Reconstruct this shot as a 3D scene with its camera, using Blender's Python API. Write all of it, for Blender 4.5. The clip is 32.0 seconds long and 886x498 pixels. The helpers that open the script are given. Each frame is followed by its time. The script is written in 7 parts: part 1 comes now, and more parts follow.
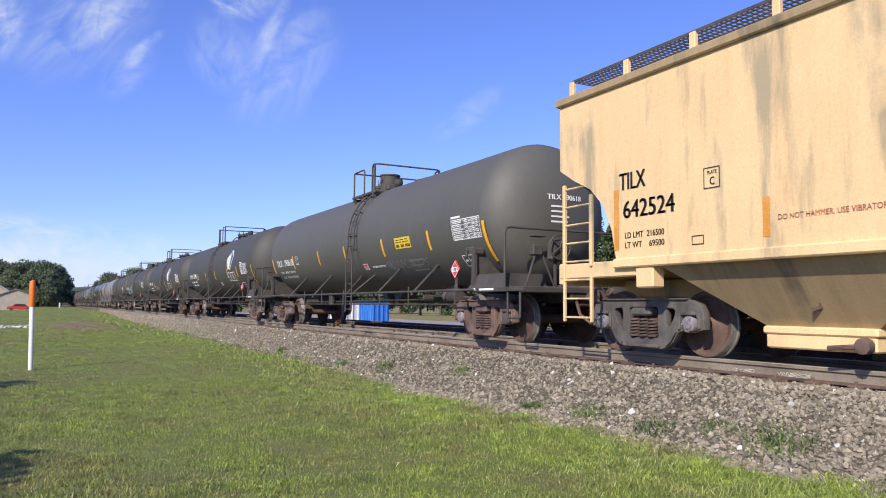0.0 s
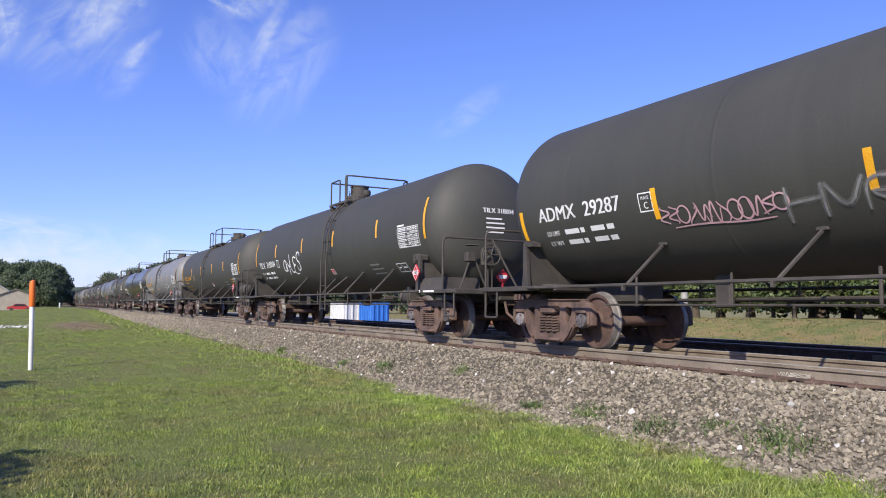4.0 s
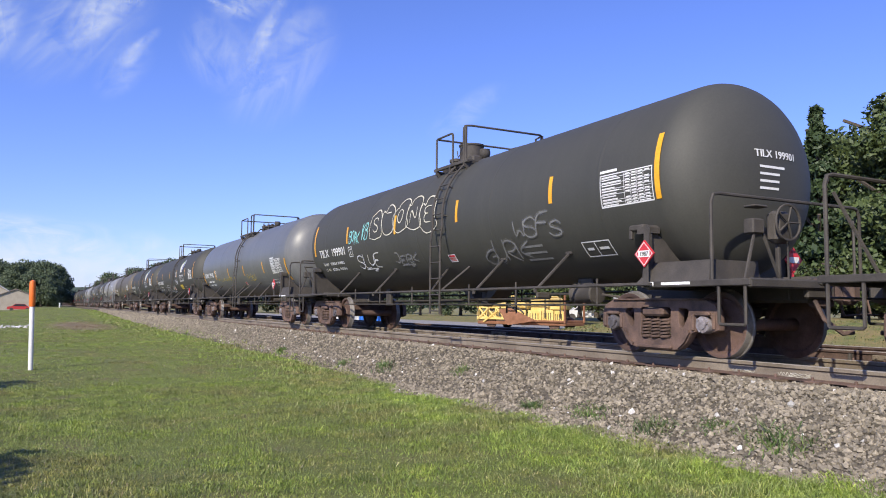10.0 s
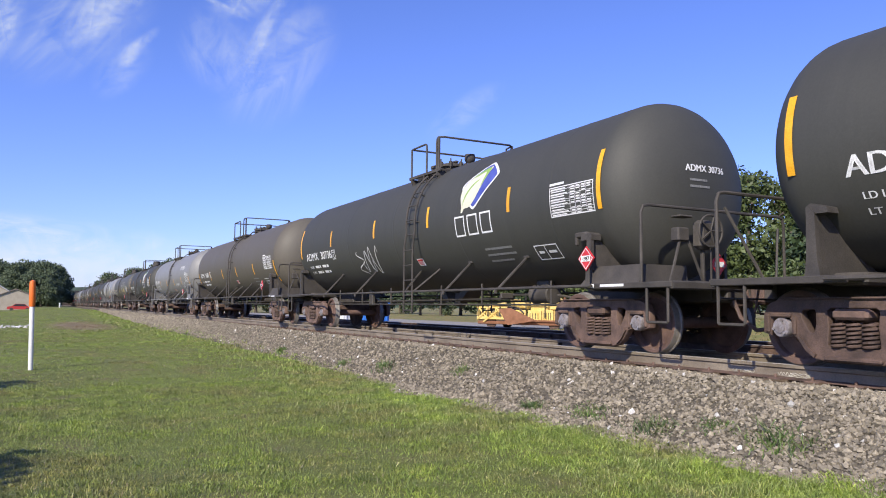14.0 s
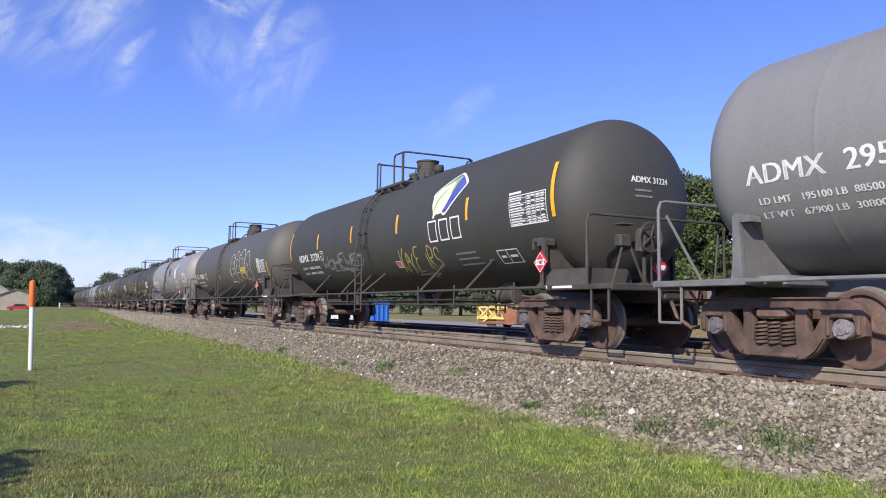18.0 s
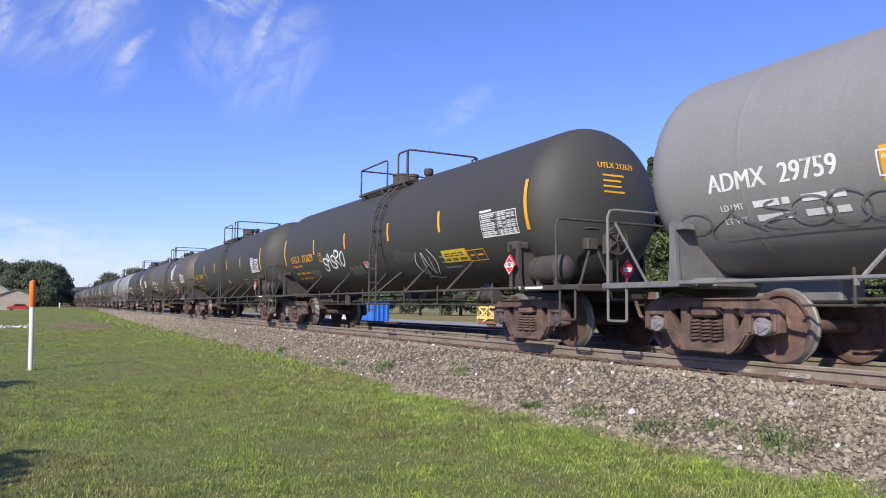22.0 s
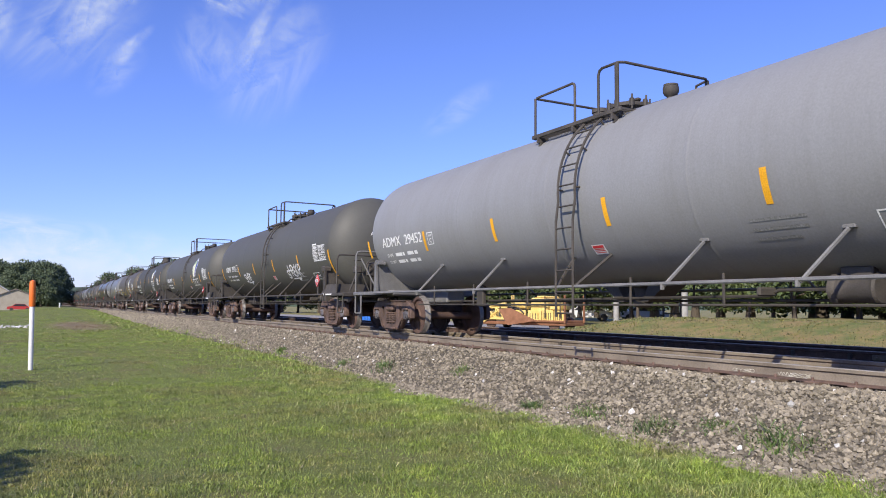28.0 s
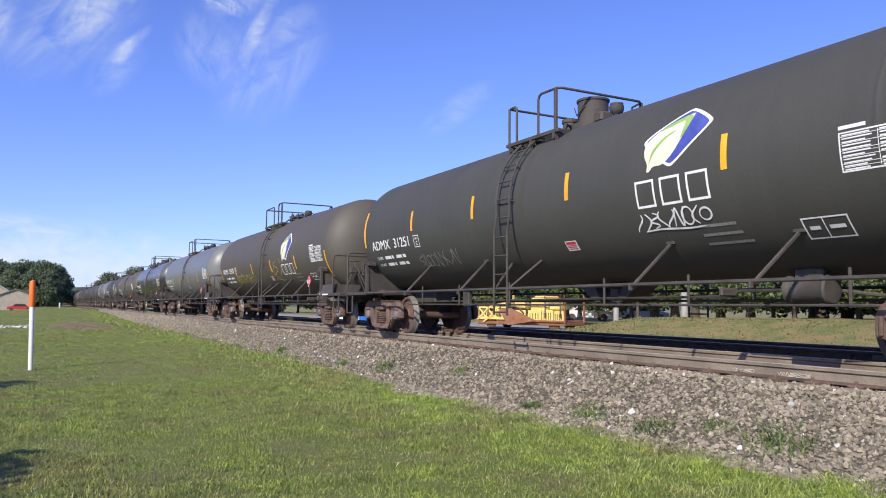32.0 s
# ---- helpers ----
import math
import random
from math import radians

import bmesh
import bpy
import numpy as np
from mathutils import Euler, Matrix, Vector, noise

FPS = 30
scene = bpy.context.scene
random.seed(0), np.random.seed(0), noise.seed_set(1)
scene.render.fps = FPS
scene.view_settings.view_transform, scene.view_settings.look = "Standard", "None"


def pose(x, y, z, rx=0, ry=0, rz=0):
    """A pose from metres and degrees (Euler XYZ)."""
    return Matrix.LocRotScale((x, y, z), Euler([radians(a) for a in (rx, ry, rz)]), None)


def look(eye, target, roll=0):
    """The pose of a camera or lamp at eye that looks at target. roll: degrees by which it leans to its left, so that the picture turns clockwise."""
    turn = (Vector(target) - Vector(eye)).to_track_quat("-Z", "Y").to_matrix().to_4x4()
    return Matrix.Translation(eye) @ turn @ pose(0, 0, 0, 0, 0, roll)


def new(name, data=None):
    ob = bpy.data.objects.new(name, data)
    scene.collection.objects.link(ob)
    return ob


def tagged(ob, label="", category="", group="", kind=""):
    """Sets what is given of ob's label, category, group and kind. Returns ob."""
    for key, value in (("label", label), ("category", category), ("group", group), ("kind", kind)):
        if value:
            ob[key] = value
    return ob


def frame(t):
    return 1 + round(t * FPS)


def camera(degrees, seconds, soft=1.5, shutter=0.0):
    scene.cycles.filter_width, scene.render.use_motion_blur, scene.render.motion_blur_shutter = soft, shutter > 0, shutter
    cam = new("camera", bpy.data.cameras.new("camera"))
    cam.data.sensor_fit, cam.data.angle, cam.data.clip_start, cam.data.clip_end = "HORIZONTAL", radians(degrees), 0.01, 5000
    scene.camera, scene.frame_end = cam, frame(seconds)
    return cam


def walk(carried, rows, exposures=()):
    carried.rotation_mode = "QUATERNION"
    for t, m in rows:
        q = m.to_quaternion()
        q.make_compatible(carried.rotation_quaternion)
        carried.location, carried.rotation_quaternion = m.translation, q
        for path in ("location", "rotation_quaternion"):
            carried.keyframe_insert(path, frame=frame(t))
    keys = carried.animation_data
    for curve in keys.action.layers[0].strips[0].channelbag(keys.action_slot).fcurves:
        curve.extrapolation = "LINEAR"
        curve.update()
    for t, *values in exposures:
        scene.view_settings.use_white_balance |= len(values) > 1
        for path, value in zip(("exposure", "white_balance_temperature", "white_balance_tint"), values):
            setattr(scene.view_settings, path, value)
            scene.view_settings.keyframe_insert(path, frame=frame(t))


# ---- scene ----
FOV, YAW, PITCH, ROLL, EYE_Z = 61.114, 27.94, 4.44, 0.559, 0.656
TRACK_X = 8.90          # centre line of the near track
SPEED, GAIN = 13.377, 0.01211
GROUND = -0.85

cam = camera(FOV, 32.0, soft=1.0)
_aim = (math.sin(radians(YAW)) * math.cos(radians(PITCH)), math.cos(radians(YAW)) * math.cos(radians(PITCH)), math.sin(radians(PITCH)))
_stand = look((0, 0, EYE_Z), (_aim[0] * 10, _aim[1] * 10, EYE_Z + _aim[2] * 10), ROLL)
walk(cam, [(0.0, _stand), (32.0, _stand)], exposures=[(0.0, 0.0), (32.0, 0.0)])

# ---- light ----
SUN_AZ, SUN_EL = radians(236), radians(33)
world = bpy.data.worlds.new("sky")
scene.world = world
world.use_nodes = True
_wn = world.node_tree
_sky = _wn.nodes.new("ShaderNodeTexSky")
_sky.sky_type = 'NISHITA'
_sky.sun_disc = False
_sky.sun_elevation, _sky.sun_rotation = SUN_EL, SUN_AZ
_sky.air_density, _sky.dust_density, _sky.ozone_density = 1.0, 0.3, 3.0
_bg = _wn.nodes["Background"]
_bg.inputs["Strength"].default_value = 0.205
_tint = _wn.nodes.new("ShaderNodeMix")
_tint.data_type, _tint.blend_type = 'RGBA', 'MULTIPLY'
_tint.inputs[0].default_value, _tint.inputs[7].default_value = 1.0, (0.535, 0.575, 1.0, 1)
_wn.links.new(_sky.outputs[0], _tint.inputs[6])
_wn.links.new(_tint.outputs[2], _bg.inputs["Color"])
_sun_data = bpy.data.lights.new("sun", 'SUN')
_sun_data.energy, _sun_data.angle, _sun_data.color = 5.6, radians(0.55), (1.0, 0.91, 0.76)
sun = new("sun", _sun_data)
sun.matrix_world = look((math.sin(SUN_AZ) * 60, math.cos(SUN_AZ) * 60, math.tan(SUN_EL) * 60), (0, 0, 0))


# ---- materials ----
def shader(name):
    m = bpy.data.materials.new(name)
    m.use_nodes = True
    return m, m.node_tree.nodes, m.node_tree.links, m.node_tree.nodes["Principled BSDF"]


def ramp_of(nodes, stops):
    r = nodes.new("ShaderNodeValToRGB")
    while len(r.color_ramp.elements) < len(stops):
        r.color_ramp.elements.new(0.5)
    for e, (p, c) in zip(r.color_ramp.elements, stops):
        e.position, e.color = p, (*c, 1) if len(c) == 3 else c
    return r


def noise_of(nodes, links, scale, detail=4.0, rough=0.6, stretch=None, coords="Object", distortion=0.0):
    tc = nodes.new("ShaderNodeTexCoord")
    n = nodes.new("ShaderNodeTexNoise")
    n.inputs["Scale"].default_value, n.inputs["Detail"].default_value = scale, detail
    n.inputs["Roughness"].default_value, n.inputs["Distortion"].default_value = rough, distortion
    src = tc.outputs[coords]
    if stretch:
        mp = nodes.new("ShaderNodeMapping")
        mp.inputs["Scale"].default_value = stretch
        links.new(src, mp.inputs[0])
        src = mp.outputs[0]
    links.new(src, n.inputs["Vector"])
    return n


def mixed(nodes, links, fac, a, b, kind='MIX'):
    mx = nodes.new("ShaderNodeMix")
    mx.data_type, mx.blend_type = 'RGBA', kind
    for sock, v in ((mx.inputs[0], fac), (mx.inputs[6], a), (mx.inputs[7], b)):
        if isinstance(v, (int, float)):
            sock.default_value = v
        elif isinstance(v, tuple):
            sock.default_value = (*v, 1)
        else:
            links.new(v, sock)
    return mx.outputs[2]


def surface(name, dark, light, scale=3.0, rough=(0.5, 0.8), metal=0.0, bump=0.15, bump_scale=None, fine=60.0, stretch=None, per_object=0.0, islands=False, coords="Object"):
    """A two-scale surface: broad mottling between two colours, fine grain, bump, and roughness that follows it."""
    m, nodes, links, bsdf = shader(name)
    a = noise_of(nodes, links, scale, 6, 0.62, stretch, coords)
    b = noise_of(nodes, links, fine, 3, 0.6, None, coords)
    col = ramp_of(nodes, [(0.32, dark), (0.68, light)])
    links.new(a.outputs[0], col.inputs[0])
    grain = ramp_of(nodes, [(0.3, (0.72, 0.72, 0.72)), (0.7, (1.12, 1.12, 1.12))])
    links.new(b.outputs[0], grain.inputs[0])
    out = mixed(nodes, links, 0.8, col.outputs[0], grain.outputs[0], 'MULTIPLY')
    if per_object or islands:
        src = nodes.new("ShaderNodeNewGeometry").outputs["Random Per Island"] if islands else nodes.new("ShaderNodeObjectInfo").outputs["Random"]
        spread = per_object or 0.4
        var = ramp_of(nodes, [(0.0, (1 - spread,) * 3), (1.0, (1 + spread,) * 3)])
        links.new(src, var.inputs[0])
        out = mixed(nodes, links, 1.0, out, var.outputs[0], 'MULTIPLY')
    links.new(out, bsdf.inputs["Base Color"])
    mr = nodes.new("ShaderNodeMapRange")
    mr.inputs["To Min"].default_value, mr.inputs["To Max"].default_value = rough
    links.new(a.outputs[0], mr.inputs[0])
    links.new(mr.outputs[0], bsdf.inputs["Roughness"])
    bsdf.inputs["Metallic"].default_value = metal
    if bump:
        bp = nodes.new("ShaderNodeBump")
        bp.inputs["Strength"].default_value, bp.inputs["Distance"].default_value = bump, 0.02
        c = noise_of(nodes, links, bump_scale or fine, 4, 0.6, None, coords)
        links.new(c.outputs[0], bp.inputs["Height"])
        links.new(bp.outputs[0], bsdf.inputs["Normal"])
    return m


def tank_paint(name, base, dirt, rough, streak=0.5, stain=None, dust=None):
    """Weathered tank paint: rain streaks that run down, a rougher dusty belly, fine speckle."""
    m, nodes, links, bsdf = shader(name)
    broad = noise_of(nodes, links, 0.55, 5, 0.65)
    runs = noise_of(nodes, links, 1.0, 6, 0.7, (0.3, 5.0, 0.3))
    fine = noise_of(nodes, links, 34.0, 4, 0.7)
    r1 = ramp_of(nodes, [(0.42, (0, 0, 0)), (0.75, (1, 1, 1))])
    links.new(runs.outputs[0], r1.inputs[0])
    r2 = ramp_of(nodes, [(0.38, (0, 0, 0)), (0.72, (1, 1, 1))])
    links.new(broad.outputs[0], r2.inputs[0])
    both = nodes.new("ShaderNodeMath")
    both.operation = 'MULTIPLY_ADD'
    links.new(r1.outputs[0], both.inputs[0])
    both.inputs[1].default_value = streak * 0.55
    half = nodes.new("ShaderNodeMath")
    half.operation = 'MULTIPLY'
    links.new(r2.outputs[0], half.inputs[0])
    half.inputs[1].default_value = streak * 0.6
    links.new(half.outputs[0], both.inputs[2])
    info = nodes.new("ShaderNodeObjectInfo")
    var = ramp_of(nodes, [(0.0, (0.86, 0.86, 0.86)), (1.0, (1.14, 1.13, 1.1))])
    links.new(info.outputs["Random"], var.inputs[0])
    col = mixed(nodes, links, both.outputs[0], base, dirt)
    col = mixed(nodes, links, 1.0, col, var.outputs[0], 'MULTIPLY')
    sp = ramp_of(nodes, [(0.3, (0.82, 0.82, 0.82)), (0.7, (1.1, 1.1, 1.1))])
    links.new(fine.outputs[0], sp.inputs[0])
    col = mixed(nodes, links, 0.7, col, sp.outputs[0], 'MULTIPLY')
    if dust:
        # lighter grey on the upper half, with a soft edge along the flank
        tc = nodes.new("ShaderNodeTexCoord")
        sep = nodes.new("ShaderNodeSeparateXYZ")
        links.new(tc.outputs["Object"], sep.inputs[0])
        wave = nodes.new("ShaderNodeMath")
        wave.operation = 'MULTIPLY_ADD'
        links.new(broad.outputs[0], wave.inputs[0])
        wave.inputs[1].default_value = 0.5
        links.new(sep.outputs[2], wave.inputs[2])
        lim = nodes.new("ShaderNodeMapRange")
        lim.inputs["From Min"].default_value, lim.inputs["From Max"].default_value = 2.85, 3.15
        links.new(wave.outputs[0], lim.inputs[0])
        col = mixed(nodes, links, lim.outputs[0], col, dust)
    if stain:
        # dark wash-down stains in clusters
        s1 = ramp_of(nodes, [(0.50, (0, 0, 0)), (0.64, (1, 1, 1))])
        links.new(noise_of(nodes, links, 1.0, 5, 0.6, (0.2, 2.6, 0.42)).outputs[0], s1.inputs[0])
        s2 = ramp_of(nodes, [(0.50, (0, 0, 0)), (0.62, (0.75, 0.75, 0.75))])
        sep2 = nodes.new("ShaderNodeSeparateXYZ")
        links.new(nodes.new("ShaderNodeTexCoord").outputs["Object"], sep2.inputs[0])
        far_end = nodes.new("ShaderNodeMapRange")
        far_end.inputs["From Min"].default_value, far_end.inputs["From Max"].default_value = 5.0, 1.0
        far_end.inputs["To Min"].default_value, far_end.inputs["To Max"].default_value = -0.05, 0.11
        links.new(sep2.outputs[1], far_end.inputs[0])
        more = nodes.new("ShaderNodeMath")
        more.operation = 'ADD'
        links.new(noise_of(nodes, links, 0.42, 4, 0.6, (1.0, 1.0, 1.6)).outputs[0], more.inputs[0])
        links.new(far_end.outputs[0], more.inputs[1])
        links.new(more.outputs[0], s2.inputs[0])
        both2 = mixed(nodes, links, 1.0, s1.outputs[0], s2.outputs[0], 'MULTIPLY')
        col = mixed(nodes, links, both2, col, stain)
    links.new(col, bsdf.inputs["Base Color"])
    mr = nodes.new("ShaderNodeMapRange")
    mr.inputs["To Min"].default_value, mr.inputs["To Max"].default_value = rough
    links.new(broad.outputs[0], mr.inputs[0])
    links.new(mr.outputs[0], bsdf.inputs["Roughness"])
    bp = nodes.new("ShaderNodeBump")
    bp.inputs["Strength"].default_value, bp.inputs["Distance"].default_value = 0.06, 0.02
    links.new(fine.outputs[0], bp.inputs["Height"])
    links.new(bp.outputs[0], bsdf.inputs["Normal"])
    return m


TANK = {
    "black": tank_paint("black_tank_paint", (0.047, 0.047, 0.041), (0.073, 0.072, 0.062), (0.56, 0.72)),
    "faded": tank_paint("faded_black_tank_paint", (0.074, 0.074, 0.066), (0.106, 0.102, 0.090), (0.52, 0.68)),
    "worn": tank_paint("worn_black_tank_paint", (0.095, 0.094, 0.083), (0.136, 0.131, 0.115), (0.52, 0.68)),
    "gloss": tank_paint("glossy_black_tank_paint", (0.024, 0.024, 0.023), (0.036, 0.035, 0.032), (0.24, 0.36), 0.35, None, (0.105, 0.104, 0.098)),
    "slate": tank_paint("slate_tank_paint", (0.128, 0.135, 0.140), (0.215, 0.214, 0.207), (0.34, 0.5), 0.9),
    "grey": tank_paint("grey_tank_paint", (0.216, 0.217, 0.216), (0.165, 0.158, 0.146), (0.45, 0.6)),
    "pale": tank_paint("pale_grey_tank_paint", (0.27, 0.275, 0.285), (0.19, 0.185, 0.17), (0.45, 0.6)),
    "brown": tank_paint("brown_dusted_tank_paint", (0.086, 0.077, 0.062), (0.130, 0.112, 0.086), (0.5, 0.7)),
}
STEEL = surface("dirty_black_underframe", (0.043, 0.038, 0.033), (0.088, 0.077, 0.066), 2.5, (0.6, 0.85), 0.0, 0.25, 40)
IRON = surface("rusty_cast_truck", (0.066, 0.044, 0.036), (0.180, 0.115, 0.090), 4.0, (0.65, 0.9), 0.0, 0.4, 45, per_object=0.25)
GREY_CAST = surface("grey_cast_truck", (0.058, 0.052, 0.048), (0.135, 0.122, 0.112), 4.0, (0.65, 0.9), 0.0, 0.4, 45)
WHEEL = surface("brown_wheel_steel", (0.074, 0.046, 0.037), (0.175, 0.108, 0.085), 3.0, (0.55, 0.85), 0.1, 0.3, 40, per_object=0.2)
TREAD = surface("polished_wheel_tread", (0.17, 0.155, 0.14), (0.26, 0.24, 0.22), 8.0, (0.45, 0.6), 0.3, 0.05)
CAP = surface("pale_bearing_cap", (0.11, 0.088, 0.082), (0.25, 0.24, 0.26), 9.0, (0.5, 0.7), 0.1, 0.2, per_object=0.5)
GREY_STEEL = surface("dusty_grey_underframe", (0.13, 0.13, 0.13), (0.22, 0.215, 0.21), 2.5, (0.6, 0.8), 0.0, 0.2, 40)
YELLOW = surface("yellow_sticker", (0.72, 0.50, 0.03), (0.82, 0.60, 0.05), 5.0, (0.4, 0.55), 0, 0.0)
PATCH = surface("dark_paint_patch", (0.05, 0.052, 0.055), (0.075, 0.078, 0.08), 3.0, (0.5, 0.65), 0, 0.0)
WHITE = surface("white_stencil_paint", (0.78, 0.78, 0.77), (0.90, 0.90, 0.88), 5.0, (0.5, 0.7), 0, 0.0)
FAINT = surface("worn_white_print", (0.16, 0.16, 0.155), (0.30, 0.30, 0.29), 30.0, (0.5, 0.7), 0, 0.0)
ORANGE_TEXT = surface("amber_stencil_paint", (0.72, 0.34, 0.02), (0.82, 0.42, 0.03), 6.0, (0.5, 0.65), 0, 0.0)
STRIPE = surface("amber_reflective_tape", (0.78, 0.36, 0.012), (0.9, 0.46, 0.03), 6.0, (0.35, 0.5), 0, 0.05, per_object=0.12)
RED = surface("red_placard", (0.55, 0.03, 0.04), (0.68, 0.05, 0.06), 8.0, (0.4, 0.55), 0, 0.0)
BLUE = surface("blue_emblem_paint", (0.045, 0.06, 0.30), (0.10, 0.13, 0.45), 3.0, (0.45, 0.6), 0, 0.0)
GREEN = surface("green_emblem_paint", (0.25, 0.42, 0.10), (0.34, 0.52, 0.14), 4.0, (0.5, 0.6), 0, 0.0)
CREAM = surface("cream_emblem_paint", (0.70, 0.68, 0.50), (0.82, 0.80, 0.62), 3.0, (0.5, 0.65), 0, 0.0)
SPRAY = {
    "white": surface("white_spray_paint", (0.62, 0.62, 0.62), (0.88, 0.88, 0.87), 4.0, (0.6, 0.8), 0, 0.0),
    "grey": surface("faded_spray_paint", (0.12, 0.12, 0.12), (0.27, 0.27, 0.27), 4.0, (0.6, 0.8), 0, 0.0),
    "teal": surface("teal_spray_paint", (0.16, 0.50, 0.50), (0.34, 0.78, 0.74), 4.0, (0.6, 0.8), 0, 0.0),
    "yellow": surface("yellow_spray_paint", (0.42, 0.33, 0.05), (0.58, 0.46, 0.10), 4.0, (0.6, 0.8), 0, 0.0),
    "pink": surface("pink_spray_paint", (0.45, 0.26, 0.30), (0.62, 0.40, 0.42), 4.0, (0.6, 0.8), 0, 0.0),
    "dark": surface("black_marker_paint", (0.03, 0.03, 0.03), (0.05, 0.05, 0.05), 4.0, (0.6, 0.8), 0, 0.0),
    "cream": surface("cream_spray_paint", (0.55, 0.52, 0.40), (0.78, 0.75, 0.62), 4.0, (0.6, 0.8), 0, 0.0),
    "rust": surface("rust_coloured_spray_paint", (0.20, 0.09, 0.04), (0.30, 0.14, 0.07), 4.0, (0.6, 0.8), 0, 0.0),
}
HAZE, _hn, _hl, _hb = shader("paint_overspray")
_hb.inputs["Base Color"].default_value, _hb.inputs["Roughness"].default_value, _hb.inputs["Alpha"].default_value = (0.6, 0.6, 0.59, 1), 0.8, 0.10
TAN = tank_paint("tan_hopper_paint", (0.76, 0.555, 0.300), (0.66, 0.43, 0.21), (0.5, 0.7), 0.8, (0.27, 0.235, 0.155))
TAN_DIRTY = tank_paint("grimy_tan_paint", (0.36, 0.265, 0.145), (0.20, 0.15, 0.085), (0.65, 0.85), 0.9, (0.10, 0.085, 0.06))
TAN_TAPE = surface("faded_orange_tape", (0.56, 0.23, 0.03), (0.70, 0.32, 0.06), 4.0, (0.5, 0.7), 0, 0.05)
FADED_RED = surface("faded_red_stencil", (0.58, 0.20, 0.12), (0.66, 0.36, 0.22), 6.0, (0.5, 0.7), 0, 0.0)
LETTER = surface("black_stencil_paint", (0.02, 0.02, 0.018), (0.035, 0.033, 0.03), 5.0, (0.5, 0.7), 0, 0.0)
RAIL = surface("weathered_rail_side", (0.165, 0.132, 0.096), (0.300, 0.252, 0.190), 1.3, (0.6, 0.8), 0.1, 0.15)
RAILTOP = surface("polished_rail_head", (0.30, 0.27, 0.225), (0.46, 0.42, 0.36), 5.0, (0.4, 0.55), 0.25, 0.05)
TIE = surface("creosoted_tie", (0.060, 0.042, 0.026), (0.165, 0.120, 0.080), 3.0, (0.8, 0.95), 0, 0.5, 25, stretch=(1, 12, 6), per_object=0.3)
STONE = surface("ballast_stone", (0.195, 0.168, 0.125), (0.320, 0.278, 0.208), 7.0, (0.8, 0.95), 0, 0.3, 60, per_object=0.45, islands=True)
# Bed colour darkened to stand in for shade in gaps between loose stones.
BED = surface("ballast_bed", (0.035, 0.029, 0.020), (0.165, 0.142, 0.105), 16.0, (0.85, 0.95), 0, 1.0, 22, fine=30)


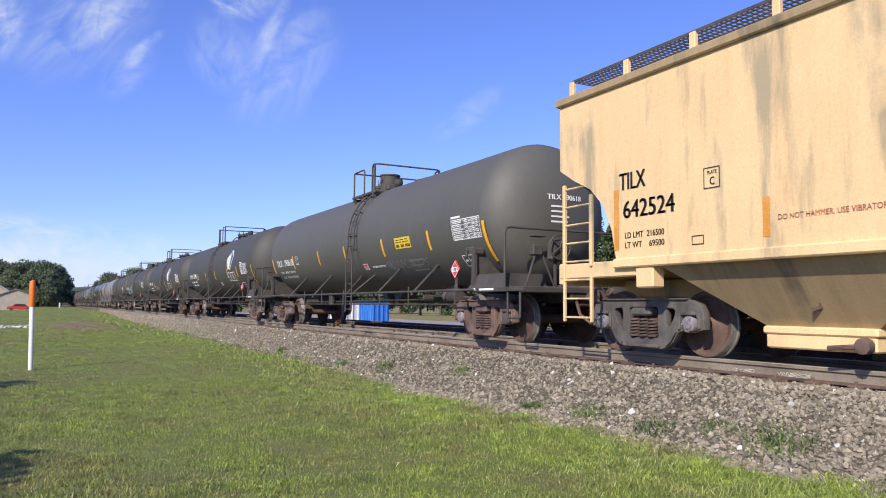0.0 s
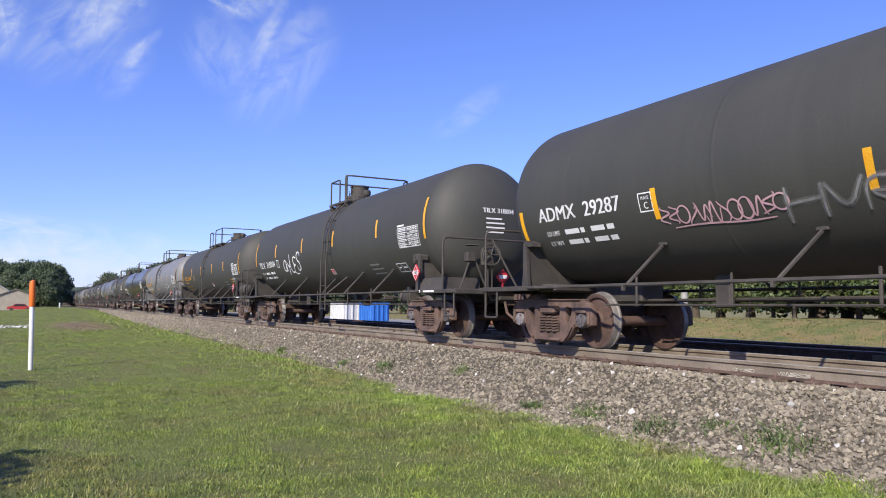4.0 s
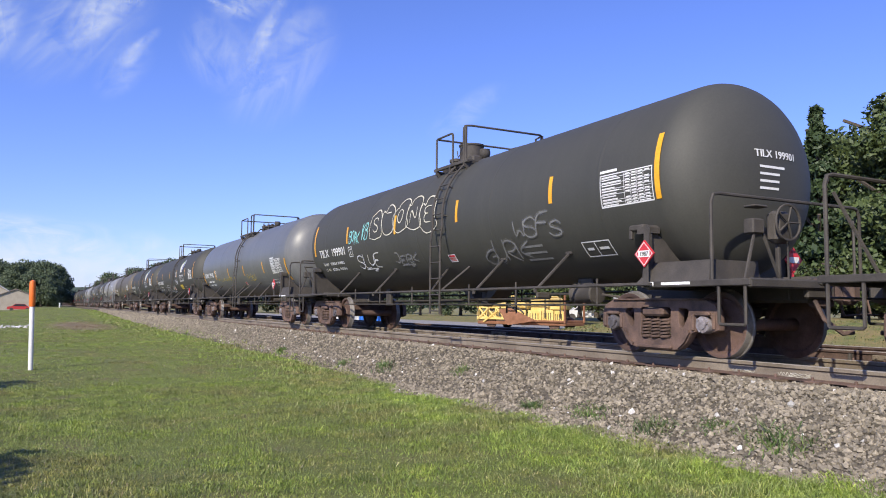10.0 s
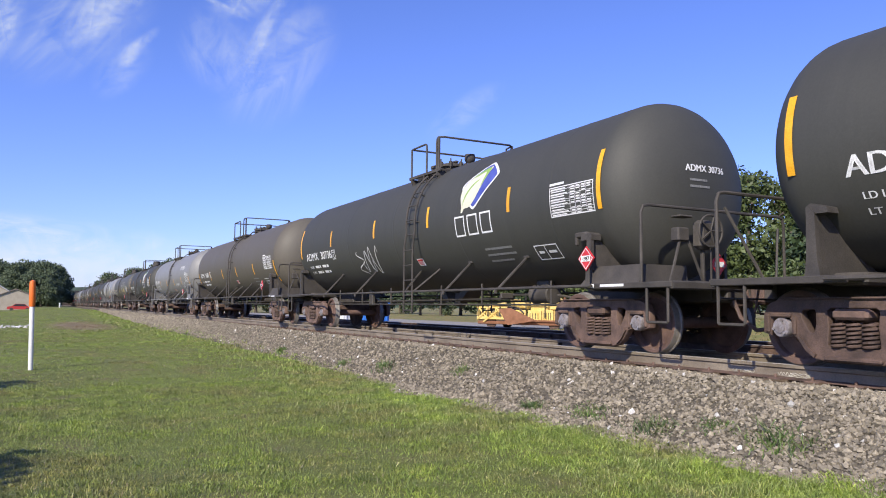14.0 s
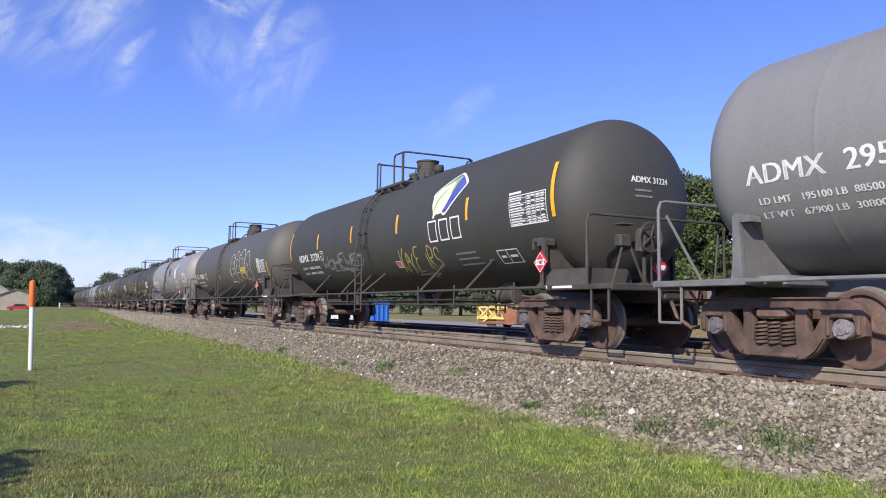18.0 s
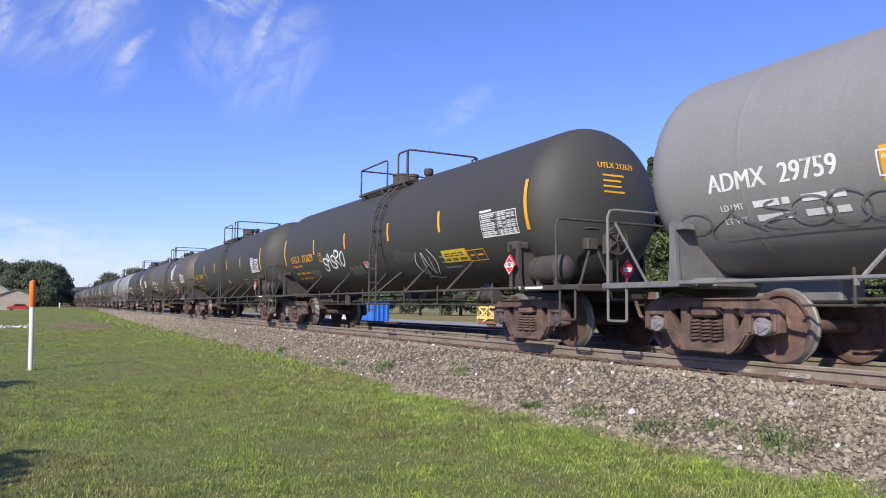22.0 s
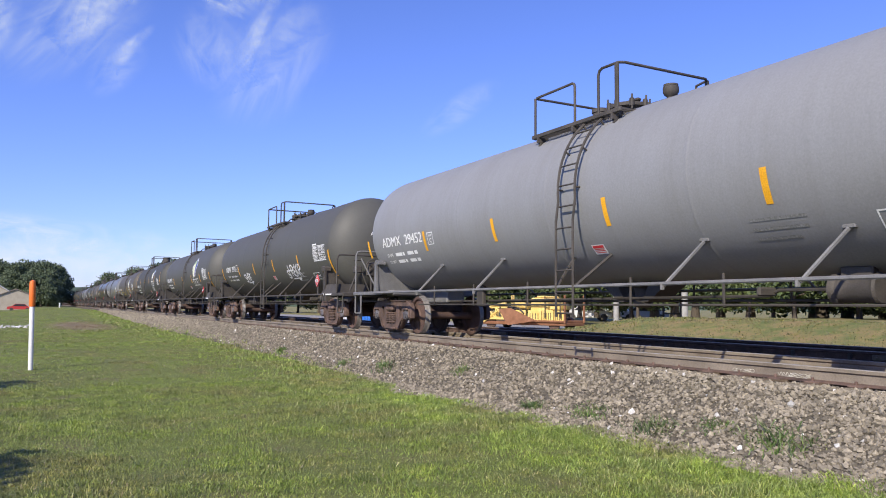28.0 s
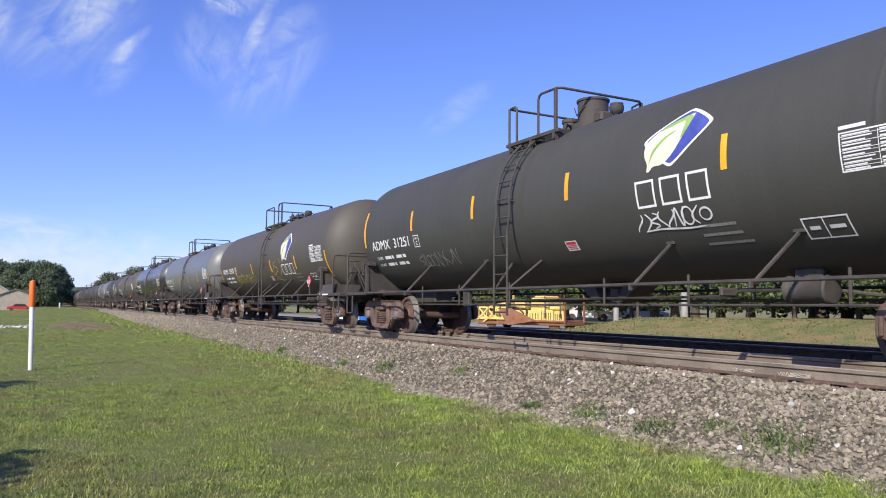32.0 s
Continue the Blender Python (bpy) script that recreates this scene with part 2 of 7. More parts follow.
# ---- building helpers ----
class Shape:
    """Collects vertices and faces of one mesh."""

    def __init__(self):
        self.v, self.f, self.mi = [], [], []
        self.now = 0

    def add(self, verts, faces):
        k = len(self.v)
        self.v.extend(verts)
        self.f.extend(tuple(i + k for i in f) for f in faces)
        self.mi.extend([self.now] * len(faces))
        return self

    def box(self, c, s, ch=0.0, m=None):
        """A box with its edges chamfered by ch; m turns it about its own middle."""
        hx, hy, hz = s[0] / 2, s[1] / 2, s[2] / 2
        if ch <= 0:
            vs = [(x, y, z) for x in (-hx, hx) for y in (-hy, hy) for z in (-hz, hz)]
            fs = [(0, 1, 3, 2), (4, 6, 7, 5), (0, 4, 5, 1), (2, 3, 7, 6), (0, 2, 6, 4), (1, 5, 7, 3)]
        else:
            ch = min(ch, hx * 0.9, hy * 0.9, hz * 0.9)
            ring = [(-hx + ch, -hy), (hx - ch, -hy), (hx, -hy + ch), (hx, hy - ch), (hx - ch, hy), (-hx + ch, hy), (-hx, hy - ch), (-hx, -hy + ch)]
            inner = [(x * (1 - ch / hx), y * (1 - ch / hy)) for x, y in ring]
            vs = [(x, y, -hz) for x, y in inner] + [(x, y, -hz + ch) for x, y in ring] + [(x, y, hz - ch) for x, y in ring] + [(x, y, hz) for x, y in inner]
            fs = [tuple(range(7, -1, -1)), tuple(range(24, 32))]
            for r in range(3):
                fs += [(r * 8 + i, r * 8 + (i + 1) % 8, r * 8 + 8 + (i + 1) % 8, r * 8 + 8 + i) for i in range(8)]
        if m is not None:
            vs = [tuple(m @ Vector(p)) for p in vs]
        return self.add([(p[0] + c[0], p[1] + c[1], p[2] + c[2]) for p in vs], fs)

    def tube(self, pts, r, seg=7, closed=False):
        """A round bar along a line of points."""
        P = [Vector(p) for p in pts]
        n = len(P)
        verts, faces = [], []
        side = None
        for i in range(n):
            a = P[i] - P[i - 1] if i or closed else P[1] - P[0]
            b = P[(i + 1) % n] - P[i] if i < n - 1 or closed else a
            d = (a.normalized() + b.normalized())
            d = d.normalized() if d.length > 1e-6 else b.normalized()
            if side is None:
                side = d.orthogonal().normalized()
            side = (side - d * side.dot(d))
            side = side.normalized() if side.length > 1e-6 else d.orthogonal().normalized()
            up = d.cross(side)
            for k in range(seg):
                t = 2 * math.pi * k / seg
                verts.append(tuple(P[i] + (side * math.cos(t) + up * math.sin(t)) * r))
        for i in range(n if closed else n - 1):
            j = (i + 1) % n
            faces += [(i * seg + k, i * seg + (k + 1) % seg, j * seg + (k + 1) % seg, j * seg + k) for k in range(seg)]
        if not closed:
            faces += [tuple(range(seg - 1, -1, -1)), tuple(range((n - 1) * seg, n * seg))]
        return self.add(verts, faces)

    def turned(self, profile, at, axis, seg=20, ends=True):
        """A turned body: profile of (radius, distance along the axis)."""
        ax = Vector(axis).normalized()
        s = ax.orthogonal().normalized()
        if abs(ax.z) < 0.5:
            s = Vector((0, 0, 1))
        u = ax.cross(s)
        A = Vector(at)
        verts, faces = [], []
        for r, d in profile:
            for k in range(seg):
                t = 2 * math.pi * k / seg
                verts.append(tuple(A + ax * d + (s * math.cos(t) + u * math.sin(t)) * r))
        for i in range(len(profile) - 1):
            faces += [(i * seg + k, i * seg + (k + 1) % seg, (i + 1) * seg + (k + 1) % seg, (i + 1) * seg + k) for k in range(seg)]
        if ends:
            faces += [tuple(range(seg - 1, -1, -1)), tuple(range((len(profile) - 1) * seg, len(profile) * seg))]
        return self.add(verts, faces)

    def plate(self, outline, x0, x1):
        """An outline in (y, z), given in turn, made a plate from x0 to x1."""
        n = len(outline)
        verts = [(x0, y, z) for y, z in outline] + [(x1, y, z) for y, z in outline]
        faces = [tuple(range(n)), tuple(range(2 * n - 1, n - 1, -1))] + [(i, n + i, n + (i + 1) % n, (i + 1) % n) for i in range(n)]
        return self.add(verts, faces)

    def mesh(self, name, mats, smooth=0.0):
        me = bpy.data.meshes.new(name)
        me.from_pydata(self.v, [], self.f)
        for m in mats if isinstance(mats, (list, tuple)) else [mats]:
            me.materials.append(m)
        if any(self.mi):
            me.polygons.foreach_set("material_index", self.mi)
        bm = bmesh.new()
        bm.from_mesh(me)
        bmesh.ops.recalc_face_normals(bm, faces=bm.faces)
        if smooth:
            lim = radians(smooth)
            for f in bm.faces:
                f.smooth = True
            for e in bm.edges:
                e.smooth = len(e.link_faces) == 2 and e.calc_face_angle(0.0) < lim
        bm.to_mesh(me)
        bm.free()
        return me


def put(name, mesh, parent=None, at=(0, 0, 0), mat=None, label="", turn=0.0):
    """One object on a mesh; mat overrides the mesh's first material for this object alone."""
    ob = new(name, mesh)
    ob.location = at
    if turn:
        ob.rotation_euler = (0, 0, radians(turn))
    if parent is not None:
        ob.parent = parent
    if mat is not None:
        ob.material_slots[0].link = 'OBJECT'
        ob.material_slots[0].material = mat
    if label:
        ob["label"] = label
    return ob


def thing(name, label, category, group="", kind="", at=(0, 0, 0)):
    ob = new(name)
    ob.location = at
    ob.empty_display_size = 0.2
    return tagged(ob, label, category, group, kind)


# ---- running gear ----
TANK_R, TANK_Z, TANK_HALF, DOME = 1.46, 2.55, 8.33, 0.80
TRUCK_Y, AXLE_Y, WHEEL_R = 7.15, 0.889, 0.457
MID = 0.20               # the tank and trucks sit a little behind the platform's middle


def wheelset_mesh():
    s = Shape()
    s.turned([(0.08, -1.02), (0.095, -0.82), (0.085, -0.5), (0.085, 0.5), (0.095, 0.82), (0.08, 1.02)], (0, 0, 0), (1, 0, 0), 14)
    for sx in (-1, 1):
        # outer face, dished plate, rim, flange on the inside
        s.turned([(0.10, 0.84), (0.15, 0.83), (0.17, 0.80), (0.36, 0.755), (0.385, 0.80), (0.43, 0.815), (0.447, 0.812)], (0, 0, 0), (sx, 0, 0), 36, False)
        s.turned([(0.486, 0.682), (0.47, 0.675), (0.40, 0.68), (0.37, 0.715), (0.17, 0.70), (0.10, 0.68)], (0, 0, 0), (sx, 0, 0), 36, False)
        s.now = 1
        s.turned([(0.447, 0.812), (0.456, 0.80), (0.459, 0.72), (0.466, 0.712), (0.482, 0.705), (0.486, 0.682)], (0, 0, 0), (sx, 0, 0), 36, False)
        s.now = 2
        s.turned([(0.10, 0.98), (0.118, 1.0), (0.120, 1.125), (0.110, 1.145), (0.07, 1.15), (0.065, 1.165), (0.02, 1.17)], (0, 0, 0), (sx, 0, 0), 16)
        for k in range(3):
            a = 2 * math.pi * k / 3
            s.turned([(0.02, 1.145), (0.018, 1.17)], (0, math.cos(a) * 0.088, math.sin(a) * 0.088), (sx, 0, 0), 6)
        s.now = 0
    return s.mesh("wheelset", [WHEEL, TREAD, CAP], 40)


def cast_plate(outer, holes, depth, bevel):
    """A cast plate with openings, its edges rounded: outlines in (y, z), lying in the plane x = 0. Gives vertices and faces."""
    cu = bpy.data.curves.new("casting", 'CURVE')
    cu.dimensions, cu.fill_mode, cu.extrude, cu.bevel_depth, cu.bevel_resolution = '2D', 'BOTH', depth / 2 - bevel, bevel, 1
    for line in [outer] + holes:
        sp = cu.splines.new('POLY')
        sp.points.add(len(line) - 1)
        sp.use_cyclic_u = True
        for p, (y, z) in zip(sp.points, line):
            p.co = (y, z, 0, 1)
    ob = bpy.data.objects.new("casting", cu)
    scene.collection.objects.link(ob)
    me = bpy.data.meshes.new_from_object(ob.evaluated_get(bpy.context.evaluated_depsgraph_get()))
    V = [(v.co.z, v.co.x, v.co.y) for v in me.vertices]
    F = [tuple(p.vertices) for p in me.polygons]
    for stuff, kind in ((ob, bpy.data.objects), (cu, bpy.data.curves), (me, bpy.data.meshes)):
        kind.remove(stuff)
    return V, F


def both_ways(half):
    return half + [(-y, z) for y, z in half[::-1]]


def side_frame_mesh():
    """A cast side frame: arched top chord, rounded windows, an opening for the springs, pedestal jaws over the bearings."""
    s = Shape()
    outer = both_ways([(0.70, 0.79), (0.93, 0.775), (1.07, 0.72), (1.13, 0.61), (1.135, 0.40), (1.05, 0.375), (1.03, 0.55), (0.98, 0.60), (0.80, 0.60), (0.755, 0.55), (0.74, 0.37), (0.67, 0.345), (0.57, 0.21), (0.46, 0.125), (0.30, 0.095)])
    spring = both_ways([(0.27, 0.70), (0.315, 0.66), (0.295, 0.48), (0.315, 0.27), (0.28, 0.235)])
    window = [(0.435, 0.665), (0.47, 0.69), (0.60, 0.68), (0.645, 0.64), (0.625, 0.56), (0.545, 0.42), (0.50, 0.385), (0.455, 0.41), (0.43, 0.50)]
    V, F = cast_plate(outer, [spring, window, [(-y, z) for y, z in window[::-1]]], 0.12, 0.014)
    s.add([(x - 1.06, y, z) for x, y, z in V], F)
    s.box((-1.055, 0, 0.80), (0.20, 1.75, 0.026), 0.008)
    s.box((-1.10, 0, 0.125), (0.15, 0.66, 0.06), 0.02)
    for k in (-1, 1):
        # raised lower flange of the sloping member, and the adapter over the bearing
        s.plate([(k * 0.665, 0.345), (k * 0.635, 0.375), (k * 0.535, 0.245), (k * 0.44, 0.165), (k * 0.46, 0.125), (k * 0.57, 0.21)], -1.155, -1.03)
        s.box((-1.075, k * 0.889, 0.60), (0.17, 0.27, 0.055), 0.015)
        s.box((-1.10, k * 1.075, 0.50), (0.10, 0.05, 0.22), 0.015)
        s.box((-1.10, k * 0.715, 0.48), (0.10, 0.05, 0.22), 0.015)
    return s.mesh("side_frame", IRON, 30)


def spring_mesh():
    s = Shape()
    pts = []
    for i in range(52):
        a = i / 8.5 * 2 * math.pi
        pts.append((0.075 * math.cos(a), 0.075 * math.sin(a), 0.25 + i / 51 * 0.28))
    s.tube(pts, 0.017, 5)
    return s.mesh("spring", IRON, 40)


def bolster_mesh():
    s = Shape()
    s.box((0, 0, 0.62), (1.9, 0.36, 0.20), 0.04)
    s.box((0, 0, 0.75), (0.42, 0.42, 0.12), 0.03)
    for k in (-1, 1):
        s.box((k * 1.06, 0, 0.62), (0.26, 0.42, 0.12), 0.03)
        s.tube([(-0.75, k * 0.40, 0.40), (0.75, k * 0.40, 0.40)], 0.045, 8)
        for x in (-0.75, 0.75):
            s.box((x, k * 0.41, 0.42), (0.09, 0.07, 0.34), 0.02)
    s.tube([(0.1, -0.75, 0.52), (0.1, 0.75, 0.52)], 0.025, 6)
    return s.mesh("bolster", IRON)


LIB = {}


def lib(key, make):
    if key not in LIB:
        LIB[key] = make()
    return LIB[key]


TURNING = []


def add_truck(car, y, cast=None):
    truck = put("truck", lib("bolster", bolster_mesh), car, (0, y, 0), cast, "dark grey cast steel two-axle truck" if cast else "rust-brown cast steel two-axle truck")
    for k in (-1, 1):
        put("side_frame", lib("frame", side_frame_mesh), truck, (0, 0, 0), cast, "", 0 if k < 0 else 180)
        for y in (-0.18, 0.0, 0.18):
            put("spring", lib("spring", spring_mesh), truck, (k * 1.09, y, 0))
        w = put("wheelset", lib("wheels", wheelset_mesh), truck, (0, k * AXLE_Y, WHEEL_R))
        TURNING.append((w, k))
    return truck


# ---- lettering and paint on a tank ----
def raw_text(text):
    cu = bpy.data.curves.new("lettering", 'FONT')
    cu.body, cu.size, cu.resolution_u = text, 1.0, 3
    ob = bpy.data.objects.new("lettering", cu)
    scene.collection.objects.link(ob)
    me = bpy.data.meshes.new_from_object(ob.evaluated_get(bpy.context.evaluated_depsgraph_get()))
    bpy.data.objects.remove(ob)
    bpy.data.curves.remove(cu)
    V = [(v.co.x, v.co.y) for v in me.vertices]
    F = [tuple(p.vertices) for p in me.polygons]
    bpy.data.meshes.remove(me)
    return V, F


# letter shapes and their widths, made once
GLYPHS = {}
_pair = max(u for u, _ in raw_text("HH")[0])
for _c in "ABCDEGHIKLMNOPRSTUVWX0123456789,":
    GLYPHS[_c] = (*raw_text(_c), max(u for u, _ in raw_text("H" + _c + "H")[0]) - _pair)
GLYPHS[" "] = ([], [], 0.30)


def flat_text(text, height, squeeze=1.0):
    V, F, x = [], [], 0.0
    k = height / 0.70
    for c in text:
        gv, gf, adv = GLYPHS[c]
        n = len(V)
        V += [((u + x) * k * squeeze, v * k) for u, v in gv]
        F += [tuple(i + n for i in f) for f in gf]
        x += adv
    return V, F


def bold(V, F, d):
    """The same letters laid twice with a small shift, to thicken their strokes."""
    n = len(V)
    return V + [(u + d, v) for u, v in V], F + [tuple(i + n for i in f) for f in F]


def wrapped(name, V, F, y0, z0, mat, lift=0.005, flat_x=None):
    """Flat shapes (u to the viewer's right, v up) laid on the near flank of a tank from the point y0, z0; or on a plane x = flat_x."""
    bm = bmesh.new()
    vs = [bm.verts.new((u, v, 0)) for u, v in V]
    for f in F:
        if len(set(f)) > 2:
            try:
                bm.faces.new([vs[i] for i in f])
            except ValueError:
                pass
    if flat_x is None and V:
        lo, hi = min(v for _, v in V), max(v for _, v in V)
        n = int((hi - lo) / 0.11)
        for i in range(1, n + 1):
            bmesh.ops.bisect_plane(bm, geom=bm.verts[:] + bm.edges[:] + bm.faces[:], plane_co=(0, lo + (hi - lo) * i / (n + 1), 0), plane_no=(0, 1, 0))
    base = math.asin(max(-0.99, min(0.99, (z0 - TANK_Z) / TANK_R)))
    for v in bm.verts:
        u, h = v.co.x, v.co.y
        if flat_x is None:
            a = base + h / TANK_R
            v.co = (-(TANK_R + lift) * math.cos(a), y0 - u, TANK_Z + (TANK_R + lift) * math.sin(a))
        else:
            v.co = (flat_x - lift, y0 - u, z0 + h)
    bmesh.ops.recalc_face_normals(bm, faces=bm.faces)
    me = bpy.data.meshes.new(name)
    bm.to_mesh(me)
    bm.free()
    me.materials.append(mat)
    return me


def rects(*rs):
    V, F = [], []
    for u0, v0, u1, v1 in rs:
        k = len(V)
        V += [(u0, v0), (u1, v0), (u1, v1), (u0, v1)]
        F.append((k, k + 1, k + 2, k + 3))
    return V, F


def outline(w, h, t):
    return [(0, 0, w, t), (0, h - t, w, h), (0, t, t, h - t), (w - t, t, w, h - t)]


def ribbon(lines, width):
    """Strokes of spray paint: each line of points drawn out to a band."""
    V, F = [], []
    for pts in lines:
        n = len(pts)
        k = len(V)
        for i, (x, y) in enumerate(pts):
            a, b = pts[max(i - 1, 0)], pts[min(i + 1, n - 1)]
            dx, dy = b[0] - a[0], b[1] - a[1]
            d = math.hypot(dx, dy) or 1.0
            w = width * (0.55 + 0.45 * math.sin(math.pi * (i + 0.5) / n)) / 2
            V += [(x - dy / d * w, y + dx / d * w), (x + dy / d * w, y - dx / d * w)]
        F += [(k + 2 * i, k + 2 * i + 1, k + 2 * i + 3, k + 2 * i + 2) for i in range(n - 1)]
    return V, F


# letter strokes on a nine by nine grid: points of a stroke, strokes parted by a bar
STROKES = {"A": "00 49 90|23 74", "B": "00 09 69 87 65 05 75 93 70 00", "C": "98 69 27 04 21 60 92", "D": "00 09 59 86 83 50 00", "E": "99 09 05 75 05 00 90",
           "F": "00 09 99|05 75", "G": "98 69 27 04 21 60 92 95 55", "H": "00 09|05 95|99 90", "I": "50 59", "J": "29 89 83 50 12", "K": "00 09|99 04 90",
           "L": "09 00 90", "M": "00 09 53 99 90", "N": "00 09 90 99", "O": "59 17 03 40 82 97 59", "P": "00 09 69 97 65 05", "Q": "59 17 03 40 82 97 59|62 98 90",
           "R": "00 09 69 97 65 05 90", "S": "97 79 29 07 25 74 92 70 20 02", "T": "09 99|59 50", "U": "09 03 30 60 93 99", "V": "09 50 99", "W": "09 20 55 80 99",
           "X": "00 99|09 90", "Y": "09 54 99|54 30", "Z": "09 99 00 90"}


def rounded(pts, times=2):
    """A line of points with its corners cut."""
    for _ in range(times):
        out = [pts[0]]
        for a, b in zip(pts, pts[1:]):
            out += [(a[0] * 0.75 + b[0] * 0.25, a[1] * 0.75 + b[1] * 0.25), (a[0] * 0.25 + b[0] * 0.75, a[1] * 0.25 + b[1] * 0.75)]
        pts = out + [pts[-1]]
    return pts


def tag_lines(text, seed, w, h):
    """Strokes of a sprayed word, slanted and uneven, with a flick under it."""
    rng = random.Random(seed)
    lines, step = [], w / len(text)
    for i, c in enumerate(text):
        if c == " ":
            continue
        lift, tall, lean = rng.uniform(-0.10, 0.14) * h, rng.uniform(0.62, 0.95) * h, rng.uniform(0.08, 0.30)
        for stroke in STROKES[c].split("|"):
            pts = [(int(p[0]) / 9 + rng.uniform(-0.07, 0.07), int(p[1]) / 9 + rng.uniform(-0.06, 0.06)) for p in stroke.split()]
            lines.append(rounded([(step * (i + 0.06 + 0.98 * x), lift + tall * y) for x, y in pts]))
            lines[-1] = [(x + lean * (y - lift), y) for x, y in lines[-1]]
    if rng.random() < 0.5:
        lines.append(rounded([(w * 0.25, -0.10 * h), (w * 0.9, -0.06 * h), (w * 0.55, -0.22 * h), (w * 0.7, -0.26 * h)]))
    return lines


def scrawl(seed, w, h, n, width=0.035):
    """Looping strokes in a row, like sprayed handwriting that cannot be read."""
    rng = random.Random(seed)
    lines = []
    for i in range(n):
        cx = w * (i + 0.5) / n
        step = w / n
        kind = rng.randrange(4)
        pts = []
        ph, tall = rng.uniform(0, 6.28), rng.uniform(0.7, 1.1)
        for j in range(25):
            t = j / 24
            if kind == 0:
                x, y = cx + step * 0.62 * math.sin(t * 6.6 + ph), h * (0.5 + 0.48 * tall * math.cos(t * 6.6 + ph))
            elif kind == 1:
                x, y = cx + step * (t - 0.5) * 1.5, h * (0.5 + 0.5 * tall * math.sin(t * 9.5 + ph))
            elif kind == 2:
                x, y = cx + step * 0.5 * math.sin(t * 4 + ph), h * (1.02 - t * 1.05)
            else:
                x, y = cx + step * (0.5 * math.sin(t * 10 + ph) + 0.3 * (t - 0.5)), h * (0.05 + 0.95 * t)
            pts.append((x, y + 0.06 * h * math.sin(cx * 3 + seed)))
        lines.append(pts)
    if rng.random() < 0.6:
        lines.append([(w * (0.1 + 0.8 * j / 12), -0.12 * h + 0.06 * h * math.sin(j * 0.5)) for j in range(13)])
    return ribbon(lines, width)


def in_two(V, F):
    """A line of print cut at its widest gap: words and number."""
    spans = sorted((min(V[i][0] for i in f), max(V[i][0] for i in f)) for f in F)
    cut, widest, reach = spans[0][0], 0.0, spans[0][1]
    for a, b in spans[1:]:
        if a - reach > widest:
            cut, widest = (a + reach) / 2, a - reach
        reach = max(reach, b)
    for side in (True, False):
        faces = [f for f in F if (V[f[0]][0] < cut) == side]
        used = sorted({i for f in faces for i in f})
        at = {i: k for k, i in enumerate(used)}
        yield [V[i] for i in used], [tuple(at[i] for i in f) for f in faces]


def decal(car, name, VF, y0, z0, mat, label="", lift=0.005, flat_x=None):
    return put(name, wrapped(name, VF[0], VF[1], y0, z0, mat, lift, flat_x), car, label=label)


# ---- the tank car, part by part ----
def tank_mesh():
    s = Shape()
    prof = []
    depth = DOME
    for i in range(13):
        a = math.pi / 2 * i / 12
        prof.append((max(TANK_R * math.sin(a) ** 0.9, 0.002), -TANK_HALF + depth * (1 - math.cos(a))))
    seams = [-6.3, -3.1, 0.1, 3.2, 6.3]
    for y in seams:
        prof += [(TANK_R, y - d) for d in (0.12, 0.06, 0.025)] + [(TANK_R + 0.003, y - 0.01), (TANK_R + 0.003, y + 0.01)] + [(TANK_R, y + d) for d in (0.025, 0.06, 0.12)]
    prof += [(r, -y) for r, y in prof[12::-1]]
    s.turned(prof, (0, 0, TANK_Z), (0, 1, 0), 64)
    return s.mesh("tank", TANK["black"], 35)


def ladder_mesh():
    """Side ladder: straight below, then following the tank up and over to the platform."""
    s = Shape()
    R = TANK_R + 0.10
    for dy in (-0.22, 0.22):
        pts = [(-1.60, dy, 0.52), (-1.60, dy, 1.2), (-1.60, dy, TANK_Z - 0.5)]
        pts += [(-R * math.cos(a), dy, TANK_Z + R * math.sin(a)) for a in [i * 0.09 - 0.1 for i in range(13)]]
        s.tube(pts, 0.022, 6)
    for k in (0.02, 0.45, 0.85):
        for dy in (-0.22, 0.22):
            s.tube([(-R * math.cos(k), dy, TANK_Z + R * math.sin(k)), (-(TANK_R - 0.01) * math.cos(k), dy, TANK_Z + (TANK_R - 0.01) * math.sin(k))], 0.016, 5)
    for dy, k in ((-0.22, -1), (0.22, 1)):
        s.tube([(-1.60, dy, 0.98), (-1.02, dy + k * 0.25, 1.52)], 0.024, 5)
    return s.mesh("ladder", STEEL, 40)


def rung_places():
    R = TANK_R + 0.10
    return [(-1.60, 0.58 + i * 0.34) for i in range(5)] + [(-R * math.cos(a), TANK_Z + R * math.sin(a)) for a in [-0.16 + i * 0.215 for i in range(6)]]


def rung_mesh():
    return Shape().tube([(0, -0.22, 0), (0, 0.22, 0)], 0.015, 5).mesh("rung", STEEL, 40)


DECK = 3.80


